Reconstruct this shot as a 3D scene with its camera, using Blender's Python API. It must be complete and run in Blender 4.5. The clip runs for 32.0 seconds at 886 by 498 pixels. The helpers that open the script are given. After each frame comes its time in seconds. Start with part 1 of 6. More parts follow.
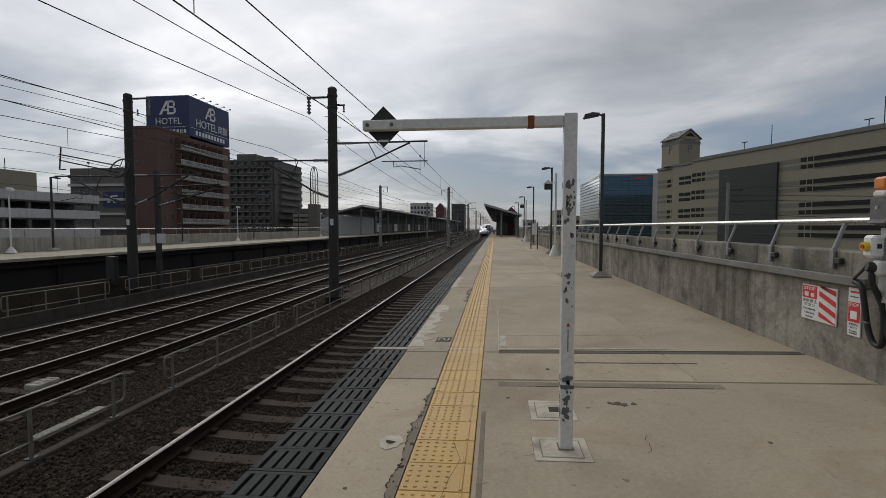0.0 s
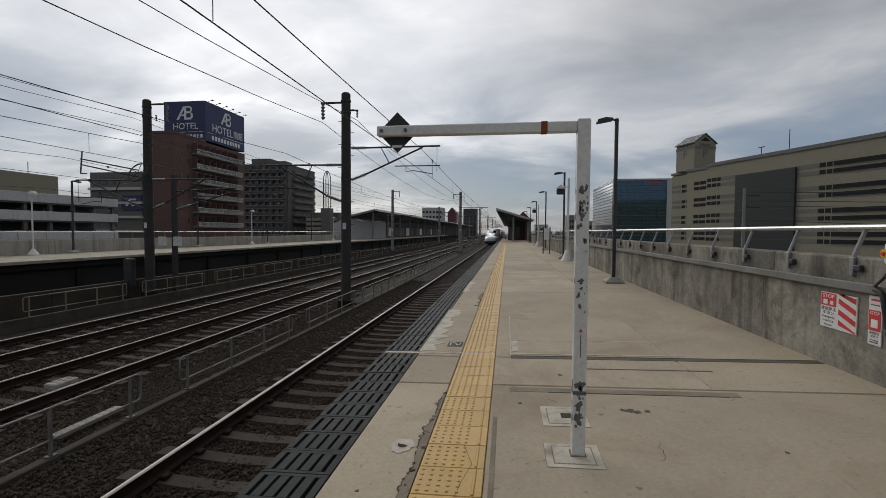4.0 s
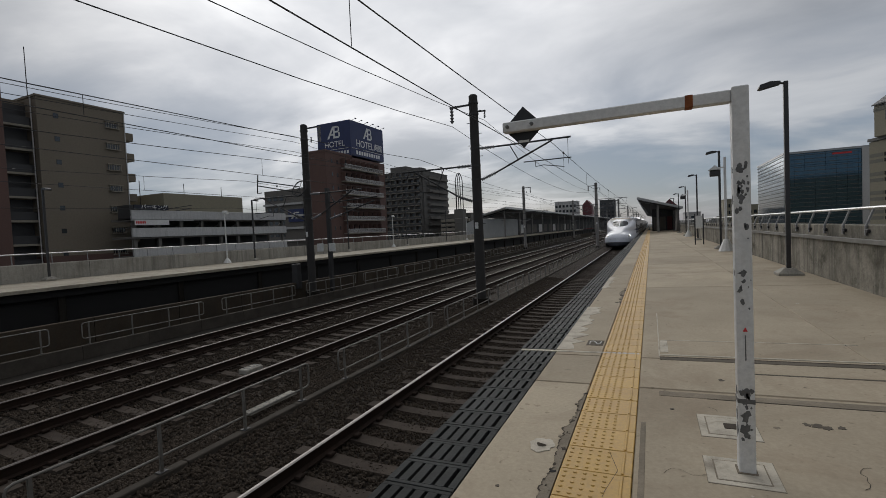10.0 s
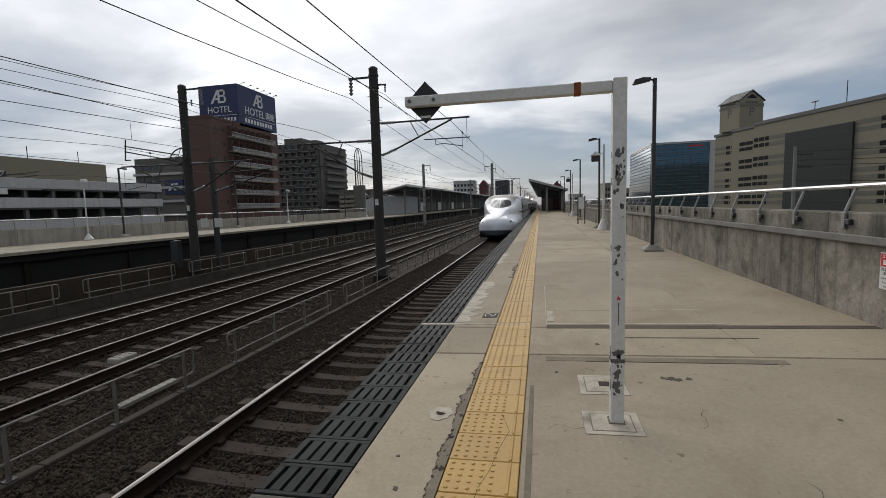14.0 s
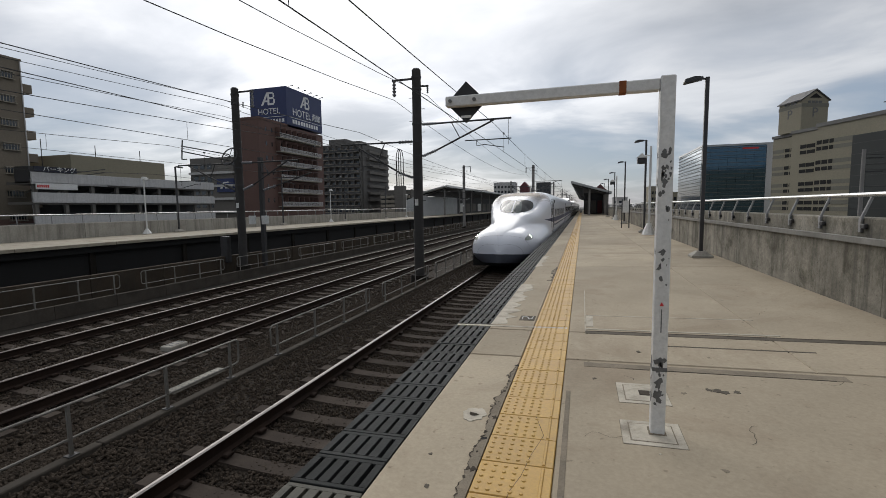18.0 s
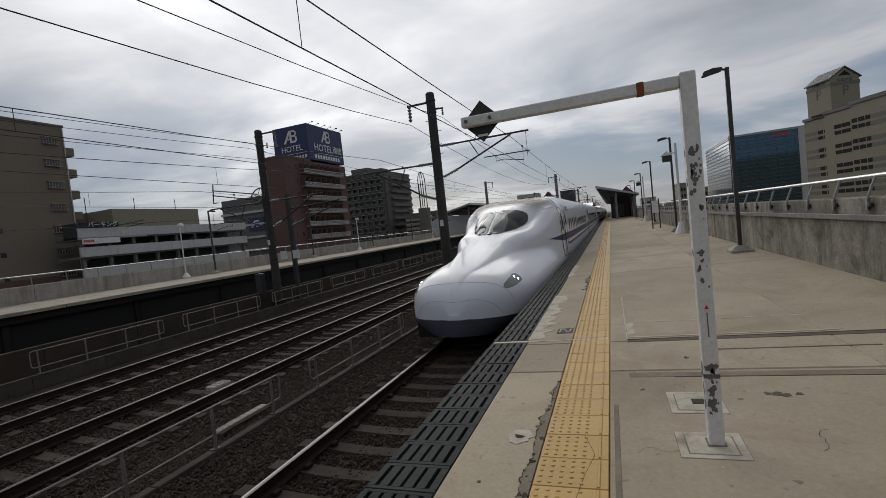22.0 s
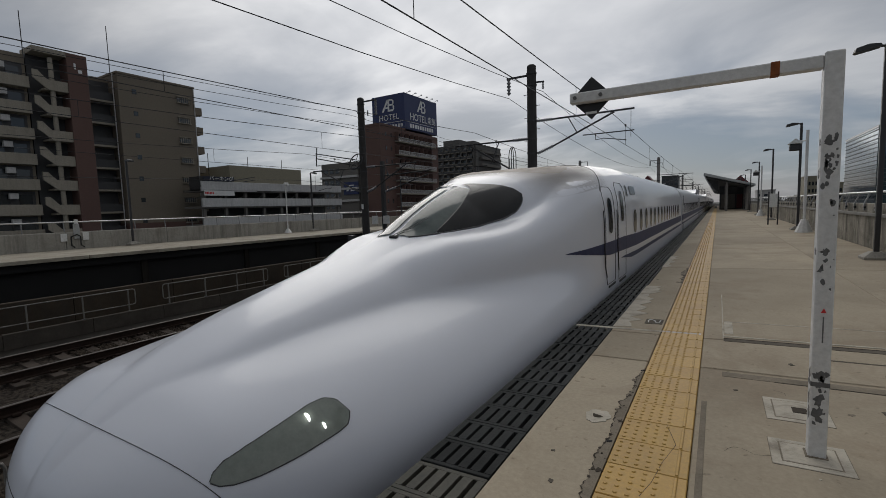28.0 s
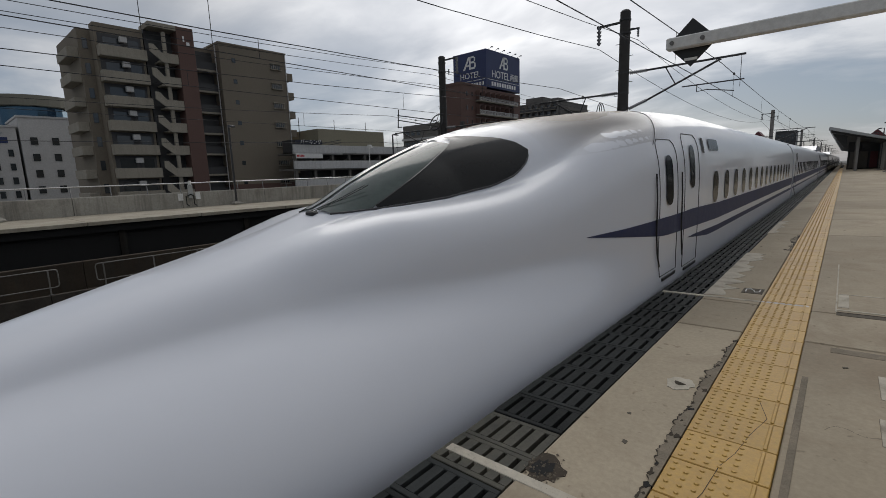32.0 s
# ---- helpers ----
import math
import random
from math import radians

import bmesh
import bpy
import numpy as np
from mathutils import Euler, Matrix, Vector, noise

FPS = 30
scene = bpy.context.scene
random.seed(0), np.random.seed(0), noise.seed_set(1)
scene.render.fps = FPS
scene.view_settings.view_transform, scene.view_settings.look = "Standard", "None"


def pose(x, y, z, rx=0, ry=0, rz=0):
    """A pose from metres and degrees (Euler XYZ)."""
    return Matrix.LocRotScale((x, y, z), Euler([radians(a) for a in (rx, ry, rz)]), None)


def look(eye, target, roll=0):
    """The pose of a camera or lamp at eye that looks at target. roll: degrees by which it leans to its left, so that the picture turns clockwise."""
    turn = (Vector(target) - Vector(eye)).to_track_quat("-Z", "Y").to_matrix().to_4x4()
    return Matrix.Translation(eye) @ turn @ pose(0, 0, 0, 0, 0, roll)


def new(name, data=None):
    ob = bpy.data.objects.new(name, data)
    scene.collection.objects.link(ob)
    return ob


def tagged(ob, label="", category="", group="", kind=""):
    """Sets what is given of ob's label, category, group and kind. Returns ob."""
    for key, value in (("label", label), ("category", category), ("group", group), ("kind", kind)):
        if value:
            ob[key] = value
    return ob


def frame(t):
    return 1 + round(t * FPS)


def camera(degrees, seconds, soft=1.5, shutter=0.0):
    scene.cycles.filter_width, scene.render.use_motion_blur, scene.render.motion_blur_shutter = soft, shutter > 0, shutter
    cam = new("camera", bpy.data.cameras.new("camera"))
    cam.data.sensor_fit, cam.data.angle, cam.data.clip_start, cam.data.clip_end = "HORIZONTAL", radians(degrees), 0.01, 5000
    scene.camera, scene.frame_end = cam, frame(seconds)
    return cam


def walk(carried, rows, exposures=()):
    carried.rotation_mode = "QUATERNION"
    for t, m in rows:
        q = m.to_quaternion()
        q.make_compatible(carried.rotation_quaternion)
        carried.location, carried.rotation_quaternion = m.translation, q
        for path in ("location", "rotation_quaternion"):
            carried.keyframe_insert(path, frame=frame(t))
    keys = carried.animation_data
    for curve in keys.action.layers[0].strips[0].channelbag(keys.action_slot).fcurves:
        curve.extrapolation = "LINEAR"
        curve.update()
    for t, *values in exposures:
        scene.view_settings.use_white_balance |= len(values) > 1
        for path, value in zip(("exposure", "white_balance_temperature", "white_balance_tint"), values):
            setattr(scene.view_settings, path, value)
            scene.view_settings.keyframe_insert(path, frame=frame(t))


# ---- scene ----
EXPOSURES = [(0, -0.40), (8, -0.38), (9.5, -0.52), (11.5, -0.55), (12.2, -0.3), (15, -0.15), (19, -0.05), (21, -0.28), (23, -0.55), (25, -0.50), (28, -0.70), (30, -0.47), (32, -0.38)]
cam = camera(88.60, 32.0, soft=0.6)
PATH = [
    (0, 0.125, 0.209, 1.441, 87.22, -0.10, 6.56),
    (0.5, 0.123, 0.207, 1.442, 87.22, -0.21, 6.76),
    (1, 0.122, 0.202, 1.444, 87.82, -0.14, 7.46),
    (1.5, 0.121, 0.196, 1.446, 87.80, 0.06, 7.70),
    (2, 0.121, 0.192, 1.446, 87.72, -0.55, 7.69),
    (2.5, 0.120, 0.191, 1.443, 87.96, -0.26, 7.56),
    (3, 0.118, 0.191, 1.442, 87.88, -0.01, 8.18),
    (3.5, 0.119, 0.193, 1.443, 87.80, -0.31, 7.91),
    (5.5, 0.122, 0.182, 1.442, 87.59, -0.66, 8.57),
    (6, 0.127, 0.182, 1.438, 87.24, -0.48, 8.12),
    (6.5, 0.126, 0.189, 1.439, 87.04, -0.53, 8.32),
    (7, 0.123, 0.194, 1.435, 86.57, -0.50, 8.78),
    (7.5, 0.122, 0.197, 1.434, 86.54, -0.55, 8.71),
    (8, 0.119, 0.197, 1.434, 86.58, -0.85, 8.94),
    (8.5, 0.122, 0.201, 1.435, 86.36, 0.05, 9.85),
    (9, 0.140, 0.203, 1.445, 87.56, 2.93, 16.99),
    (9.5, 0.138, 0.196, 1.440, 88.28, 3.97, 25.78),
    (10, 0.133, 0.199, 1.437, 87.82, 2.64, 24.60),
    (10.5, 0.136, 0.214, 1.439, 89.64, 2.72, 22.81),
    (11, 0.118, 0.211, 1.432, 87.61, 3.42, 24.70),
    (11.5, 0.132, 0.196, 1.429, 87.69, 2.92, 23.20),
    (12, 0.167, 0.178, 1.419, 83.86, 2.79, 15.03),
    (12.5, 0.152, 0.185, 1.425, 84.42, 2.89, 10.22),
    (13, 0.135, 0.208, 1.427, 84.54, 2.21, 9.79),
    (13.5, 0.121, 0.207, 1.428, 85.21, 1.81, 11.10),
    (14, 0.120, 0.203, 1.425, 84.50, 1.61, 12.05),
    (14.5, 0.126, 0.206, 1.423, 84.08, 1.89, 12.57),
    (15, 0.131, 0.211, 1.413, 83.20, 0.74, 14.24),
    (15.5, 0.131, 0.219, 1.408, 82.56, 1.13, 16.99),
    (17.5, 0.135, 0.212, 1.414, 84.37, 0.66, 16.14),
    (18, 0.129, 0.205, 1.415, 84.75, 0.72, 17.03),
    (18.5, 0.131, 0.199, 1.410, 84.97, 1.24, 16.75),
    (19, 0.126, 0.196, 1.401, 82.51, 0.58, 15.86),
    (19.5, 0.122, 0.185, 1.400, 83.25, 0.66, 19.62),
    (20, 0.125, 0.175, 1.403, 83.98, 0.66, 18.38),
    (20.5, 0.140, 0.189, 1.412, 84.82, 1.91, 19.72),
    (21, 0.138, 0.200, 1.426, 87.27, 4.20, 21.11),
    (21.5, 0.147, 0.214, 1.423, 86.89, 3.74, 21.80),
    (22, 0.124, 0.231, 1.432, 87.31, 6.16, 20.25),
    (22.5, 0.113, 0.214, 1.430, 87.62, 5.47, 21.13),
    (23, 0.117, 0.201, 1.423, 86.82, 5.78, 22.74),
    (23.5, 0.122, 0.189, 1.442, 86.80, 8.55, 26.35),
    (24, 0.141, 0.153, 1.424, 84.25, 6.34, 23.82),
    (24.5, 0.125, 0.162, 1.421, 83.76, 3.33, 19.81),
    (25, 0.117, 0.145, 1.417, 84.83, 3.26, 21.65),
    (25.5, 0.114, 0.143, 1.418, 84.92, 3.73, 22.68),
    (27.5, 0.103, 0.105, 1.430, 87.84, 2.22, 26.94),
    (28, 0.099, 0.095, 1.420, 84.86, 1.67, 31.06),
    (28.5, 0.101, 0.088, 1.413, 83.05, 1.14, 33.60),
    (29, 0.103, 0.089, 1.405, 81.17, 1.49, 35.97),
    (29.5, 0.107, 0.091, 1.405, 81.07, 1.89, 36.96),
    (30, 0.107, 0.094, 1.402, 80.46, 2.17, 37.14),
    (30.5, 0.108, 0.093, 1.401, 80.21, 2.66, 38.30),
    (31, 0.113, 0.082, 1.401, 80.48, 2.19, 39.93),
    (31.5, 0.122, 0.078, 1.402, 80.72, 2.11, 40.55),
    (32, 0.123, 0.075, 1.399, 80.39, 1.91, 41.03),
]
walk(cam, [(t, pose(x, y, z, a, b, c)) for t, x, y, z, a, b, c in PATH], exposures=EXPOSURES)

# ---- world and sun: a bright overcast sky, the sun behind cloud ahead to the left ----
world = bpy.data.worlds.new("overcast")
world.use_nodes = True
scene.world = world
SUN_AZ, SUN_EL = 29.0, 30.0


def build_world():
    nt = world.node_tree
    N, L = nt.nodes, nt.links
    bg = N["Background"]
    sky = N.new("ShaderNodeTexSky")
    sky.sky_type, sky.sun_disc = "NISHITA", False
    sky.sun_elevation, sky.sun_rotation = radians(SUN_EL), radians(-SUN_AZ)
    tc = N.new("ShaderNodeTexCoord")
    # cloud sheet: the direction is flattened so that clouds draw out towards the horizon
    sep = N.new("ShaderNodeSeparateXYZ")
    L.new(tc.outputs["Generated"], sep.inputs[0])
    zz = N.new("ShaderNodeMath"); zz.operation = "MAXIMUM"; zz.inputs[1].default_value = 0.0
    L.new(sep.outputs[2], zz.inputs[0])
    den = N.new("ShaderNodeMath"); den.operation = "ADD"; den.inputs[1].default_value = 0.22
    L.new(zz.outputs[0], den.inputs[0])
    dv = N.new("ShaderNodeVectorMath"); dv.operation = "SCALE"
    inv = N.new("ShaderNodeMath"); inv.operation = "DIVIDE"; inv.inputs[0].default_value = 1.0
    L.new(den.outputs[0], inv.inputs[1])
    L.new(tc.outputs["Generated"], dv.inputs[0]); L.new(inv.outputs[0], dv.inputs["Scale"])
    mp = N.new("ShaderNodeMapping"); mp.inputs["Scale"].default_value = (0.75, 1.0, 0.3)
    mp.inputs["Location"].default_value = (3.1, 1.4, 0.0)
    L.new(dv.outputs[0], mp.inputs[0])
    n1 = N.new("ShaderNodeTexNoise"); n1.inputs["Scale"].default_value = 1.5
    n1.inputs["Detail"].default_value = 9.0; n1.inputs["Roughness"].default_value = 0.52
    n1.inputs["Distortion"].default_value = 0.35
    L.new(mp.outputs[0], n1.inputs["Vector"])
    ramp = N.new("ShaderNodeValToRGB")
    e = ramp.color_ramp.elements
    e[0].position, e[0].color = 0.30, (0.41, 0.43, 0.465, 1)
    e[1].position, e[1].color = 0.72, (0.92, 0.92, 0.925, 1)
    mid = ramp.color_ramp.elements.new(0.5); mid.color = (0.62, 0.63, 0.655, 1)
    L.new(n1.outputs["Fac"], ramp.inputs[0])
    # the sun's glow through the cloud
    sun_dir = Vector((-math.sin(radians(SUN_AZ)) * math.cos(radians(SUN_EL)), math.cos(radians(SUN_AZ)) * math.cos(radians(SUN_EL)), math.sin(radians(SUN_EL))))
    dot = N.new("ShaderNodeVectorMath"); dot.operation = "DOT_PRODUCT"; dot.inputs[1].default_value = sun_dir
    nrm = N.new("ShaderNodeVectorMath"); nrm.operation = "NORMALIZE"
    L.new(tc.outputs["Generated"], nrm.inputs[0]); L.new(nrm.outputs[0], dot.inputs[0])
    glow = N.new("ShaderNodeMapRange"); glow.interpolation_type = "SMOOTHSTEP"
    glow.inputs["From Min"].default_value, glow.inputs["From Max"].default_value = 0.1, 1.02
    glow.inputs["To Min"].default_value, glow.inputs["To Max"].default_value = 0.82, 1.20
    L.new(dot.outputs["Value"], glow.inputs[0])
    core = N.new("ShaderNodeMapRange"); core.interpolation_type = "SMOOTHSTEP"
    core.inputs["From Min"].default_value, core.inputs["From Max"].default_value = 0.74, 1.0
    core.inputs["To Max"].default_value = 0.72
    L.new(dot.outputs["Value"], core.inputs[0])
    both = N.new("ShaderNodeMath"); both.operation = "ADD"
    L.new(glow.outputs[0], both.inputs[0]); L.new(core.outputs[0], both.inputs[1])
    lit = N.new("ShaderNodeVectorMath"); lit.operation = "SCALE"
    L.new(ramp.outputs[0], lit.inputs[0]); L.new(both.outputs[0], lit.inputs["Scale"])
    # low down the cloud thins and blue-grey air shows
    low = N.new("ShaderNodeMapRange"); low.interpolation_type = "SMOOTHSTEP"
    low.inputs["From Min"].default_value, low.inputs["From Max"].default_value = 0.03, 0.42
    low.inputs["To Min"].default_value, low.inputs["To Max"].default_value = 0.95, 0.0
    L.new(zz.outputs[0], low.inputs[0])
    gap = N.new("ShaderNodeMapRange")
    gap.inputs["From Min"].default_value, gap.inputs["From Max"].default_value = 0.42, 0.62
    gap.inputs["To Min"].default_value, gap.inputs["To Max"].default_value = 1.3, 0.55
    L.new(n1.outputs["Fac"], gap.inputs[0])
    lg = N.new("ShaderNodeMath"); lg.operation = "MULTIPLY"; lg.use_clamp = True
    L.new(low.outputs[0], lg.inputs[0]); L.new(gap.outputs[0], lg.inputs[1])
    skys = N.new("ShaderNodeVectorMath"); skys.operation = "SCALE"; skys.inputs["Scale"].default_value = 0.025
    L.new(sky.outputs[0], skys.inputs[0])
    air = N.new("ShaderNodeVectorMath"); air.operation = "ADD"; air.inputs[1].default_value = (0.205, 0.262, 0.350)
    L.new(skys.outputs[0], air.inputs[0])
    mix = N.new("ShaderNodeMix"); mix.data_type = "RGBA"
    L.new(lg.outputs[0], mix.inputs["Factor"]); L.new(lit.outputs[0], mix.inputs["A"]); L.new(air.outputs[0], mix.inputs["B"])
    L.new(mix.outputs["Result"], bg.inputs["Color"])
    bg.inputs["Strength"].default_value = 1.0
    sun = new("sun", bpy.data.lights.new("sun", "SUN"))
    sun.data.energy, sun.data.angle, sun.data.color = 1.6, radians(60), (1.0, 0.96, 0.9)
    sun.matrix_basis = look(sun_dir * 50, (0, 0, 0))


build_world()


# ---- materials ----
def surface(name, a, b=None, rough=0.7, metal=0.0, big=0.6, fine=14.0, bump=0.15, streak=0.0, streak_col=(0.05, 0.05, 0.045), spread=0.25, coat=0.0, vary=0.0, depth=0.01, grain=1.0, blotch=0.0, blotch_col=(0.12, 0.10, 0.08), blotch_scale=1.1):
    """A painted, stony or metal surface: two tones mixed in patches, fine grain, optional runs of dirt down the face."""
    m = bpy.data.materials.new(name)
    m.use_nodes = True
    N, L = m.node_tree.nodes, m.node_tree.links
    p = N["Principled BSDF"]
    b = b or tuple(c * 0.78 for c in a)
    tc, info = N.new("ShaderNodeTexCoord"), N.new("ShaderNodeObjectInfo")
    off = N.new("ShaderNodeVectorMath"); off.operation = "MULTIPLY_ADD"
    comb = N.new("ShaderNodeCombineXYZ")
    for k in range(3):
        L.new(info.outputs["Random"], comb.inputs[k])
    off.inputs[1].default_value = (37.0, 53.0, 71.0)
    L.new(comb.outputs[0], off.inputs[0]); L.new(tc.outputs["Object"], off.inputs[2])
    n1, n2 = N.new("ShaderNodeTexNoise"), N.new("ShaderNodeTexNoise")
    n1.inputs["Scale"].default_value, n1.inputs["Detail"].default_value, n1.inputs["Roughness"].default_value = big, 6, 0.62
    n2.inputs["Scale"].default_value, n2.inputs["Detail"].default_value, n2.inputs["Roughness"].default_value = fine, 5, 0.7
    L.new(off.outputs[0], n1.inputs["Vector"]); L.new(off.outputs[0], n2.inputs["Vector"])
    r1 = N.new("ShaderNodeMapRange")
    r1.inputs["From Min"].default_value, r1.inputs["From Max"].default_value = 0.5 - spread, 0.5 + spread
    L.new(n1.outputs["Fac"], r1.inputs[0])
    mix = N.new("ShaderNodeMix"); mix.data_type = "RGBA"
    mix.inputs["A"].default_value, mix.inputs["B"].default_value = (*a, 1), (*b, 1)
    L.new(r1.outputs[0], mix.inputs["Factor"])
    g = N.new("ShaderNodeMapRange")
    g.inputs["From Min"].default_value, g.inputs["From Max"].default_value = 0.25, 0.75
    g.inputs["To Min"].default_value, g.inputs["To Max"].default_value = 1 - 0.18 * grain, 1 + 0.14 * grain
    L.new(n2.outputs["Fac"], g.inputs[0])
    gs = N.new("ShaderNodeVectorMath"); gs.operation = "SCALE"
    L.new(mix.outputs["Result"], gs.inputs[0]); L.new(g.outputs[0], gs.inputs["Scale"])
    col = gs.outputs[0]
    if vary:
        v = N.new("ShaderNodeMapRange")
        v.inputs["To Min"].default_value, v.inputs["To Max"].default_value = 1 - vary, 1 + vary
        L.new(info.outputs["Random"], v.inputs[0])
        vs = N.new("ShaderNodeVectorMath"); vs.operation = "SCALE"
        L.new(col, vs.inputs[0]); L.new(v.outputs[0], vs.inputs["Scale"])
        col = vs.outputs[0]
    if streak:
        mp = N.new("ShaderNodeMapping"); mp.inputs["Scale"].default_value = (2.6, 2.6, 0.16)
        L.new(off.outputs[0], mp.inputs[0])
        n3 = N.new("ShaderNodeTexNoise"); n3.inputs["Scale"].default_value, n3.inputs["Detail"].default_value, n3.inputs["Roughness"].default_value = 1.6, 7, 0.68
        L.new(mp.outputs[0], n3.inputs["Vector"])
        r3 = N.new("ShaderNodeMapRange")
        r3.inputs["From Min"].default_value, r3.inputs["From Max"].default_value = 0.47, 0.72
        r3.inputs["To Max"].default_value = streak
        L.new(n3.outputs["Fac"], r3.inputs[0])
        m3 = N.new("ShaderNodeMix"); m3.data_type = "RGBA"; m3.inputs["B"].default_value = (*streak_col, 1)
        L.new(r3.outputs[0], m3.inputs["Factor"]); L.new(col, m3.inputs["A"])
        col = m3.outputs["Result"]
    if blotch:
        n4 = N.new("ShaderNodeTexNoise"); n4.inputs["Scale"].default_value, n4.inputs["Detail"].default_value, n4.inputs["Roughness"].default_value = blotch_scale, 10, 0.72
        n4.inputs["Distortion"].default_value = 0.6
        L.new(off.outputs[0], n4.inputs["Vector"])
        r4 = N.new("ShaderNodeMapRange")
        r4.inputs["From Min"].default_value, r4.inputs["From Max"].default_value, r4.inputs["To Max"].default_value = 0.50, 0.72, blotch
        L.new(n4.outputs["Fac"], r4.inputs[0])
        m4 = N.new("ShaderNodeMix"); m4.data_type = "RGBA"; m4.inputs["B"].default_value = (*blotch_col, 1)
        L.new(r4.outputs[0], m4.inputs["Factor"]); L.new(col, m4.inputs["A"])
        sp = N.new("ShaderNodeTexNoise"); sp.inputs["Scale"].default_value, sp.inputs["Detail"].default_value = blotch_scale * 22, 3
        L.new(off.outputs[0], sp.inputs["Vector"])
        r5 = N.new("ShaderNodeMapRange")
        r5.inputs["From Min"].default_value, r5.inputs["From Max"].default_value, r5.inputs["To Max"].default_value = 0.66, 0.74, blotch * 0.8
        L.new(sp.outputs["Fac"], r5.inputs[0])
        m5 = N.new("ShaderNodeMix"); m5.data_type = "RGBA"; m5.inputs["B"].default_value = (*[c * 0.5 for c in blotch_col], 1)
        L.new(r5.outputs[0], m5.inputs["Factor"]); L.new(m4.outputs["Result"], m5.inputs["A"])
        col = m5.outputs["Result"]
    L.new(col, p.inputs["Base Color"])
    p.inputs["Metallic"].default_value = metal
    rr = N.new("ShaderNodeMapRange")
    rr.inputs["To Min"].default_value, rr.inputs["To Max"].default_value = max(0.03, rough - 0.1), min(1, rough + 0.12)
    L.new(n2.outputs["Fac"], rr.inputs[0]); L.new(rr.outputs[0], p.inputs["Roughness"])
    if coat:
        p.inputs["Coat Weight"].default_value, p.inputs["Coat Roughness"].default_value = coat, 0.06
    if bump:
        bp = N.new("ShaderNodeBump"); bp.inputs["Strength"].default_value, bp.inputs["Distance"].default_value = bump, depth
        L.new(n2.outputs["Fac"], bp.inputs["Height"]); L.new(bp.outputs[0], p.inputs["Normal"])
    return m


def glass(name, tint, rough=0.04, metal=0.0, spec=0.8):
    m = surface(name, tint, rough=rough, bump=0.0, metal=metal)
    m.node_tree.nodes["Principled BSDF"].inputs["Specular IOR Level"].default_value = spec
    return m


def glowing(name, col, strength):
    m = bpy.data.materials.new(name)
    m.use_nodes = True
    p = m.node_tree.nodes["Principled BSDF"]
    p.inputs["Base Color"].default_value = p.inputs["Emission Color"].default_value = (*col, 1)
    p.inputs["Emission Strength"].default_value = strength
    return m


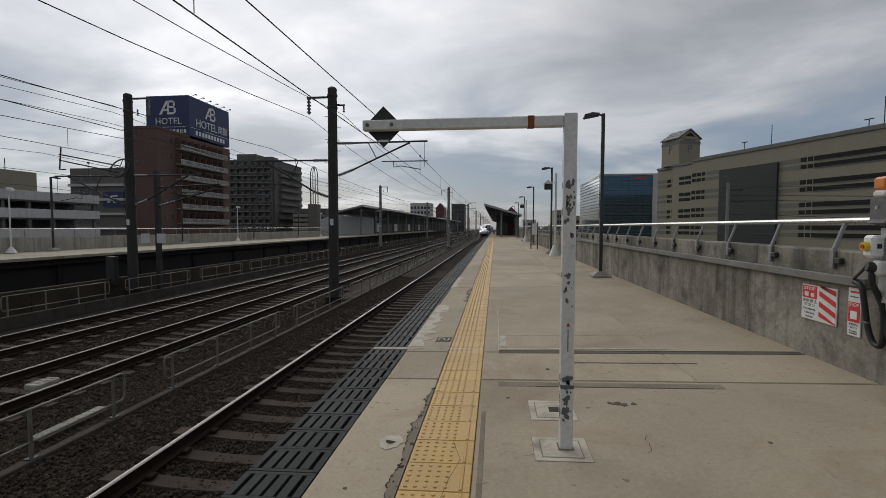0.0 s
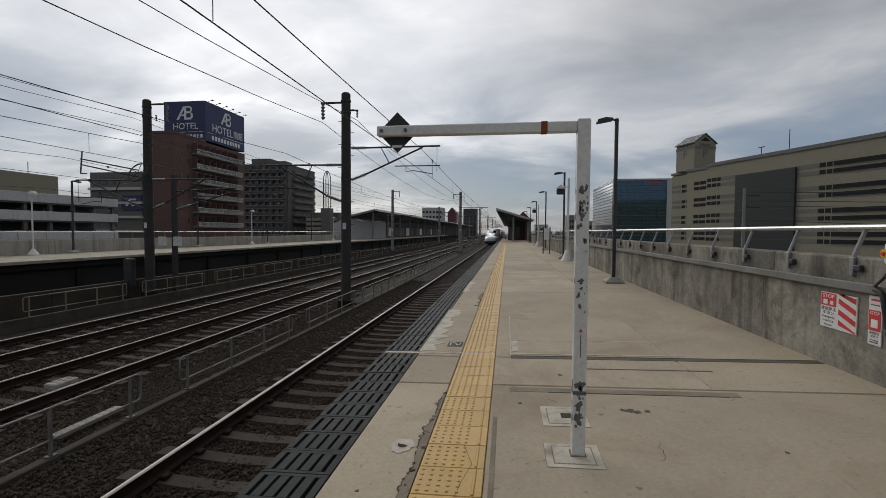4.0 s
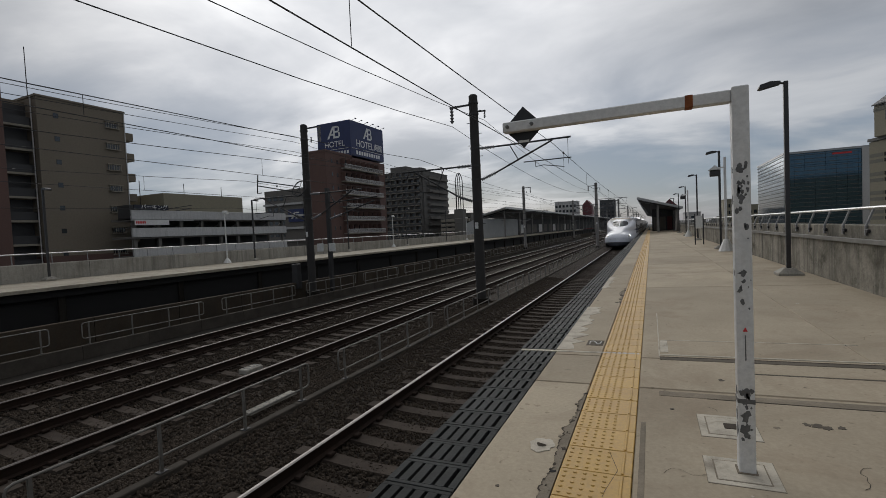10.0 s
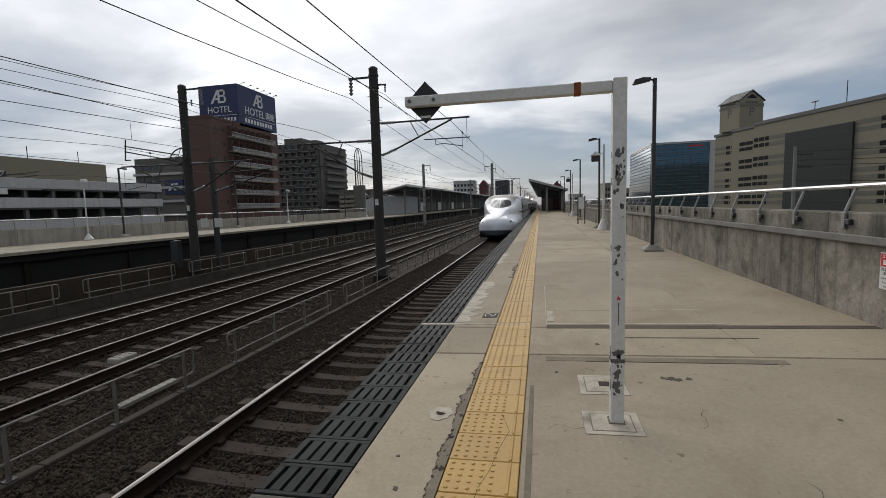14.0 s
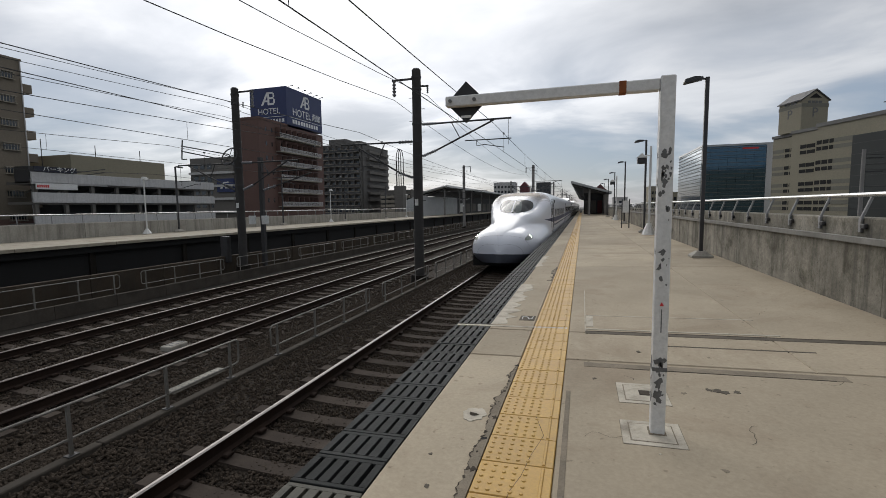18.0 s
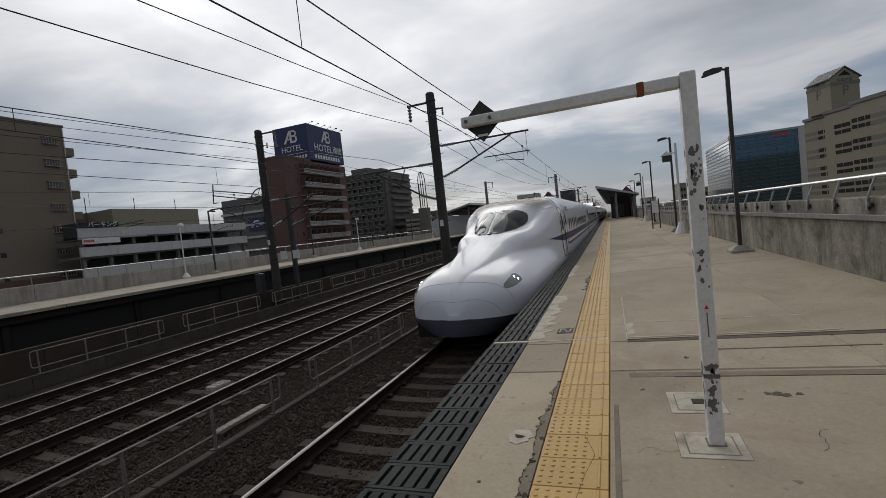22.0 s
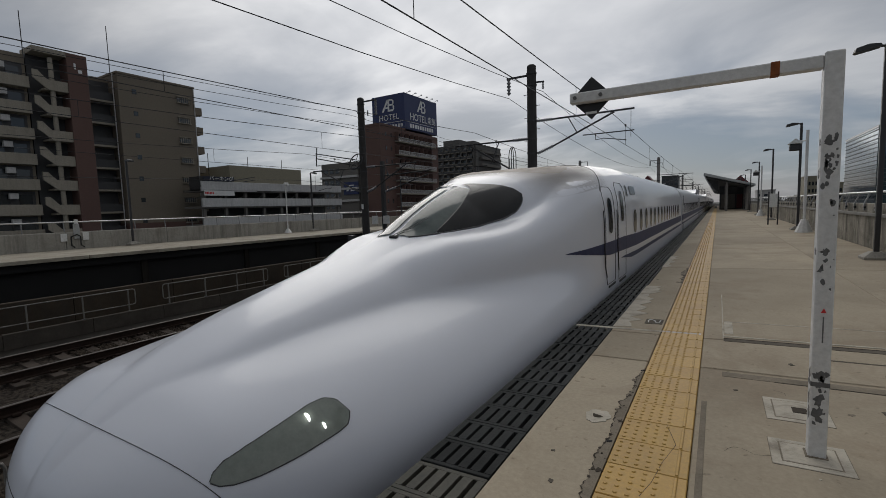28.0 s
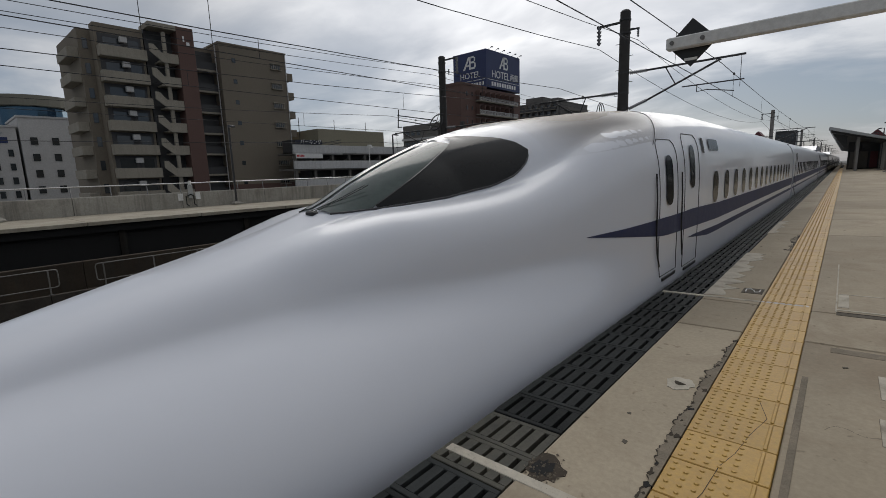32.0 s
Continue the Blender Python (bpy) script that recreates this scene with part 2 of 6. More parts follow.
M = {
    "slab": surface("worn concrete paving", (0.445, 0.38, 0.285), (0.325, 0.278, 0.208), rough=0.8, big=0.7, fine=34, bump=0.35, vary=0.10, depth=0.004, blotch=0.5, blotch_col=(0.20, 0.145, 0.10), blotch_scale=0.8, grain=0.8),
    "patch": surface("grey repair mortar", (0.30, 0.255, 0.195), (0.17, 0.148, 0.115), rough=0.85, big=2.2, fine=40, bump=0.5, blotch=0.6, blotch_scale=3),
    "pale": surface("pale mortar", (0.60, 0.555, 0.47), (0.42, 0.38, 0.31), rough=0.85, big=5, fine=40, bump=0.4, blotch=0.6, blotch_scale=5),
    "wall": surface("weathered wall concrete", (0.35, 0.325, 0.275), (0.17, 0.158, 0.132), rough=0.9, big=1.1, fine=22, bump=0.5, spread=0.14, streak=0.9, blotch=0.95, blotch_col=(0.055, 0.052, 0.036), blotch_scale=1.5, grain=1.6),
    "wall_far": surface("pale wall concrete", (0.42, 0.40, 0.355), (0.30, 0.285, 0.25), rough=0.9, big=0.5, fine=14, bump=0.2, streak=0.55, blotch=0.4, blotch_scale=0.8),
    "far_deck": surface("stained platform concrete", (0.40, 0.365, 0.29), (0.27, 0.235, 0.18), rough=0.9, big=0.9, fine=14, bump=0.2, blotch=0.6, blotch_scale=1.4),
    "tile": surface("yellow tactile tile", (0.50, 0.30, 0.055), (0.41, 0.245, 0.06), rough=0.55, big=3, fine=40, bump=0.12, vary=0.07),
    "grate": surface("dark recycled grating", (0.040, 0.043, 0.043), (0.019, 0.021, 0.021), rough=0.65, big=4, fine=50, bump=0.3, vary=0.3),
    "grate_wood": surface("faded grating", (0.095, 0.088, 0.065), (0.03, 0.03, 0.025), rough=0.7, big=6, fine=50, bump=0.3),
    "seal": surface("dirty joint seal", (0.15, 0.13, 0.105), (0.085, 0.075, 0.06), rough=0.85, big=2.5, fine=40, bump=0.4),
    "crack": surface("dark crack fill", (0.085, 0.07, 0.055), (0.05, 0.042, 0.034), rough=0.9, big=6, fine=40, bump=0.4),
    "kerb": surface("grimy kerb concrete", (0.095, 0.083, 0.07), (0.045, 0.039, 0.033), rough=0.92, big=1.2, fine=20, bump=0.4, streak=0.3),
    # near-black standing in for shade in gaps, holes, openings and undersides
    "gap_shade": surface("near-black gap shade", (0.012, 0.012, 0.012), rough=0.95, bump=0),
    "steel": surface("galvanised steel", (0.30, 0.30, 0.30), (0.20, 0.20, 0.20), rough=0.5, metal=0.4, big=3, fine=40, bump=0.1),
    "fence": surface("weathered fence pipe", (0.24, 0.23, 0.21), (0.13, 0.12, 0.105), rough=0.6, metal=0.2, big=3, fine=40, bump=0.1),
    "stainless": surface("brushed stainless rail", (0.62, 0.62, 0.61), rough=0.28, metal=1.0, big=3, fine=60, bump=0.05),
    "white_post": surface("chipped white paint", (0.68, 0.68, 0.67), (0.58, 0.58, 0.57), rough=0.5, big=3, fine=30, bump=0.12),
    "chip": surface("bare grey metal", (0.17, 0.17, 0.17), (0.07, 0.07, 0.07), rough=0.7, big=20, fine=60, bump=0.3),
    "rust": surface("orange rust", (0.30, 0.09, 0.02), (0.16, 0.05, 0.02), rough=0.9, big=12, fine=60, bump=0.4),
    "black": surface("black paint", (0.018, 0.018, 0.02), rough=0.5, bump=0.05),
    "dark_post": surface("dark brown lamp post", (0.035, 0.034, 0.036), rough=0.45, bump=0.08),
    "rail_side": surface("rusty rail side", (0.035, 0.022, 0.016), (0.02, 0.014, 0.012), rough=0.85, big=4, fine=40, bump=0.3),
    "rail_head": surface("polished rail head", (0.25, 0.235, 0.225), rough=0.42, metal=1.0, big=2, fine=60, bump=0.03),
    "rail_dull": surface("dull brown rail head", (0.16, 0.14, 0.13), (0.10, 0.09, 0.085), rough=0.45, metal=0.8, big=2, fine=60, bump=0.03),
    "sleeper": surface("dusty concrete sleeper", (0.078, 0.063, 0.052), (0.042, 0.034, 0.029), rough=0.92, big=3, fine=30, bump=0.4, vary=0.15),
    "ballast": surface("brown ballast bed", (0.075, 0.061, 0.048), (0.010, 0.008, 0.007), rough=0.95, big=13, fine=34, bump=1.0, depth=0.04, spread=0.13),
    "stone": surface("ballast stone", (0.088, 0.069, 0.053), (0.025, 0.020, 0.016), rough=0.95, big=7, fine=40, bump=0.4),
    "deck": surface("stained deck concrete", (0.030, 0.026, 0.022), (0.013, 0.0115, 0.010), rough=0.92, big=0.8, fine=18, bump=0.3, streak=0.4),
    "brown_wall": surface("brown-stained concrete", (0.075, 0.058, 0.042), (0.035, 0.029, 0.023), rough=0.95, big=0.7, fine=18, bump=0.4, streak=0.5),
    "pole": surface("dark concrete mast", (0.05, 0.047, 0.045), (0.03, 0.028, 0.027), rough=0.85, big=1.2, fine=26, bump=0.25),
    "pole_pale": surface("pale distant concrete", (0.26, 0.25, 0.24), (0.19, 0.18, 0.17), rough=0.85, big=1.2, fine=26, bump=0.2),
    "iron": surface("weathered dark iron", (0.055, 0.055, 0.058), (0.035, 0.034, 0.034), rough=0.6, big=3, fine=40, bump=0.15, metal=0.3),
    "porcelain": surface("grey porcelain", (0.22, 0.22, 0.23), (0.15, 0.15, 0.16), rough=0.3, bump=0.0),
    "wire": surface("copper-black wire", (0.03, 0.03, 0.032), rough=0.6, bump=0),
    "body": surface("white train lacquer", (0.70, 0.725, 0.79), (0.68, 0.705, 0.77), rough=0.36, big=0.35, fine=3, bump=0.0, coat=0.45, grain=0.04),
    "skirt": surface("blue-grey skirt", (0.065, 0.072, 0.092), (0.05, 0.054, 0.068), rough=0.5, bump=0.05),
    "roof_dirt": surface("brown brake dust", (0.24, 0.185, 0.13), (0.36, 0.30, 0.23), rough=0.55, big=1.2, fine=9, bump=0.0),
    "stripe": surface("dark blue stripe", (0.022, 0.032, 0.095), rough=0.55, bump=0, grain=0.1),
    "cab_glass": glass("greenish cab glass", (0.060, 0.085, 0.078), rough=0.05, spec=0.55),
    "side_glass": glass("dark cab side glass", (0.010, 0.011, 0.012), rough=0.05, spec=0.22),
    "train_glass": glass("dark train window", (0.006, 0.007, 0.009), rough=0.08, spec=0.08),
    "seam": surface("panel seam", (0.05, 0.05, 0.055), rough=0.6, bump=0),
    "lens": glass("headlight cover", (0.20, 0.23, 0.20), rough=0.05),
    "beam": glowing("lit headlight", (1.0, 0.99, 0.95), 14.0),
    "paper": surface("white sign plate", (0.78, 0.78, 0.76), rough=0.5, bump=0.02),
    "red": surface("sign red", (0.62, 0.03, 0.035), rough=0.45, bump=0.02),
    "amber": surface("amber beacon", (0.75, 0.22, 0.02), rough=0.3, bump=0.0),
    "yellow": surface("yellow plastic", (0.75, 0.55, 0.03), rough=0.4, bump=0),
    "grey_box": surface("grey cabinet paint", (0.40, 0.41, 0.40), (0.33, 0.34, 0.33), rough=0.5, bump=0.05),
    "tray": surface("weathered grey tray", (0.20, 0.195, 0.18), (0.13, 0.125, 0.112), rough=0.7, big=2, fine=20, bump=0.1, streak=0.3),
    "rubber": surface("black rubber hose", (0.02, 0.02, 0.02), rough=0.6, bump=0.05),
    "brick": surface("red-brown tile facade", (0.135, 0.077, 0.063), (0.108, 0.062, 0.052), rough=0.8, big=0.15, fine=6, bump=0.1),
    "navy_dark": surface("near-black navy panel", (0.008, 0.012, 0.03), rough=0.5, bump=0),
    "deck_white": surface("white deck parapet", (0.56, 0.555, 0.55), (0.46, 0.455, 0.45), rough=0.75, big=0.1, fine=5, bump=0.05, streak=0.25),
    "tower_dark": surface("dark grey tiled tower", (0.135, 0.128, 0.12), (0.105, 0.10, 0.094), rough=0.8, big=0.12, fine=5, bump=0.1),
    "navy": surface("navy sign panel", (0.014, 0.028, 0.11), (0.012, 0.022, 0.09), rough=0.5, bump=0),
    "letter": surface("white lettering", (0.80, 0.80, 0.80), rough=0.5, bump=0),
    "taupe": surface("taupe tile facade", (0.20, 0.17, 0.13), (0.165, 0.14, 0.108), rough=0.85, big=0.12, fine=5, bump=0.1),
    "taupe_pale": surface("pale balcony concrete", (0.34, 0.305, 0.25), (0.27, 0.245, 0.20), rough=0.85, big=0.3, fine=6, bump=0.1, streak=0.2),
    "grey_facade": surface("grey facade", (0.16, 0.15, 0.135), (0.125, 0.118, 0.108), rough=0.85, big=0.12, fine=5, bump=0.1),
    "pale_facade": surface("pale facade", (0.50, 0.49, 0.48), (0.42, 0.415, 0.41), rough=0.8, big=0.1, fine=5, bump=0.05),
    "cream": surface("khaki panel facade", (0.27, 0.245, 0.18), (0.245, 0.222, 0.162), rough=0.8, big=0.1, fine=5, bump=0.05),
    "cream_dark": surface("grey-green band", (0.185, 0.178, 0.145), rough=0.8, big=0.1, fine=5, bump=0.05),
    "coping": surface("grey coping", (0.175, 0.17, 0.16), rough=0.8, big=0.1, fine=5, bump=0.05),
    "screen": surface("dark green screen mesh", (0.030, 0.036, 0.034), (0.024, 0.028, 0.027), rough=0.7, big=0.2, fine=8, bump=0.05),
    # real dark cladding, and also the painted shade of the apartment recesses
    "slate": surface("dark slate cladding and recess shade", (0.05, 0.05, 0.052), (0.04, 0.04, 0.042), rough=0.55, bump=0.05),
    "pane": glass("window pane", (0.025, 0.032, 0.038), rough=0.08),
    "curtain_wall": glass("blue curtain wall glass", (0.05, 0.10, 0.145), rough=0.05, spec=0.9, metal=0.75),
    "frame": surface("aluminium frame", (0.35, 0.36, 0.37), rough=0.4, metal=0.6, bump=0),
    "canopy": surface("grey canopy roof", (0.42, 0.43, 0.43), (0.34, 0.35, 0.35), rough=0.6, bump=0.05),
    "soffit": surface("dark soffit", (0.06, 0.06, 0.06), rough=0.8, bump=0.05),
    "maroon": surface("maroon panel", (0.13, 0.03, 0.035), rough=0.6, bump=0),
    "leaf": surface("dull evergreen leaves", (0.045, 0.06, 0.03), (0.025, 0.036, 0.018), rough=0.8, big=1.5, fine=9, bump=0.3),
    "earth": surface("grey city ground", (0.16, 0.16, 0.155), (0.11, 0.115, 0.11), rough=0.95, big=0.01, fine=0.4, bump=0.1),
}


for dry in ("ballast", "stone", "deck", "sleeper", "kerb", "grate", "crack", "patch", "pale", "seal", "brown_wall", "rail_side", "slab", "wall", "wall_far"):
    M[dry].node_tree.nodes["Principled BSDF"].inputs["Specular IOR Level"].default_value = 0.12


def thin_film(m, low, high, most, scale):
    """Lets what lies beneath show through a patchy film."""
    N, L = m.node_tree.nodes, m.node_tree.links
    tc, n, r = N.new("ShaderNodeTexCoord"), N.new("ShaderNodeTexNoise"), N.new("ShaderNodeMapRange")
    n.inputs["Scale"].default_value, n.inputs["Detail"].default_value = scale, 7
    r.inputs["From Min"].default_value, r.inputs["From Max"].default_value, r.inputs["To Max"].default_value = low, high, most
    L.new(tc.outputs["Object"], n.inputs["Vector"]); L.new(n.outputs["Fac"], r.inputs[0])
    # the film thins out towards the patch's rim
    away = N.new("ShaderNodeVectorMath"); away.operation = "DISTANCE"; away.inputs[1].default_value = (0.5, 0.5, 0.5)
    flat = N.new("ShaderNodeVectorMath"); flat.operation = "MULTIPLY"; flat.inputs[1].default_value = (1, 1, 0)
    put = N.new("ShaderNodeVectorMath"); put.operation = "ADD"; put.inputs[1].default_value = (0, 0, 0.5)
    L.new(tc.outputs["Generated"], flat.inputs[0]); L.new(flat.outputs[0], put.inputs[0]); L.new(put.outputs[0], away.inputs[0])
    rim = N.new("ShaderNodeMapRange"); rim.interpolation_type = "SMOOTHSTEP"
    rim.inputs["From Min"].default_value, rim.inputs["From Max"].default_value = 0.16, 0.60
    rim.inputs["To Min"].default_value, rim.inputs["To Max"].default_value = 1.0, 0.0
    L.new(away.outputs["Value"], rim.inputs[0])
    both = N.new("ShaderNodeMath"); both.operation = "MULTIPLY"
    L.new(r.outputs[0], both.inputs[0]); L.new(rim.outputs[0], both.inputs[1]); L.new(both.outputs[0], N["Principled BSDF"].inputs["Alpha"])


thin_film(M["roof_dirt"], 0.05, 0.50, 1.0, 0.9)


# ---- mesh helpers ----
class Form:
    """Collects vertices and faces for one mesh."""

    def __init__(self):
        self.v, self.f = [], []

    def add(self, verts, faces):
        n = len(self.v)
        self.v += [tuple(q) for q in verts]
        self.f += [tuple(i + n for i in q) for q in faces]
        return self

    def box(self, x0, x1, y0, y1, z0, z1, b=0.0):
        """A box with its edges chamfered by b."""
        if not b:
            return self.add([(x, y, z) for x in (x0, x1) for y in (y0, y1) for z in (z0, z1)],
                            [(0, 1, 3, 2), (4, 6, 7, 5), (0, 4, 5, 1), (2, 3, 7, 6), (0, 2, 6, 4), (1, 5, 7, 3)])
        c, h = ((x0 + x1) / 2, (y0 + y1) / 2, (z0 + z1) / 2), ((x1 - x0) / 2, (y1 - y0) / 2, (z1 - z0) / 2)
        idx, vs = {}, []
        for sx in (-1, 1):
            for sy in (-1, 1):
                for sz in (-1, 1):
                    s = (sx, sy, sz)
                    for k in range(3):
                        idx[s, k] = len(vs)
                        vs.append([c[i] + s[i] * (h[i] - (0 if i == k else b)) for i in range(3)])
        fs = []
        for k in range(3):
            i, j = (k + 1) % 3, (k + 2) % 3
            for d in (-1, 1):
                q = []
                for a, e in ((-1, -1), (1, -1), (1, 1), (-1, 1)):
                    s = [0, 0, 0]; s[k], s[i], s[j] = d, a, e
                    q.append(idx[tuple(s), k])
                fs.append(q if d > 0 else q[::-1])
            for a in (-1, 1):
                for e in (-1, 1):
                    s0, s1 = [0, 0, 0], [0, 0, 0]
                    s0[k], s1[k] = -1, 1
                    s0[i] = s1[i] = a; s0[j] = s1[j] = e
                    q = [idx[tuple(s0), i], idx[tuple(s1), i], idx[tuple(s1), j], idx[tuple(s0), j]]
                    fs.append(q if a * e < 0 else q[::-1])
        for s in [(a, e, g) for a in (-1, 1) for e in (-1, 1) for g in (-1, 1)]:
            q = [idx[s, 0], idx[s, 1], idx[s, 2]]
            fs.append(q if s[0] * s[1] * s[2] > 0 else q[::-1])
        return self.add(vs, fs)

    def tube(self, a, c, r0, r1=None, n=10, caps=True):
        a, c = Vector(a), Vector(c)
        r1 = r0 if r1 is None else r1
        q = (c - a).to_track_quat("Z", "Y")
        vs = []
        for p, r in ((a, r0), (c, r1)):
            vs += [p + q @ Vector((r * math.cos(6.28318 * i / n), r * math.sin(6.28318 * i / n), 0)) for i in range(n)]
        fs = [(i, (i + 1) % n, n + (i + 1) % n, n + i) for i in range(n)]
        if caps:
            fs += [tuple(range(n - 1, -1, -1)), tuple(range(n, 2 * n))]
        return self.add(vs, fs)

    def path(self, pts, r, n=8):
        """A bent tube through the points, its rings shared from piece to piece."""
        P = [Vector(p) for p in pts]
        d = [(b - a).normalized() for a, b in zip(P, P[1:])]
        side = d[0].orthogonal().normalized()
        vs = []
        for i, p in enumerate(P):
            t = (d[max(0, i - 1)] + d[min(len(d) - 1, i)])
            t = t.normalized() if t.length > 1e-4 else d[min(len(d) - 1, i)]
            side = (side - t * side.dot(t)).normalized()
            up = t.cross(side)
            vs += [p + (side * math.cos(6.28318 * k / n) + up * math.sin(6.28318 * k / n)) * r for k in range(n)]
        fs = [(i * n + k, i * n + (k + 1) % n, (i + 1) * n + (k + 1) % n, (i + 1) * n + k) for i in range(len(P) - 1) for k in range(n)]
        fs += [tuple(range(n - 1, -1, -1)), tuple(range((len(P) - 1) * n, len(P) * n))]
        return self.add(vs, fs)

    def prism(self, poly, axis, a, c):
        """A polygon in the plane across the axis, drawn out from a to c along it."""
        def put(p, t):
            q = list(p); q.insert("xyz".index(axis), t); return tuple(q)
        n = len(poly)
        vs = [put(p, a) for p in poly] + [put(p, c) for p in poly]
        fs = [tuple(range(n))[::-1], tuple(range(n, 2 * n))] + [(i, (i + 1) % n, n + (i + 1) % n, n + i) for i in range(n)]
        return self.add(vs, fs)

    def mesh(self, name, smooth=False):
        me = bpy.data.meshes.new(name)
        me.from_pydata(self.v, [], self.f)
        bm = bmesh.new(); bm.from_mesh(me)
        bmesh.ops.recalc_face_normals(bm, faces=bm.faces)
        bm.to_mesh(me); bm.free()
        if smooth:
            me.shade_smooth()
            me.set_sharp_from_angle(angle=radians(40))
        return me


def part(name, form, material, parent=None, label="", smooth=False, at=None):
    """One mesh object, under a thing or under a part."""
    me = form if isinstance(form, bpy.types.Mesh) else form.mesh(name, smooth)
    if not me.materials:
        me.materials.append(M[material] if isinstance(material, str) else material)
    ob = new(name, me)
    if parent is not None:
        ob.parent = parent
    if at is not None:
        ob.matrix_basis = at
    if label:
        ob["label"] = label
    return ob


def thing(name, m, label, category, group="", kind=""):
    ob = new(name)
    ob.matrix_basis = m
    ob.empty_display_size = 0.1
    return tagged(ob, label, category, group, kind)


def solid(name, form, material, label, category, kind="", smooth=False, at=None, group=""):
    return tagged(part(name, form, material, smooth=smooth, at=at), label, category, group, kind)


def letters(text, size, material, parent, m, name="lettering", depth=0.004):
    """Raised letters in the built-in font, lying in the local xy plane of m, centred."""
    cu = bpy.data.curves.new("t", "FONT")
    cu.body, cu.size, cu.extrude, cu.align_x, cu.align_y = text, size, depth, "CENTER", "CENTER"
    cu.resolution_u = 3
    tmp = bpy.data.objects.new("t", cu)
    me = bpy.data.meshes.new_from_object(tmp)
    bpy.data.objects.remove(tmp)
    me.materials.clear(); me.materials.append(M[material])
    ob = new(name, me)
    ob.parent = parent
    ob.matrix_basis = m
    return ob


SLOPE = 0.028


def on_platform(x):
    """Height of the platform's paving, which falls to the track."""
    return SLOPE * x


# ---- ground and viaduct ----
GROUND = -9.0
EDGE, TRACK, HEAD = -1.36, -3.12, -1.25          # platform edge, near track's centre line, rail top
MID = -11.05                                     # the line's middle: everything is mirrored about it
TRACKS = (TRACK, -8.75, -12.35, 2 * MID - TRACK)   # the two through lines lie lower
DROP = (0.0, .25, .27, 0.0)
solid("ground", Form().box(-3000, 3000, -3000, 3000, GROUND - 2, GROUND), "earth", "grey built-up ground far below the viaduct", "ground", "structure")
solid("shoulder_ballast", Form().prism([(-6.95, -1.95), (-6.95, -1.72), (-5.49, -1.45), (-5.49, -1.95)], "y", -50, 500), "ballast", "sloping ballast shoulder beside the walkway kerb", "ballast", "structure")
solid("viaduct_deck", Form().box(2 * MID - 3.9, 3.85, -60, 520, -2.9, -1.93), "deck", "dark stained concrete viaduct deck", "viaduct", "structure")


def ballast_beds():
    for i, c in enumerate(TRACKS):
        d = DROP[i]
        wide = 1.66 if i == 0 else 1.9
        pts = [(c - wide, -1.95), (c - wide, -1.56 - d), (c - 1.35, -1.49 - d), (c + 1.35, -1.49 - d), (c + wide, -1.56 - d), (c + wide, -1.95)]
        if i == 0:
            pts[0], pts[1] = (c - 2.24, -1.95), (c - 2.24, -1.42)
            pts.insert(2, (c - 1.75, -1.44))
        solid("ballast_bed", Form().prism(pts, "y", -50, 500), "ballast", "brown crushed stone ballast bed under the track", "ballast", "structure")


ballast_beds()


def rail_profile(c, part_of, HEAD):
    if part_of == "head":
        return [(c - .033, HEAD - .012), (c - .016, HEAD), (c + .016, HEAD), (c + .033, HEAD - .012)]
    return [(c - .07, HEAD - .174), (c - .07, HEAD - .16), (c - .012, HEAD - .14), (c - .009, HEAD - .05), (c - .035, HEAD - .036), (c - .036, HEAD - .0125),
            (c + .036, HEAD - .0125), (c + .035, HEAD - .036), (c + .009, HEAD - .05), (c + .012, HEAD - .14), (c + .07, HEAD - .16), (c + .07, HEAD - .174)]


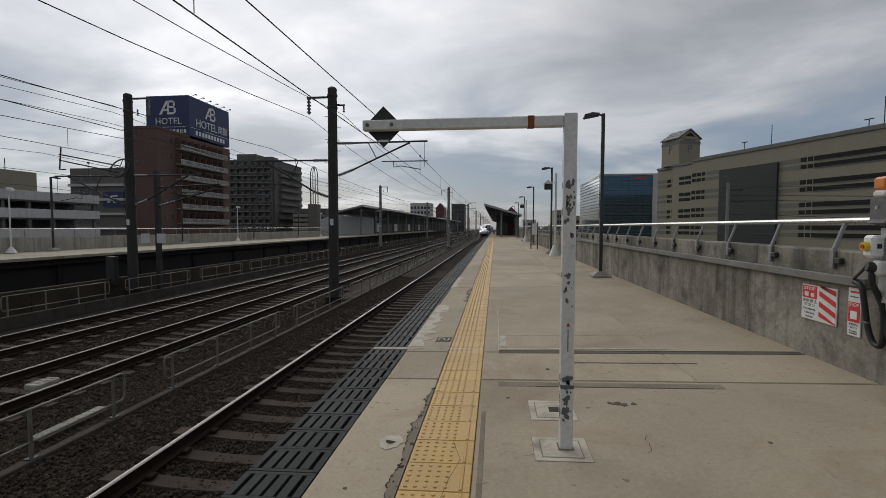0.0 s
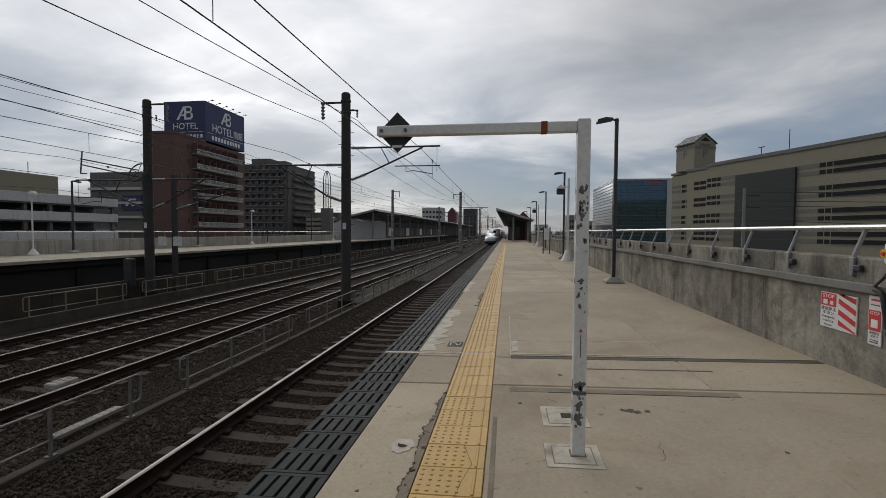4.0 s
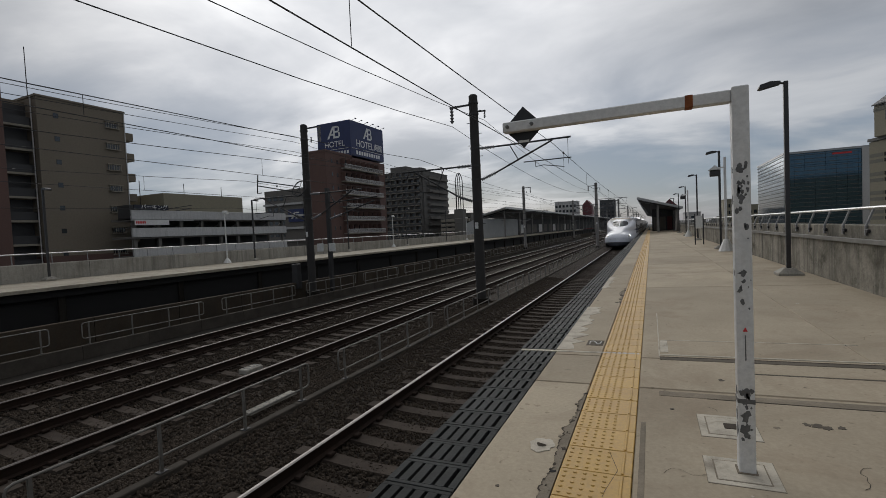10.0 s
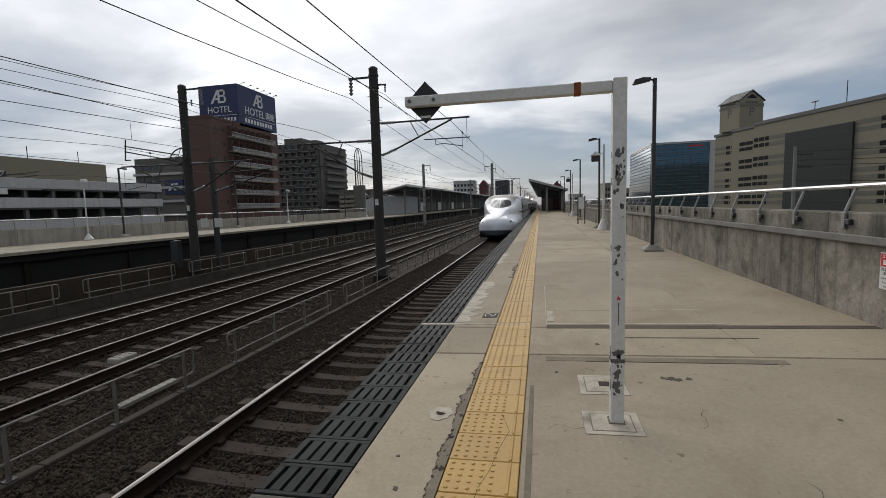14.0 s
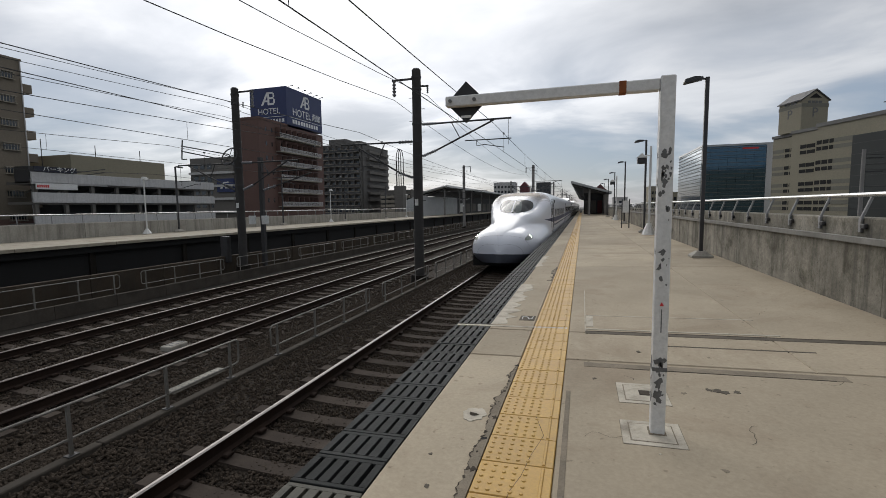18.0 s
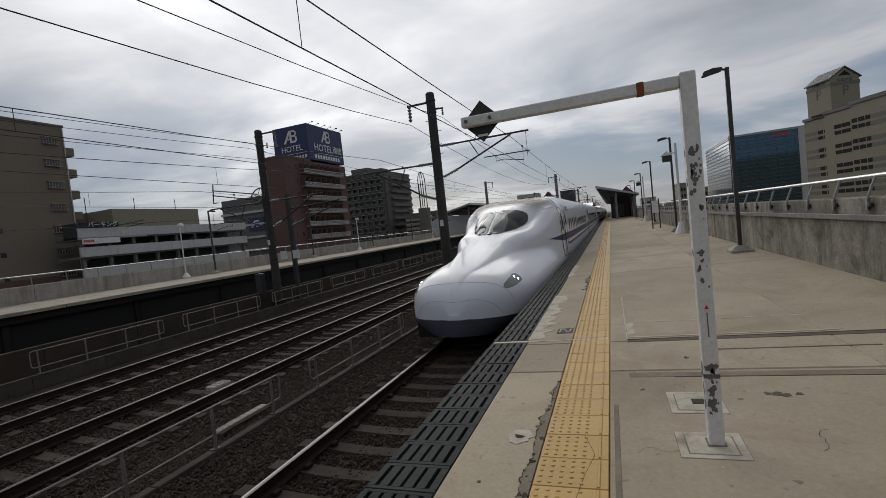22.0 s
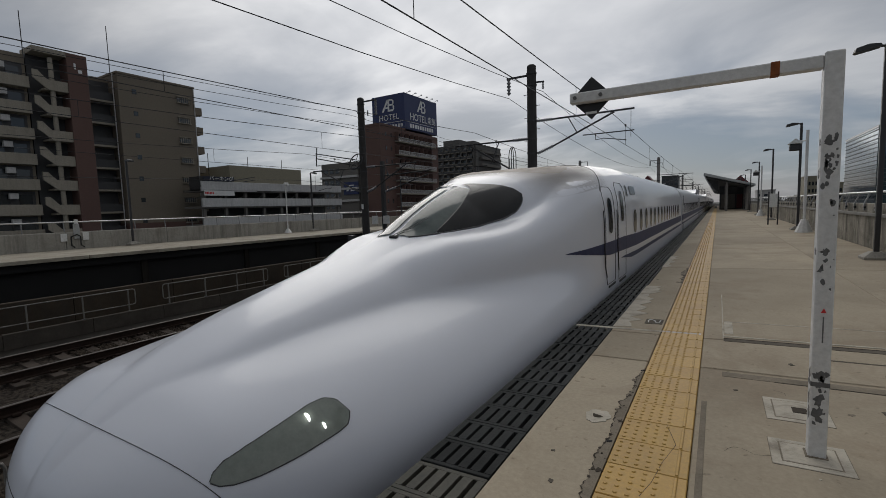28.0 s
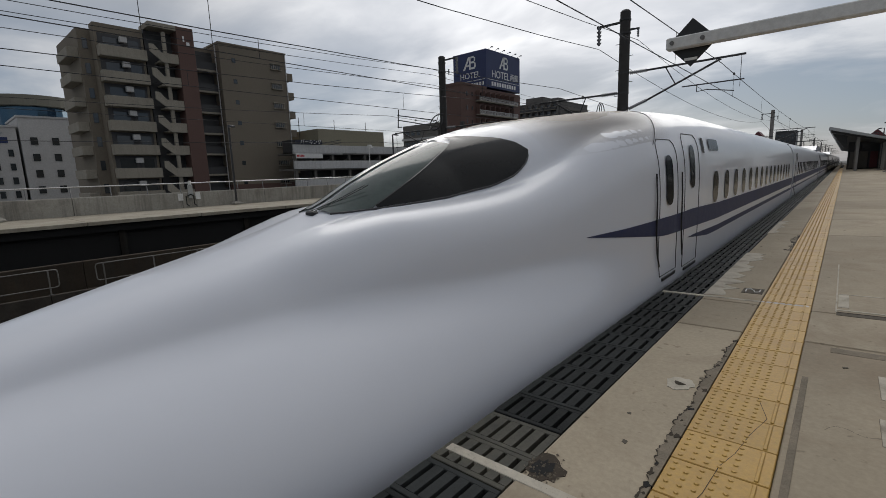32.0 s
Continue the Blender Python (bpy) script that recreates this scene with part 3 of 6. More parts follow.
def tracks():
    sl = Form()
    n = 9
    prof = []
    for k in range(n + 1):
        x = -1.2 + 2.4 * k / n
        prof.append((x, -0.035 * (1 - (abs(x) / 0.75) ** 2) if abs(x) < 0.75 else 0.0))
    top, bot = [], []
    for x, dz in prof:
        top += [(x, -.105, dz - .02), (x, .105, dz - .02)]
        bot += [(x, -.14, -.17), (x, .14, -.17)]
    sl.v = top + bot
    o = len(top)
    for k in range(n):
        a = 2 * k
        sl.f += [(a, a + 1, a + 3, a + 2), (a, a + 2, o + a + 2, o + a), (a + 1, o + a + 1, o + a + 3, a + 3)]
    sl.f += [(0, o, o + 1, 1), (2 * n, 2 * n + 1, o + 2 * n + 1, o + 2 * n)]
    sleeper = sl.mesh("sleeper")
    clip = Form()
    for s in (-1, 1):
        for q in (-1, 1):
            clip.box(s * .7525 + q * .115 - .04, s * .7525 + q * .115 + .04, -.06, .06, -.022, .028, .012)
    clips = clip.mesh("rail_clips")
    for i, c in enumerate(TRACKS):
        tr = thing("railway_track", Matrix(), "polished steel rails on dusty concrete sleepers in ballast" if i < 3 else "steel rails in the shade beside the far platform", "track", "tracks", "structure")
        for s in (-.7525, .7525):
            r = part("rail", Form().prism(rail_profile(c + s, "web", HEAD - DROP[i]), "y", -50, 500), "rail_side", tr)
            part("rail_head", Form().prism(rail_profile(c + s, "head", HEAD - DROP[i]), "y", -50, 500), "rail_head" if i == 0 else "rail_dull", r, "shiny worn rail head" if i == 0 else "")
        if i == 3:
            continue
        near = {0: 95, 1: 75, 2: 55}[i]
        for k in range(near):
            y = -1.0 + 0.585 * (k - 14)
            so = part("sleeper", sleeper, "sleeper", tr, at=pose(c, y, HEAD - DROP[i] - .16, 0, 0, random.uniform(-.6, .6)))
            if k < 54:
                part("rail_clip", clips, "rail_side", so)
        rest = Form()
        for k in range(near - 14, 420):
            y = -1.0 + 0.585 * k
            rest.box(c - 1.2, c + 1.2, y - .11, y + .11, HEAD - DROP[i] - .3, HEAD - DROP[i] - .18)
        tagged(part("far_sleepers", rest, "sleeper", tr), kind="stuff")


tracks()


def stones():
    """Loose ballast along the near track and the walkway."""
    rnd = random.Random(4)
    base = []
    for k in range(6):
        bm = bmesh.new()
        bmesh.ops.create_icosphere(bm, subdivisions=1, radius=1)
        vs = [v.co * rnd.uniform(.7, 1.1) for v in bm.verts]
        fs = [tuple(v.index for v in f.verts) for f in bm.faces]
        bm.free()
        base.append((vs, fs))
    f = Form()
    def scatter(x0, x1, y0, y1, count, z, r0, r1):
        for _ in range(count):
            y = y0 + (y1 - y0) * rnd.random() ** 1.5
            x = rnd.uniform(x0, x1)
            vs, fs = rnd.choice(base)
            r = rnd.uniform(r0, r1)
            m = Matrix.Translation((x, y, z(x) + r * .2)) @ Euler((rnd.random() * 6, rnd.random() * 6, rnd.random() * 6)).to_matrix().to_4x4() @ Matrix.Diagonal((r, r * .8, r * .65, 1))
            f.add([m @ v for v in vs], fs)
    bed = lambda c: (lambda x: -1.485 if abs(x - c) < 1.35 else max(-1.61, -1.485 - (abs(x - c) - 1.35) * .075 - max(0, abs(x - c) - 2.1) * .12))
    near = lambda x: bed(TRACK)(x) if x > TRACK - 1.35 else min(-1.415, -1.485 + (TRACK - 1.35 - x) * .11)
    scatter(-5.34, -1.6, -6, 1.2, 5000, near, .024, .04)
    scatter(-5.34, -1.6, 1.2, 26, 40000, near, .018, .036)
    low = lambda c, d: (lambda x: bed(c)(x) - d)
    scatter(-7.0, -5.5, 1.5, 18, 15000, lambda x: -1.445 - .185 * (-5.5 - x), .018, .036)
    scatter(-10.5, -7.0, 3.0, 22, 15000, low(TRACKS[1], DROP[1]), .022, .042)
    scatter(-14.2, -10.5, 4.5, 24, 11000, low(TRACKS[2], DROP[2]), .028, .046)
    ob = part("ballast_stones", f, "stone")
    tagged(ob, "loose brown-grey crushed ballast stones", "ballast", kind="stuff")


stones()


# ---- near platform ----
def platform():
    pf = thing("platform", pose(0, 0, 0, 0, -math.degrees(math.atan(SLOPE)), 0), "worn beige concrete platform with a yellow tactile strip and edge gratings", "platform", kind="structure")
    # bed and edge bearer are near-black: shade below slabs and gratings as colour
    part("platform_bed", Form().box(-.9, 3.45, -30, 140, -.6, -.115), "gap_shade", pf)
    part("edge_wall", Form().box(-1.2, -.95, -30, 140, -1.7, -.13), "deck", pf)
    part("edge_bearer", Form().box(-1.34, -.9, -30, 140, -.3, -.13), "gap_shade", pf)
    joints = [-12, -8, -4, -1.4, 1.73, 4.455, 5.41, 11.1] + [14.03 + 3 * k for k in range(42)]
    for a, b in zip(joints, joints[1:]):
        for x0, x1 in ((-.915, -.408), (.001, 3.43)):
            if x0 > 0 and b > 5:
                # wide slabs are cast in two strips
                part("slab", Form().box(x0, 1.95, a + .011, b - .011, -.12, 0, .008), "slab", pf)
                part("slab", Form().box(1.953, x1, a + .011, b - .011, -.12, 0, .008), "slab", pf)
            else:
                part("slab", Form().box(x0, x1, a + .011, b - .011, -.12, 0, .008), "slab", pf)
    for y in (1.73, 5.55):
        part("joint_strip", Form().box(-1.34, -.02, y - .03, y + .03, -.1, .004, .003), "pale", pf, "worn expansion joint strip")
    part("joint_channel", Form().box(.18, 3.4, 5.36, 5.45, -.05, .004, .001), "seal", pf, "dirty sealed joint")
    part("joint_groove", Form().box(.18, 3.4, 5.452, 5.47, -.05, .0055, .001), "crack", pf)
    part("joint_edge", Form().box(.18, 2.08, 5.535, 5.565, -.05, .006, .002), "pale", pf, "pale worn edge strip")
    part("joint_edge", Form().box(.19, 2.05, 6.215, 6.235, -.05, .003, .001), "pale", pf)
    part("joint_edge", Form().box(.172, .184, 5.48, 8.0, -.05, .003, .001), "pale", pf)
    part("repair_panel", Form().box(.19, .27, 5.66, 6.2, -.05, .004, .002), "pale", pf)
    part("repair_strip", Form().box(.9, 2.17, 5.0, 5.025, -.05, .003, .001), "seal", pf)
    part("repair_strip", Form().box(.16, 2.1, 4.28, 4.39, -.05, .003, .002), "patch", pf, "darker filled trench")
    part("repair_strip", Form().box(.5, 2.0, 4.275, 4.285, -.05, .004, .001), "seal", pf)
    part("repair_panel", Form().box(.03, .062, 1.9, 3.7, -.05, .003, .001), "patch", pf, "grey filler beside the tactile tiles")

    # tactile tiles, 30 x 40 cm, five rows of dots and a bar on the side away from the track
    def tile_mesh(sides):
        f = Form().box(-.398, -.002, .002, .298, -.06, .004, .004)
        for i in range(5):
            for j in range(5):
                x, y = -.365 + .056 * i, .038 + .056 * j
                vs = [(x + r * math.cos(6.283 * k / sides), y + r * math.sin(6.283 * k / sides), z) for r, z in ((.013, .003), (.008, .009)) for k in range(sides)]
                f.add(vs, [(k, (k + 1) % sides, sides + (k + 1) % sides, sides + k) for k in range(sides)] + [tuple(range(sides, 2 * sides))])
        f.box(-.062, -.045, .012, .288, .002, .010, .003)
        return f.mesh("tactile_tile")
    fine, plain = tile_mesh(8), tile_mesh(4)
    for k in range(-45, 175):
        part("tactile_tile", fine if k < 40 else plain, "tile", pf, at=pose(0, 2.6 + .3 * k, random.uniform(-.001, .0015)))
    far = Form()
    for k in range(175, 300):
        far.box(-.398, -.002, 2.602 + .3 * k, 2.898 + .3 * k, -.06, .005)
    tagged(part("far_tactile_tiles", far, "tile", pf), kind="stuff")

    # edge gratings
    g = Form()
    g.box(-.22, .22, .003, .035, -.05, 0, .003).box(-.22, .22, .25, .282, -.05, 0, .003)
    for k in range(6):
        w = .028 if 0 < k < 5 else .022
        x = -.22 + .022 + (.44 - .044) * k / 5
        g.box(x - w, x + w, .035, .25, -.05, 0)
    grate = g.mesh("edge_grating")
    grate_w = grate.copy(); grate_w.materials.append(M["grate_wood"])
    for k in range(-48, 250):
        y = 5.60 + .2855 * (k - 13)
        part("edge_grating", grate_w if k in (-1, 0) else grate, "grate", pf, at=pose(-1.14, y, random.uniform(-.003, .002)))
    # pale feathered mortar beside the gratings past the joint
    rnd = random.Random(9)
    for y0, y1, w in ((5.6, 8.6, .3), (11.1, 13.5, .2)):
        n = 24
        pts = [(-.93, y0), *[(-.93 + w * rnd.uniform(.35, 1), y0 + (y1 - y0) * (k + .5) / n) for k in range(n)], (-.93, y1)]
        part("mortar_apron", Form().prism(pts[::-1], "z", -.02, .0035), "pale", pf, "pale patched mortar with a ragged edge")
    # broken filler along the tiles
    def blob(x, y, r, n, rough):
        out = []
        for q in range(n):
            a, w = 6.2832 * q / n, r * rnd.uniform(1 - rough, 1 + rough)
            out.append((x + w * math.cos(a), y + 1.3 * w * math.sin(a)))
        return out
    for y0, y1 in ((1.75, 4.25), (9.0, 11.0)):
        n, w, edge = 110, .05, []
        for k in range(n + 1):
            w += rnd.uniform(-.014, .014) + (.06 - w) * .06
            w = min(.11, max(.012, w))
            taper = .35 + .65 * min(1, 3 * (1 - k / n))
            edge.append((-.405 - w * taper, y0 + (y1 - y0) * k / n))
        part("broken_filler", Form().prism([(-.405, y1), (-.405, y0)] + edge, "z", -.03, .003), "patch", pf, "crumbling grey filler beside the tactile tiles")
        f = Form()
        for (xa, ya), (xb, yb) in zip(edge, edge[1:]):
            w = rnd.uniform(.001, .008) if rnd.random() < .8 else .0004
            f.add([(xa - w, ya, .0042), (xa + w, ya, .0042), (xb + w, yb, .0042), (xb - w, yb, .0042)], [(0, 1, 2, 3)])
        part("broken_edge", f, "crack", pf, "dark ragged break along the filler")
        for _ in range(26):
            k = rnd.randrange(0, n, 1)
            x, y = edge[k]
            x = rnd.uniform(x - .02, -.41)
            part("broken_pit", Form().prism(blob(x, y, rnd.uniform(.004, .02), 9, .5), "z", -.01, rnd.uniform(.0046, .0056)), rnd.choice(("crack", "crack", "patch", "gap_shade")), pf)
    # a crumbled corner by the joint
    part("crumbled_hole", Form().prism(blob(-.84, 1.86, .085, 22, .25), "z", -.01, .0036), "crack", pf, "crumbled dark hole by the joint")
    part("crumbled_hole", Form().prism(blob(-.85, 1.85, .05, 18, .35), "z", -.01, .0046), "gap_shade", pf)
    f = Form()
    for _ in range(70):
        a, r = rnd.uniform(0, 6.28), .10 * math.sqrt(rnd.random())
        x, y, q = -.84 + r * math.cos(a), 1.87 + r * 1.2 * math.sin(a), rnd.uniform(.003, .011)
        f.add([(x + q * dx * rnd.uniform(.5, 1.2), y + q * dy * rnd.uniform(.5, 1.2), .003 + q * dz) for dx, dy, dz in ((1, 0, 0), (-1, .2, 0), (0, 1, 0), (.1, -1, 0), (.1, 0, .8))], [(0, 2, 4), (2, 1, 4), (1, 3, 4), (3, 0, 4)])
    tagged(part("rubble", f, "patch", pf, "crumbled concrete by the joint"), kind="stuff")
    # stains
    for _ in range(14):
        x, y = rnd.choice((rnd.uniform(-.88, -.5), rnd.uniform(.15, 3.2))), rnd.uniform(1.6, 12)
        part("stain", Form().prism(blob(x, y, rnd.uniform(.006, .022), 9, .45), "z", -.01, .0012), rnd.choice(("patch", "pale", "patch")), pf)
    # fine cracks and scars
    for _ in range(22):
        x, y = rnd.uniform(-.85, 2.4), rnd.uniform(1.6, 9)
        if -.45 < x < .08:
            continue
        a = rnd.uniform(-.5, .5) + (0 if rnd.random() < .6 else 1.4)
        pts, w = [], rnd.uniform(.0006, .0016)
        for k in range(rnd.randint(4, 12)):
            pts.append((x, y))
            a += rnd.uniform(-.9, .9)
            x += .04 * math.cos(a); y += .04 * math.sin(a)
        f = Form()
        for (x0, y0), (x1, y1) in zip(pts, pts[1:]):
            d = Vector((y0 - y1, x1 - x0)).normalized() * w
            f.add([(x0 + d.x, y0 + d.y, .0016), (x0 - d.x, y0 - d.y, .0016), (x1 - d.x, y1 - d.y, .0016), (x1 + d.x, y1 + d.y, .0016)], [(0, 1, 2, 3)])
        part("crack", f, "crack", pf)
    # square access plates beside the post, a small round cover near the edge, a faded marking
    for x0, x1, y0, y1 in ((.38, .73, 2.97, 3.285), (.40, .745, 3.565, 3.945)):
        part("square_gap", Form().box(x0 - .002, x1 + .002, y0 - .002, y1 + .002, -.02, .002, .001), "patch", pf)
        part("mortar_square", Form().box(x0, x1, y0, y1, -.02, .004, .003), "pale", pf, "pale mortar square round a fixing")
        part("square_joint", Form().box(x0 + .045, x1 - .045, y0 + .04, y1 - .04, -.02, .005, .001), "patch", pf)
        part("square_frame", Form().box(x0 + .052, x1 - .052, y0 + .047, y1 - .047, -.02, .0065, .002), "pale", pf)
    part("cover_plate", Form().box(.55, .63, 3.71, 3.8, -.02, .010, .003), "crack", pf)
    part("cover_ring", Form().prism(blob(-.57, 3.15, .078, 22, .16), "z", -.02, .005), "pale", pf, "broken white mortar ring")
    part("cover_cap", Form().tube((-.57, 3.15, -.02), (-.565, 3.165, .007), .034, n=12), "seal", pf)
    part("marking_plate", Form().box(-.62, -.43, 5.86, 6.1, -.02, .0045, .001), "seal", pf, "faded dark marking plate")
    part("marking", Form().path([(-.585, 5.91, .0045), (-.59, 6.03, .0045), (-.55, 6.06, .0045), (-.52, 6.0, .0045), (-.50, 5.92, .0045), (-.465, 5.94, .0045), (-.46, 6.05, .0045)], .006, n=5), "letter", pf)
    # a hairline crack across the tactile tiles, and pits in the paving
    line = [(-.29, 1.5), (-.25, 1.95), (-.22, 2.1), (-.2, 2.35), (-.16, 2.5), (-.13, 2.72), (-.08, 2.95), (-.11, 3.06), (-.15, 3.2)]
    for (x0, y0), (x1, y1) in zip(line, line[1:]):
        part("crack", Form().add([(x0 - .0016, y0, .0052), (x0 + .0016, y0, .0052), (x1 + .0016, y1, .0052), (x1 - .0016, y1, .0052)], [(0, 1, 2, 3)]), "crack", pf)
    for x, y, r in ((1.05, 3.92, .022), (1.10, 3.91, .03), (1.15, 3.89, .024), (1.23, 3.91, .02), (.24, 4.0, .014), (.66, 4.78, .02), (1.9, 3.3, .012), (-.62, 2.3, .012), (-.7, 2.6, .01)):
        part("broken_pit", Form().prism(blob(x, y, r, 12, .45), "z", -.01, .003), "seal", pf)


platform()


# ---- parapet on the near side ----
def parapet():
    w = thing("wall_east", Matrix(), "stained grey concrete parapet with a stainless handrail", "wall", kind="structure")
    for k in range(-3, 21):
        y0, y1 = 6 * k + .6, 6 * k + 6.592
        part("wall_panel", Form().prism([(3.43, -.6), (3.43, .90), (3.445, .915), (3.55, .93), (3.55, 1.20), (3.565, 1.215), (3.74, 1.22), (3.75, 1.20), (3.75, -2)], "y", y0, y1), "wall", w)
    for y0, y1 in ((-14, 4.02), (4.60, 130)):
        part("cable_tray", Form().box(3.37, 3.428, y0, y1, .905, .985, .006), "tray", w, "grey steel cable tray along the ledge")
    post = Form()
    post.box(3.515, 3.548, -.03, .03, 1.03, 1.215, .006)
    post.tube((3.532, 0, 1.2), (3.64, 0, 1.5), .02, n=8)
    pm = post.mesh("rail_post")
    cap = Form().box(3.50, 3.548, -.045, .045, 1.08, 1.14, .008).mesh("post_block")
    for k in range(-14, 90):
        y = 5.23 + 1.045 * k
        po_ = part("rail_post", pm, "steel", w, at=pose(0, y, 0))
        if k < 40:
            part("post_block", cap, "iron", po_, at=pose(0, -.09, 0))
    part("handrail", Form().tube((3.64, -14, 1.51), (3.64, 130, 1.51), .03, n=14), "stainless", w, "shiny stainless tube handrail", smooth=True)
    return w


parapet()


# ---- gate-like post with the black diamond ----
def clearance_post():
    z = on_platform(.58)
    g = thing("marker_post", pose(.585, 3.15, z), "chipped white steel post with an arm over the platform edge", "post")
    part("post", Form().box(-.04, .04, -.04, .04, 0, 2.13, .006), "white_post", g)
    part("arm", Form().box(-1.325, -.0405, -.03, .03, 2.052, 2.118, .006), "white_post", g)
    part("foot_seal", Form().box(-.05, .05, -.05, .05, 0, .012, .003), "patch", g)
    part("rust_patch", Form().box(-.262, -.222, -.0325, .0325, 2.050, 2.1205, .002), "rust", g, "orange rust ring round the arm")
    part("diamond", Form().prism([(-1.2, 1.95), (-1.065, 2.085), (-1.2, 2.22), (-1.335, 2.085)], "y", .032, .04), "black", g, "black diamond board")
    part("diamond_mark", Form().box(-1.235, -1.165, .028, .0315, 1.985, 2.0, 0), "paper", g)
    for x in (-1.29, -1.13):
        part("bolt", Form().tube((x, -.042, 2.085), (x, -.03, 2.085), .012, n=8), "chip", g)
    rnd = random.Random(3)
    # flaked paint, with ragged outlines, thickest low down
    for k in range(46):
        zz = rnd.choice((rnd.uniform(.2, .5), rnd.uniform(.35, .48), rnd.uniform(.9, 1.2), rnd.uniform(1.3, 1.8), rnd.uniform(1.45, 1.62)))
        xx, s = rnd.uniform(-.03, .03), rnd.uniform(.004, .014)
        n = rnd.randint(6, 9)
        pts = []
        for q in range(n):
            r = s * rnd.uniform(.4, 1.2)
            pts.append((min(.038, max(-.038, xx + r * math.cos(-6.283 * q / n))), zz + 1.5 * r * math.sin(-6.283 * q / n)))
        part("flaked_patch", Form().prism(pts, "y", -.0412, -.0395), "chip", g)
    for zz, hh in ((.24, .07), (.33, .06), (.46, .05), (1.52, .04), (1.68, .03), (1.12, .03)):
        for face in (-1, 1):
            n = 14
            pts = [(.028 * rnd.uniform(.2, 1.1) * math.cos(-6.283 * q / n) + .006 * face, zz + hh * .75 * rnd.uniform(.35, 1.1) * math.sin(-6.283 * q / n)) for q in range(n)]
            pts = [(min(.037, max(-.037, a)), b) for a, b in pts]
            part("flaked_patch", Form().prism(pts, "y", -.0411, -.0395) if face < 0 else Form().prism([(-a, b) for a, b in pts], "x", -.0411, -.0395), "chip", g)
    part("flaked_band", Form().box(-.041, .041, -.041, .041, .40, .425, .001), "chip", g, "bare grey band")
    part("warning_mark", Form().prism([(-.012, .80), (.012, .80), (0, .825)], "y", -.0418, -.0405), "red", g)
    part("warning_text", Form().box(-.003, .003, -.0415, -.0405, .64, .78), "chip", g)


clearance_post()


# ---- platform lamps and camera masts ----
def lamps():
    def lamp(x, y, sign, h, white, z, group):
        L = thing("platform_lamp", pose(x, y, z, 0, 0, 0 if sign > 0 else 180), "slim white platform lamp on a cone foot" if white else "dark brown square platform lamp post with a flat lamp head", "street lamp", group)
        mat = "white_post" if white else "dark_post"
        if white:
            part("pole", Form().tube((0, 0, .2), (0, 0, h), .04, .035, n=12), mat, L, smooth=True)
            part("foot", Form().tube((0, 0, 0), (0, 0, .3), .26, .07, n=8), "paper", L)
            part("head", Form().box(-.18, .06, -.12, .12, h - .12, h + .06, .03).box(-.28, -.18, -.1, .1, h - .16, h - .02, .02), "paper", L, "white camera-shaped lamp head")
        else:
            part("pole", Form().box(-.045, .045, -.045, .045, .1, h, .012), mat, L)
            f = Form()
            f.add([(-.24, -.24, 0), (.24, -.24, 0), (.24, .24, 0), (-.24, .24, 0), (-.24, -.24, .05), (.24, -.24, .05), (.24, .24, .05), (-.24, .24, .05), (-.1, -.1, .16), (.1, -.1, .16), (.1, .1, .16), (-.1, .1, .16)],
                  [(0, 3, 2, 1), (0, 1, 5, 4), (1, 2, 6, 5), (2, 3, 7, 6), (3, 0, 4, 7), (4, 5, 9, 8), (5, 6, 10, 9), (6, 7, 11, 10), (7, 4, 8, 11), (8, 9, 10, 11)])
            part("foot", f, "wall_far", L, "pale concrete foot")
            part("arm", Form().tube((0, 0, h - .05), (-.14, 0, h - .02), .025, n=8), mat, L)
            part("head", Form().prism([(-.52, h - .1), (-.5, h - .03), (-.3, h + .02), (-.12, h), (-.1, h - .05), (-.48, h - .12)], "y", -.12, .12), mat, L, "flat dark lamp head")
        return L
    for k in range(7):
        lamp(2.98, 12.95 + 11.1 * k, 1, 4.4, False, on_platform(2.98), "near platform lamps")
    for k, (y, w) in enumerate(((2.0, 0), (11.6, 0), (21.3, 1), (23.6, 0), (34.5, 0), (42.5, 1), (45.5, 0), (56.5, 0), (64, 1))):
        lamp(-25.15, y, -1, 3.35 if w else 4.2, bool(w), .05, "far platform lamps")
    for y in (22.4, 43.5):
        c = thing("camera_mast", pose(2.98, y, on_platform(2.98)), "white mast with a small camera housing on a concrete cone foot", "camera mast", "camera masts")
        part("pole", Form().tube((0, 0, .3), (0, 0, 3.9), .05, n=12), "white_post", c, smooth=True)
        part("foot", Form().tube((0, 0, 0), (0, 0, .5), .3, .1, n=10), "paper", c)
        part("bracket", Form().tube((0, 0, 3.5), (-.35, 0, 3.5), .025, n=8), "white_post", c)
        part("housing", Form().box(-.55, -.2, -.15, .15, 3.15, 3.4, .03), "iron", c)
        part("housing_roof", Form().prism([(-.6, 3.41), (-.38, 3.6), (-.15, 3.41)], "y", -.18, .18), "paper", c)
    n = thing("notice_board", pose(2.55, 29, on_platform(2.55)), "narrow notice board on two dark legs", "notice board")
    for x in (-.2, .2):
        part("leg", Form().box(x - .03, x + .03, -.03, .03, 0, 1.7, .006), "dark_post", n)
    part("board", Form().box(-.17, .17, -.02, .02, .9, 1.6, .004), "paper", n)


lamps()


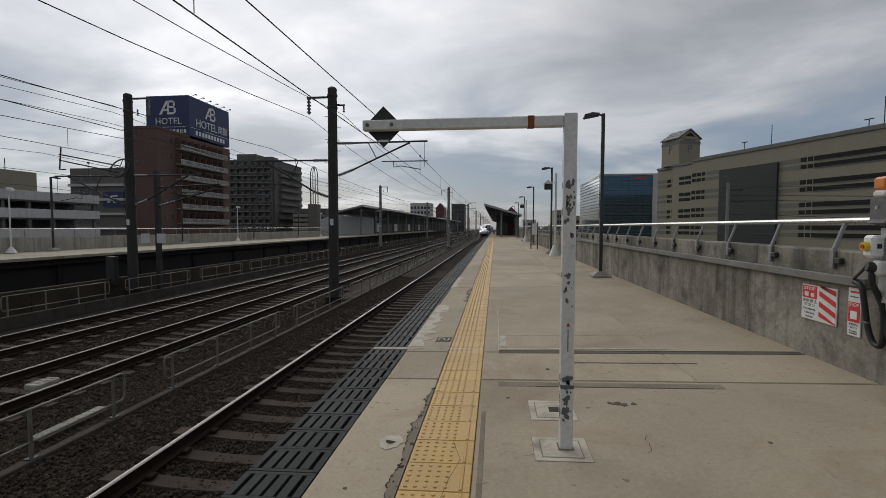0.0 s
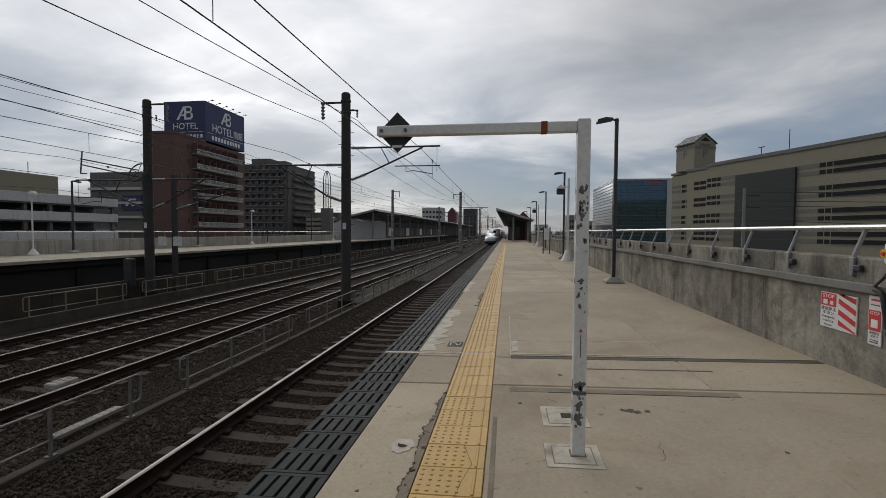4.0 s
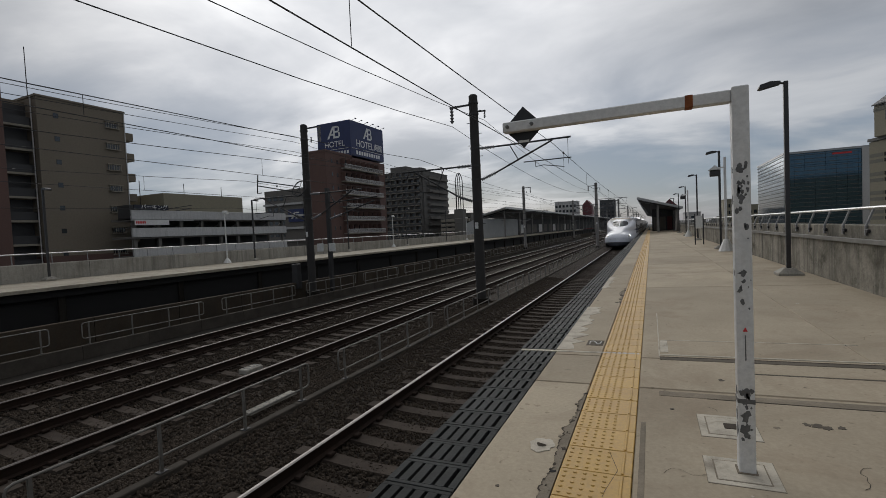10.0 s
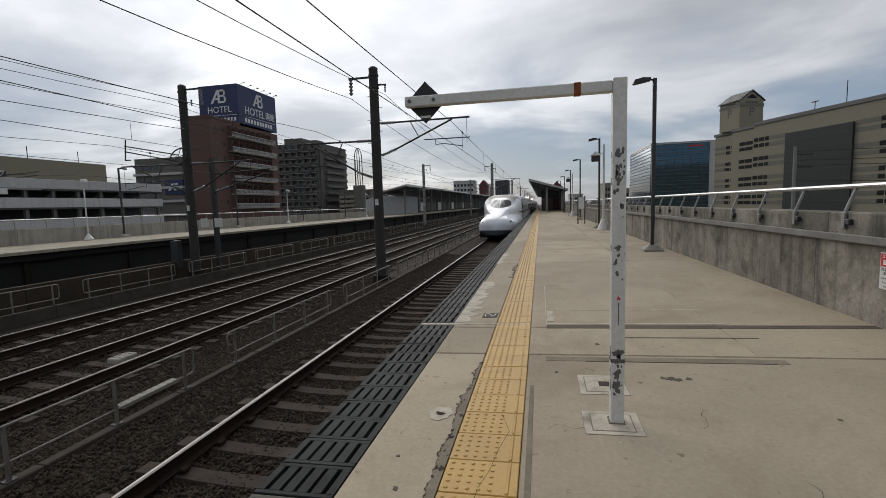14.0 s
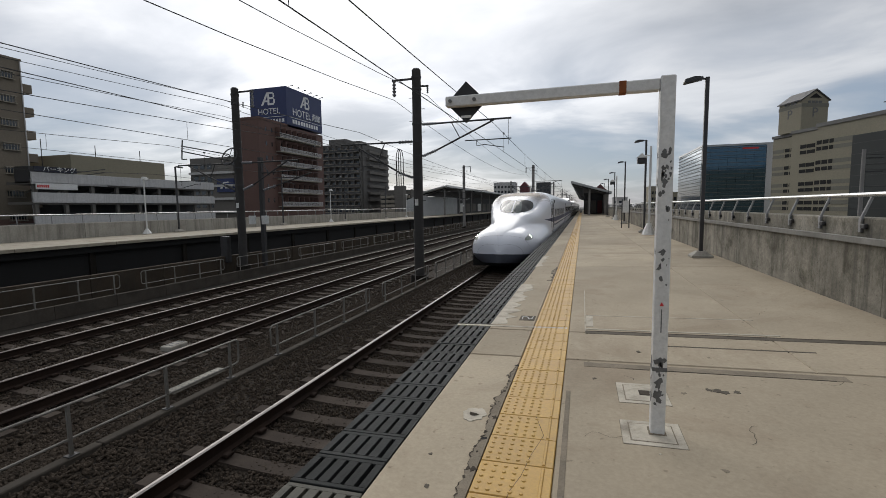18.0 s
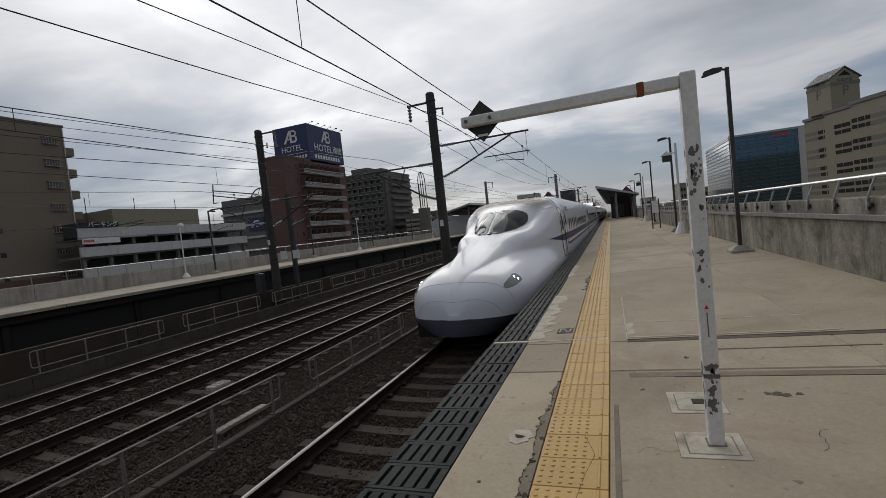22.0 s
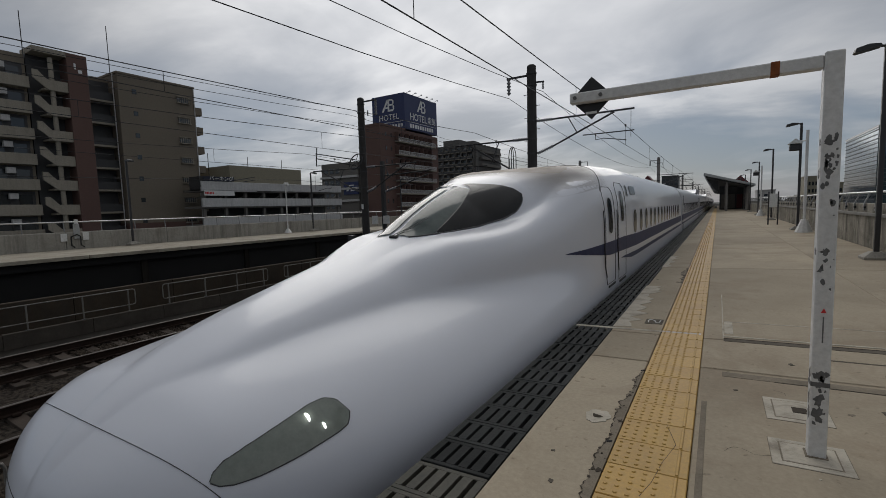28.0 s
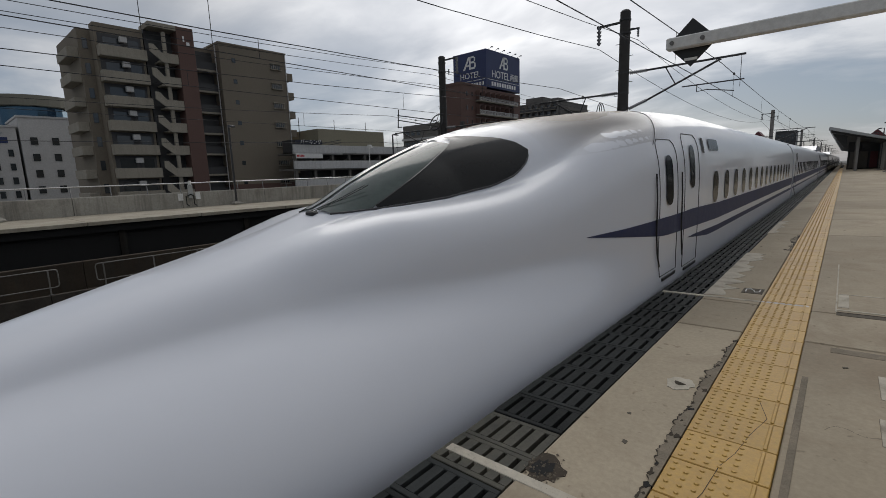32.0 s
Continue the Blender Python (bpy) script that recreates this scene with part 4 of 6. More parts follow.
# ---- emergency stop set on the parapet ----
def emergency_stop():
    e = thing("emergency_stop_unit", pose(3.43, 4.30, .42), "emergency stop button on a grey pedestal with an amber beacon", "emergency button")
    part("backplate", Form().box(-.13, -.11, -.11, .07, .40, 1.02, .006), "grey_box", e, "tall grey metal back plate")
    part("upright", Form().prism([(-.10, .36), (-.02, .36), (.06, 1.05), (-.10, 1.05)], "y", -.06, .04), "grey_box", e)
    part("lower_plate", Form().box(-.06, -.04, -.09, .05, .28, .5, .004), "grey_box", e)
    part("beacon_bracket", Form().prism([(-.19, 1.06), (-.05, 1.03), (-.03, 1.10), (-.07, 1.27), (-.17, 1.27), (-.17, 1.09)], "y", -.04, .13), "chip", e, "dark grey beacon bracket")
    part("keyhole", Form().tube((-.176, .06, 1.19), (-.170, .06, 1.19), .016, n=12), "stainless", e)
    part("beacon_base", Form().box(-.18, -.04, -.03, .11, 1.272, 1.33, .018), "paper", e)
    part("beacon", Form().box(-.178, -.042, -.028, .108, 1.331, 1.44, .02), "amber", e, "amber plastic beacon")
    part("button_box", Form().box(-.23, -.131, 0, .12, .77, .96, .022), "paper", e, "white button box with rounded edges")
    part("button_window", Form().box(-.20, -.165, -.003, .001, .85, .89, .001), "navy", e)
    part("button", Form().tube((-.262, .065, .865), (-.23, .065, .865), .036, .04, n=16), "yellow", e, "yellow button collar")
    part("button_core", Form().tube((-.272, .065, .865), (-.262, .065, .865), .018, n=14), "red", e)
    part("terminal_box", Form().box(-.20, -.131, -.03, .06, .63, .75, .015), "paper", e)
    part("cable_boot", Form().tube((-.235, .05, .70), (-.18, .03, .69), .04, .045, n=12), "rubber", e)
    def hose(pts, r):
        # rounded course through the points
        out = []
        for k in range(len(pts) - 1):
            p0, p1, p2, p3 = (Vector(pts[max(0, min(len(pts) - 1, k + q))]) for q in (-1, 0, 1, 2))
            for q in range(5):
                t = q / 5
                out.append(.5 * (2 * p1 + (p2 - p0) * t + (2 * p0 - 5 * p1 + 4 * p2 - p3) * t * t + (3 * p1 - p0 - 3 * p2 + p3) * t ** 3))
        out.append(Vector(pts[-1]))
        part("hose", Form().path(out, r, n=10), "rubber", e, "black ribbed cable hose", smooth=True)
    hose([(-.06, .41, .53), (-.07, .32, .50), (-.07, .28, .36), (-.06, .25, .17), (-.06, .19, .04), (-.06, .11, .02), (-.07, .07, .12), (-.10, .05, .36), (-.19, .045, .56), (-.20, .04, .68)], .024)
    hose([(-.09, .06, .40), (-.07, .04, .2), (-.06, 0, .07), (-.06, -.08, .03), (-.06, -.15, .10), (-.06, -.19, .28), (-.06, -.21, .50), (-.06, -.26, .53)], .024)
    hose([(-.06, .42, .56), (-.12, .30, .60), (-.18, .16, .66), (-.19, .10, .72)], .012)
    part("hose_clip", Form().box(-.10, -.06, -.02, .12, .34, .36, .004), "chip", e)
    part("hose_clip", Form().box(-.09, -.05, .22, .28, .18, .20, .004), "chip", e)
    t = thing("wall_notice", pose(3.43, 3.9, 1.0), "small dark frame with a blank white card on the parapet", "notice")
    part("frame", Form().box(-.03, -.002, 0, .18, -.02, .22, .006), "iron", t)
    part("card", Form().box(-.036, -.031, .03, .14, 0, .2, .001), "paper", t)
    s = thing("emergency_sign", pose(3.43, 4.98, .48) @ Matrix.Diagonal((1, 1.2, .86, 1)), "red and white emergency stop sign plate with stripes", "sign")
    part("plate", Form().box(-.014, -.002, 0, .42, 0, .42, .002), "paper", s)
    part("red_field", Form().box(-.017, -.0142, .23, .41, .26, .41), "red", s)
    for k in range(4):
        z = -.04 + .125 * k
        pts = [(.01, max(.005, z)), (.20, max(.005, z + .10)), (.20, min(.415, z + .16)), (.01, min(.415, z + .06))]
        part("diagonal_stripe", Form().prism(pts, "x", -.017, -.0142), "red", s)
    rot = Matrix.Rotation(radians(-90), 4, "Z") @ Matrix.Rotation(radians(90), 4, "X")
    letters("STOP", .06, "letter", s, Matrix.Translation((-.0175, .32, .375)) @ rot, "lettering", .001)
    part("pictogram", Form().box(-.0185, -.0172, .33, .38, .28, .335), "letter", s)
    part("pictogram", Form().box(-.0185, -.0172, .26, .30, .28, .325), "letter", s)
    for k, (word, size) in enumerate((("非常停止", .046), ("ボタン", .046), ("Emergency", .034), ("train stop", .034), ("button", .034))):
        letters(word, size, "black", s, Matrix.Translation((-.0150, .318, .222 - .047 * k)) @ rot, "lettering", .0008)
    t = thing("emergency_sign", pose(3.43, 4.69, .44) @ Matrix.Diagonal((1, .95, .93, 1)), "narrow upright red and white stop sign plate", "sign")
    part("plate", Form().box(-.014, -.002, 0, .16, 0, .48, .002), "paper", t)
    part("red_field", Form().box(-.017, -.0142, .01, .15, .14, .34), "red", t)
    letters("STOP", .05, "letter", t, Matrix.Translation((-.0175, .08, .31)) @ rot, "lettering", .001)
    part("arrow", Form().box(-.0165, -.0142, .03, .13, .43, .45), "red", t)
    part("pictogram", Form().box(-.0185, -.0172, .04, .12, .17, .25), "letter", t)
    for k, (word, size) in enumerate((("非常停止", .03), ("ボタン", .03), ("Emergency", .022))):
        letters(word, size, "black", t, Matrix.Translation((-.0150, .08, .115 - .033 * k)) @ rot, "lettering", .0008)
    for z in (.02, .385):
        part("text_bar", Form().box(-.0165, -.0142, .03, .13, z, z + .012), "chip", t)


emergency_stop()


# ---- walkway between the tracks: kerb, fence, troughs, ground coils ----
def walkways():
    for x, base, h, low, y0 in ((-5.42, -1.36, .60, -1.95, 7.20), (-15.7, -1.52, .68, -1.95, 8.05)):
        k = thing("walkway_kerb", Matrix(), "low grimy concrete kerb beside the track", "kerb", kind="structure")
        for j in range(-3, 60):
            part("kerb_block", Form().box(x - .07, x + .07, 2 * j + .004, 2 * j + 1.996, low, base, .012), "kerb", k)
        for p in range(-2, 22):
            L, c, b = 4.14, .07, .20
            f = thing("walkway_fence", pose(x, y0 + 4.98 * p, base), "thin dull grey pipe fence panel with rounded ends on the kerb", "fence", "walkway fences")
            ring = [(0, c, b), (0, .02, b + .02), (0, 0, b + c), (0, 0, h - c), (0, .02, h - .02), (0, c, h), (0, L - c, h), (0, L - .02, h - .02), (0, L, h - c), (0, L, b + c), (0, L - .02, b + .02), (0, L - c, b), (0, c, b)]
            part("rail_frame", Form().path(ring, .016, n=7), "fence", f, smooth=True)
            for q in (.19, 1.47, 2.74, 3.94):
                po = part("post", Form().box(-.017, .017, q - .017, q + .017, .012, h), "fence", f)
                part("foot_plate", Form().box(-.05, .05, q - .06, q + .06, 0, .012, .003), "iron", po)
    w = thing("walkway_wall", Matrix(), "brown-stained low concrete wall before the far track", "wall", kind="structure")
    for j in range(-8, 50):
        part("wall_block", Form().box(-17.05, -16.85, 3 * j + .005, 3 * j + 2.995, -1.95, -.88, .015), "brown_wall", w)
    # white trough covers and ground coils
    for y0 in (5.52, 6.06):
        c = thing("trough_cover", pose(-6.02, y0, -1.45), "pale grey perforated trough cover lying in the ballast", "cover", "trough covers")
        part("lid", Form().box(-.085, .085, 0, .54, 0, .05, .008), "wall_far", c)
        for i in range(2):
            for j in range(4):
                part("hole", Form().tube((-.04 + .08 * i, .08 + .125 * j, .049), (-.04 + .08 * i, .08 + .125 * j, .053), .016, n=8), "chip", c)
    for x, y0, z in ((-8.42, 7.55, -1.62), (-3.16, 2.85, -1.36)):
        c = thing("ground_coil", pose(x, y0, z), "white ground coil box between the rails", "signal box", "ground coils")
        part("case", Form().box(-.14, .14, 0, .48, 0, .12, .02), "wall_far", c)
        for j in range(3):
            part("socket", Form().box(-.09, -.02, .08 + .14 * j, .15 + .14 * j, .119, .125).box(.02, .09, .08 + .14 * j, .15 + .14 * j, .119, .125), "chip", c)

walkways()


# ---- overhead line ----
def insulator(f, a, b, r, n=9):
    a, b = Vector(a), Vector(b)
    f.tube(a, b, r * .45, n=8)
    for k in range(n):
        p = a.lerp(b, (k + .3) / n); q = a.lerp(b, (k + .8) / n)
        f.tube(p, q, r, r * .6, n=10)


def cantilever(mast, z_top, side, reach, z0, z1):
    """Hinged bracket: top tube, inclined tube, steady arm. side +1 reaches to the east."""
    s = side
    x0 = .22 * s
    end = reach * s
    t = part("top_tube", Form().tube((x0 + .55 * s, 0, z0), (end, 0, z0 + .02), .035, n=8), "iron", mast)
    f = Form(); insulator(f, (x0, 0, z0), (x0 + .6 * s, 0, z0), .07)
    part("insulator", f, "porcelain", t)
    d = part("inclined_tube", Form().tube((x0 + .55 * s, 0, z1 + .2), (end * .82, 0, z0 - .02), .035, n=8), "iron", mast)
    f = Form(); insulator(f, (x0, 0, z1), (x0 + .62 * s, 0, z1 + .23), .07)
    part("insulator", f, "porcelain", d)
    part("strut", Form().tube((x0 + 1.2 * s, 0, z0), (x0 + 1.55 * s, 0, z1 + .62), .02, n=6), "iron", mast)
    part("steady_bar", Form().tube((x0 + 1.75 * s, 0, z1 + .52), (end, 0, z1 + .52), .022, n=6), "iron", mast)
    part("steady_arm", Form().path([(x0 + 2.2 * s, 0, z1 + .5), (x0 + 2.2 * s, 0, z1 + .3), (x0 + 2.5 * s, 0, z1 + .34), (end * .93, 0, z1 + .2)], .016, n=6), "iron", mast)
    part("hanger", Form().tube((end * .97, 0, z0), (end * .97, 0, z1 + .3), .008, n=6), "iron", mast)


def masts():
    spacing = 44.6
    for k in range(-1, 7):
        for side, x in ((1, -6.22), (-1, 2 * MID + 6.0)):
            y = (17.55 if side > 0 else 18.9) + spacing * k
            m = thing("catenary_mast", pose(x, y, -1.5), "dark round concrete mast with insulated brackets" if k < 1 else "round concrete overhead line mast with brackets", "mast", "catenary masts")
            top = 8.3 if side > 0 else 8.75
            # same masts; paleness with distance is put into the colour past the first pair
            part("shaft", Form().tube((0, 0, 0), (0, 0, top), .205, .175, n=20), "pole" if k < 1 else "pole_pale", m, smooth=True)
            part("footing", Form().tube((0, 0, -.45), (0, 0, .18), .42, .34, n=16), "deck", m)
            part("cap", Form().tube((0, 0, top), (0, 0, top + .06), .18, .12, n=20), "iron", m)
            # band clamps and climbing steps
            for zz in (top - .3, top - .75, 6.2, 5.5, 4.95, 4.1):
                part("band", Form().tube((0, 0, zz), (0, 0, zz + .06), .2, n=20), "iron", m)
            for q in range(11):
                part("step", Form().tube((.15 * (-1) ** q, 0, 3.2 + .45 * q), (.32, 0, 3.2 + .45 * q) if q % 2 == 0 else (-.32, 0, 3.2 + .45 * q), .011, n=6), "iron", m)
            # feeder arm and insulator string
            a = part("feeder_arm", Form().box(-1.0 * side - .03, 1.0 * side * .0 + .03, -.03, .03, top - .35, top - .28) if side > 0 else Form().box(-.03, 1.05, -.03, .03, top - .2, top - .13), "iron", m)
            ix = -.95 if side > 0 else 1.0
            f = Form(); insulator(f, (ix, 0, top - (.3 if side > 0 else .15)), (ix, 0, top - .95), .09, n=5)
            part("insulator_string", f, "porcelain", a)
            b = part("earth_arm", Form().box(-.05, .5 if side > 0 else .05, -.025, .025, top - .66, top - .61), "iron", m)
            f = Form(); insulator(f, (.46, 0, top - .64), (.46, 0, top - .92), .05, n=4)
            part("insulator_string", f, "porcelain", b)
            if side > 0:
                cantilever(m, top, 1, 3.75, 6.2, 4.95)
                cantilever(m, top, -1, 3.4, 5.55, 4.12)
            else:
                cantilever(m, top, 1, 3.4, 5.2, 3.9)
                cantilever(m, top, -1, 3.75, 5.2, 3.9)
            part("number_plate", Form().box(-.07, .07, -.215, -.2, 3.0, 3.25), "paper", m)
    # slim steel post beside the far mast, and the tension wheel
    p = thing("steel_post", pose(2 * MID + 6.25, 20.2, -1.5), "thin brown steel post carrying a slanted bracket", "post")
    part("shaft", Form().box(-.1, .1, -.1, .1, -.43, 5.6, .01), "iron", p)
    part("upper_bar", Form().tube((.1, 0, 4.8), (3.0, .3, 4.95), .035, n=8), "iron", p)
    part("lower_bar", Form().tube((.1, 0, 3.9), (2.8, .3, 4.75), .035, n=8), "iron", p)
    f = Form(); insulator(f, (.12, 0, 3.92), (.85, .08, 4.14), .07)
    part("insulator", f, "porcelain", p)
    for dx in (-.55, .25):
        part("notice_plate", Form().box(dx - .25, dx + .2, -.13, -.11, 2.15, 2.6, .01), "paper", p, "white number plate")
    w = thing("tension_wheel", pose(2 * MID + 5.75, 18.6, 4.0), "dark spoked tension wheel with its lever frame on the mast", "tension wheel")
    f = Form()
    for k in range(20):
        a, b = 6.2832 * k / 20, 6.2832 * (k + 1) / 20
        f.tube((.42 * math.sin(a), .42 * math.cos(a) * .5, .42 * math.cos(a)), (.42 * math.sin(b), .42 * math.cos(b) * .5, .42 * math.cos(b)), .03, n=6)
    part("rim", f, "iron", w)
    for k in range(5):
        a = 6.2832 * k / 5
        part("spoke", Form().tube((0, 0, 0), (.42 * math.sin(a), .21 * math.cos(a), .42 * math.cos(a)), .016, n=6), "iron", w)
    part("lever", Form().tube((0, 0, .1), (-2.3, -.6, .55), .03, n=6).tube((0, 0, -.2), (-2.3, -.6, .3), .03, n=6).tube((-2.3, -.6, -.1), (-2.2, -.6, .85), .03, n=6).tube((-2.3, -.6, -.1), (-2.0, -.6, -.1), .025, n=6), "iron", w)
    part("counterweight", Form().box(-.75, -.35, -.1, .2, -5.2, -3.9, .02), "iron", w)


masts()


def wires():
    def span(name, x, z, sag, r, y0, y1, z_end=None, x_end=None, dropper=None, label="taut black overhead wire"):
        o = thing(name, Matrix(), label, "wire", "overhead wires")
        f = Form()
        y = y0
        pts = []
        while y <= y1 + .01:
            u = ((y - 17.55) / 44.6) % 1.0
            pts.append((x, y, z - 4 * sag * u * (1 - u)))
            y += 44.6 / 10
        f.path(pts, r, n=6)
        part("wire", f, "wire", o)
        return o
    Y0, Y1 = 17.55 - 44.6, 17.55 + 44.6 * 6
    for i, c in enumerate(TRACKS):
        sag = .2 if i == 0 else .55
        span("messenger_wire", c, 4.54, sag, .010, Y0, Y1)
        span("contact_wire", c, 3.74, .02, .009, Y0, Y1)
        d = thing("dropper_set", Matrix(), "thin dropper wires between messenger and contact wire", "wire", "overhead wires")
        for q in range(36):
            y = Y0 + 44.6 * q / 6 + 2.2
            u = ((y - 17.55) / 44.6) % 1.0
            dr = part("dropper", Form().tube((c, y, 4.54 - 4 * sag * u * (1 - u)), (c, y, 3.74), .006, n=5), "wire", d)
            if q % 3 == 0:
                part("clamp", Form().box(c - .03, c + .03, y - .06, y + .06, 4.5 - 4 * sag * u * (1 - u), 4.58 - 4 * sag * u * (1 - u), .01), "iron", dr)
    for x, z, s, r in ((-7.17, 5.72, .92, .011), (-5.76, 5.78, .93, .009), (-15.6, 6.42, .60, .010), (-15.6, 6.15, .60, .010), (-15.6, 5.67, .50, .010), (2 * MID + 2.2, 3.2, .4, .010)):
        span("feeder_wire", x, z, s, r, Y0, Y1)


wires()


# ---- far platform ----
def far_platform():
    X = lambda d: 2 * MID - d
    p = thing("far_platform", Matrix(), "opposite concrete platform with a pale deck, shade painted black underneath", "platform", kind="structure")
    for j in range(-8, 40):
        part("deck_slab", Form().box(X(3.5), X(-1.36), 4 * j + .01, 4 * j + 3.99, -.13, .01, .01), "far_deck", p)
    # beam and walls below the deck are near-black to paint its shade
    part("edge_beam", Form().box(X(-.9), X(-1.15), -30, 200, -.42, -.13), "gap_shade", p)
    part("edge_wall", Form().box(X(-.9), X(-.75), -30, 200, -1.95, -.13), "gap_shade", p)
    part("underside_wall", Form().box(X(.6), X(.4), -30, 200, -1.95, -.13), "gap_shade", p)
    for j in range(-5, 40):
        part("column", Form().box(X(-1.0), X(-.75), 5 * j, 5 * j + .25, -1.95, -.13, .02), "deck", p)
    w = thing("wall_west", Matrix(), "pale concrete parapet with a thin metal handrail", "wall", kind="structure")
    for j in range(-6, 30):
        part("wall_panel", Form().prism([(X(3.48), -1.8), (X(3.48), .78), (X(3.5), .82), (X(3.72), .82), (X(3.75), -1.8)], "y", 4.5 * j + .01, 4.5 * j + 4.49), "wall_far", w)
    part("handrail", Form().tube((X(3.62), -30, 1.28), (X(3.62), 140, 1.28), .03, n=8), "stainless", w)
    for j in range(-18, 90):
        part("rail_post", Form().tube((X(3.58), 1.5 * j, .8), (X(3.62), 1.5 * j, 1.28), .022, n=6), "steel", w)
    e = thing("emergency_stop_unit", pose(X(3.42), 9.4, .3), "distant emergency stop set with hoses on the opposite parapet", "emergency button")
    part("backplate", Form().box(-.0, .05, -.12, .12, .2, .9, .01), "grey_box", e)
    part("beacon", Form().tube((.04, 0, .9), (.04, 0, 1.1), .07, n=12), "paper", e)
    for dy in (-.25, .12):
        part("hose", Form().path([(.06, 0, .4), (.06, dy, .3), (.06, dy, -.1), (.06, dy + .12, -.2)], .03, n=8), "rubber", e)
    for dy, z in ((-.5, .1), (.35, .12)):
        part("plate", Form().box(-.01, .02, dy - .12, dy + .12, z, z + .36, .002), "paper", e)
    # platform canopy
    c = thing("far_canopy", pose(0, 68, 0), "long grey station canopy on steel columns over the opposite platform", "canopy")
    part("roof", Form().prism([(X(-.2), 4.9), (X(-.2), 5.1), (X(5.0), 3.9), (X(5.0), 3.7)], "y", 6, 220), "canopy", c)
    part("gable", Form().prism([(X(5.0), .0), (X(3.3), .0), (X(3.3), 3.3), (X(5.0), 2.6)], "y", 1.0, 26), "canopy", c)
    part("ridge_edge", Form().prism([(X(-.3), 4.8), (X(-.3), 5.15), (X(-.2), 5.15), (X(-.2), 4.8)], "y", 5.8, 220), "paper", c)
    for j in range(18):
        part("column", Form().box(X(.8), X(.6), 8 + 10 * j, 8.25 + 10 * j, 0, 4.75, .01), "pole_pale", c)
        part("rafter", Form().prism([(X(-.1), 4.75), (X(-.1), 4.9), (X(4.8), 3.72), (X(4.8), 3.5)], "y", 8 + 10 * j, 8.2 + 10 * j), "iron", c)
    part("back_wall", Form().box(X(3.45), X(3.4), 26, 220, .0, 3.6), "soffit", c)
    for j in range(14):
        part("panel", Form().box(X(3.38), X(3.3), 28 + 6 * j, 31.5 + 6 * j, .3, 2.2, .02), "grey_facade" if j % 3 else "paper", c)
    part("soffit", Form().prism([(X(0), 4.62), (X(0), 4.66), (X(4.8), 3.5), (X(4.8), 3.46)], "y", 9, 220), "soffit", c)


far_platform()


def near_canopy():
    c = thing("near_canopy", pose(0, 66, 0), "angular station canopy with a dark underside at the platform's end", "canopy")
    part("roof", Form().prism([(-1.5, 4.55), (-1.45, 4.85), (3.9, 3.25), (3.9, 3.0)], "y", 0, 150), "canopy", c)
    part("soffit", Form().prism([(-1.3, 4.5), (3.6, 3.02), (3.6, 2.98), (-1.2, 4.2)], "y", .6, 150), "soffit", c)
    part("valance", Form().prism([(-1.4, 4.5), (-.1, 2.6), (.1, 2.6), (.1, 4.1)], "y", 2.0, 2.2), "soffit", c)
    for j in range(10):
        part("column", Form().box(.9, 1.15, 1 + 10 * j, 1.25 + 10 * j, 0, 4.0, .02), "pole_pale", c)
    part("side_wall", Form().box(3.2, 3.4, .4, 150, 0, 3.0), "grey_facade", c)
    part("end_wall", Form().box(.3, 3.2, 12, 12.2, 0, 3.4), "slate", c)
    for x0, x1 in ((.5, 1.2), (1.4, 2.2), (2.4, 3.1)):
        part("panel", Form().box(x0, x1, 11.9, 11.99, .2, 2.2, .02), "maroon" if x0 > 2 else "grey_facade", c)
    part("hanging_sign", Form().box(1.5, 2.1, 3.0, 3.1, 2.5, 2.9, .01), "soffit", c)


near_canopy()


# ---- the train ----
def lerp_table(table, s):
    return float(np.interp(s, [q[0] for q in table], [q[1] for q in table]))


def smooth_table(table):
    """Monotone smooth curve through the rows."""
    xs = np.array([q[0] for q in table], float); ys = np.array([q[1] for q in table], float)
    d = np.diff(ys) / np.diff(xs)
    m = np.zeros(len(xs)); m[0], m[-1] = d[0], d[-1]
    for i in range(1, len(xs) - 1):
        m[i] = 0 if d[i - 1] * d[i] <= 0 else 2 * d[i - 1] * d[i] / (d[i - 1] + d[i])
    def at(s):
        s = min(max(s, xs[0]), xs[-1])
        i = min(int(np.searchsorted(xs, s, "right") - 1), len(xs) - 2)
        h = xs[i + 1] - xs[i]; t = (s - xs[i]) / h
        return ((2 * t ** 3 - 3 * t ** 2 + 1) * ys[i] + (t ** 3 - 2 * t ** 2 + t) * h * m[i] + (-2 * t ** 3 + 3 * t ** 2) * ys[i + 1] + (t ** 3 - t ** 2) * h * m[i + 1])
    return at


# along the nose: height of the crown, height of the shoulders, half widths of the body and of the cab
CROWN = smooth_table([(0, .86), (.05, 1.06), (.15, 1.25), (.33, 1.43), (.5, 1.54), (.7, 1.64), (1.1, 1.78), (1.55, 1.90), (2.1, 2.02), (2.7, 2.15), (3.25, 2.30), (3.57, 2.42), (3.87, 2.57), (4.4, 2.79), (5.0, 2.98), (5.7, 3.14), (6.3, 3.24), (7, 3.33), (8.5, 3.44), (10, 3.50)])
SHOULDER = smooth_table([(0, .85), (.05, 1.05), (.15, 1.24), (.33, 1.41), (.5, 1.52), (.7, 1.615), (1.1, 1.70), (1.55, 1.765), (2.1, 1.825), (2.7, 1.875), (3.5, 1.94), (4.5, 2.01), (5.3, 2.06), (6, 2.15), (7, 2.4), (8.5, 3.0), (10, 3.40)])
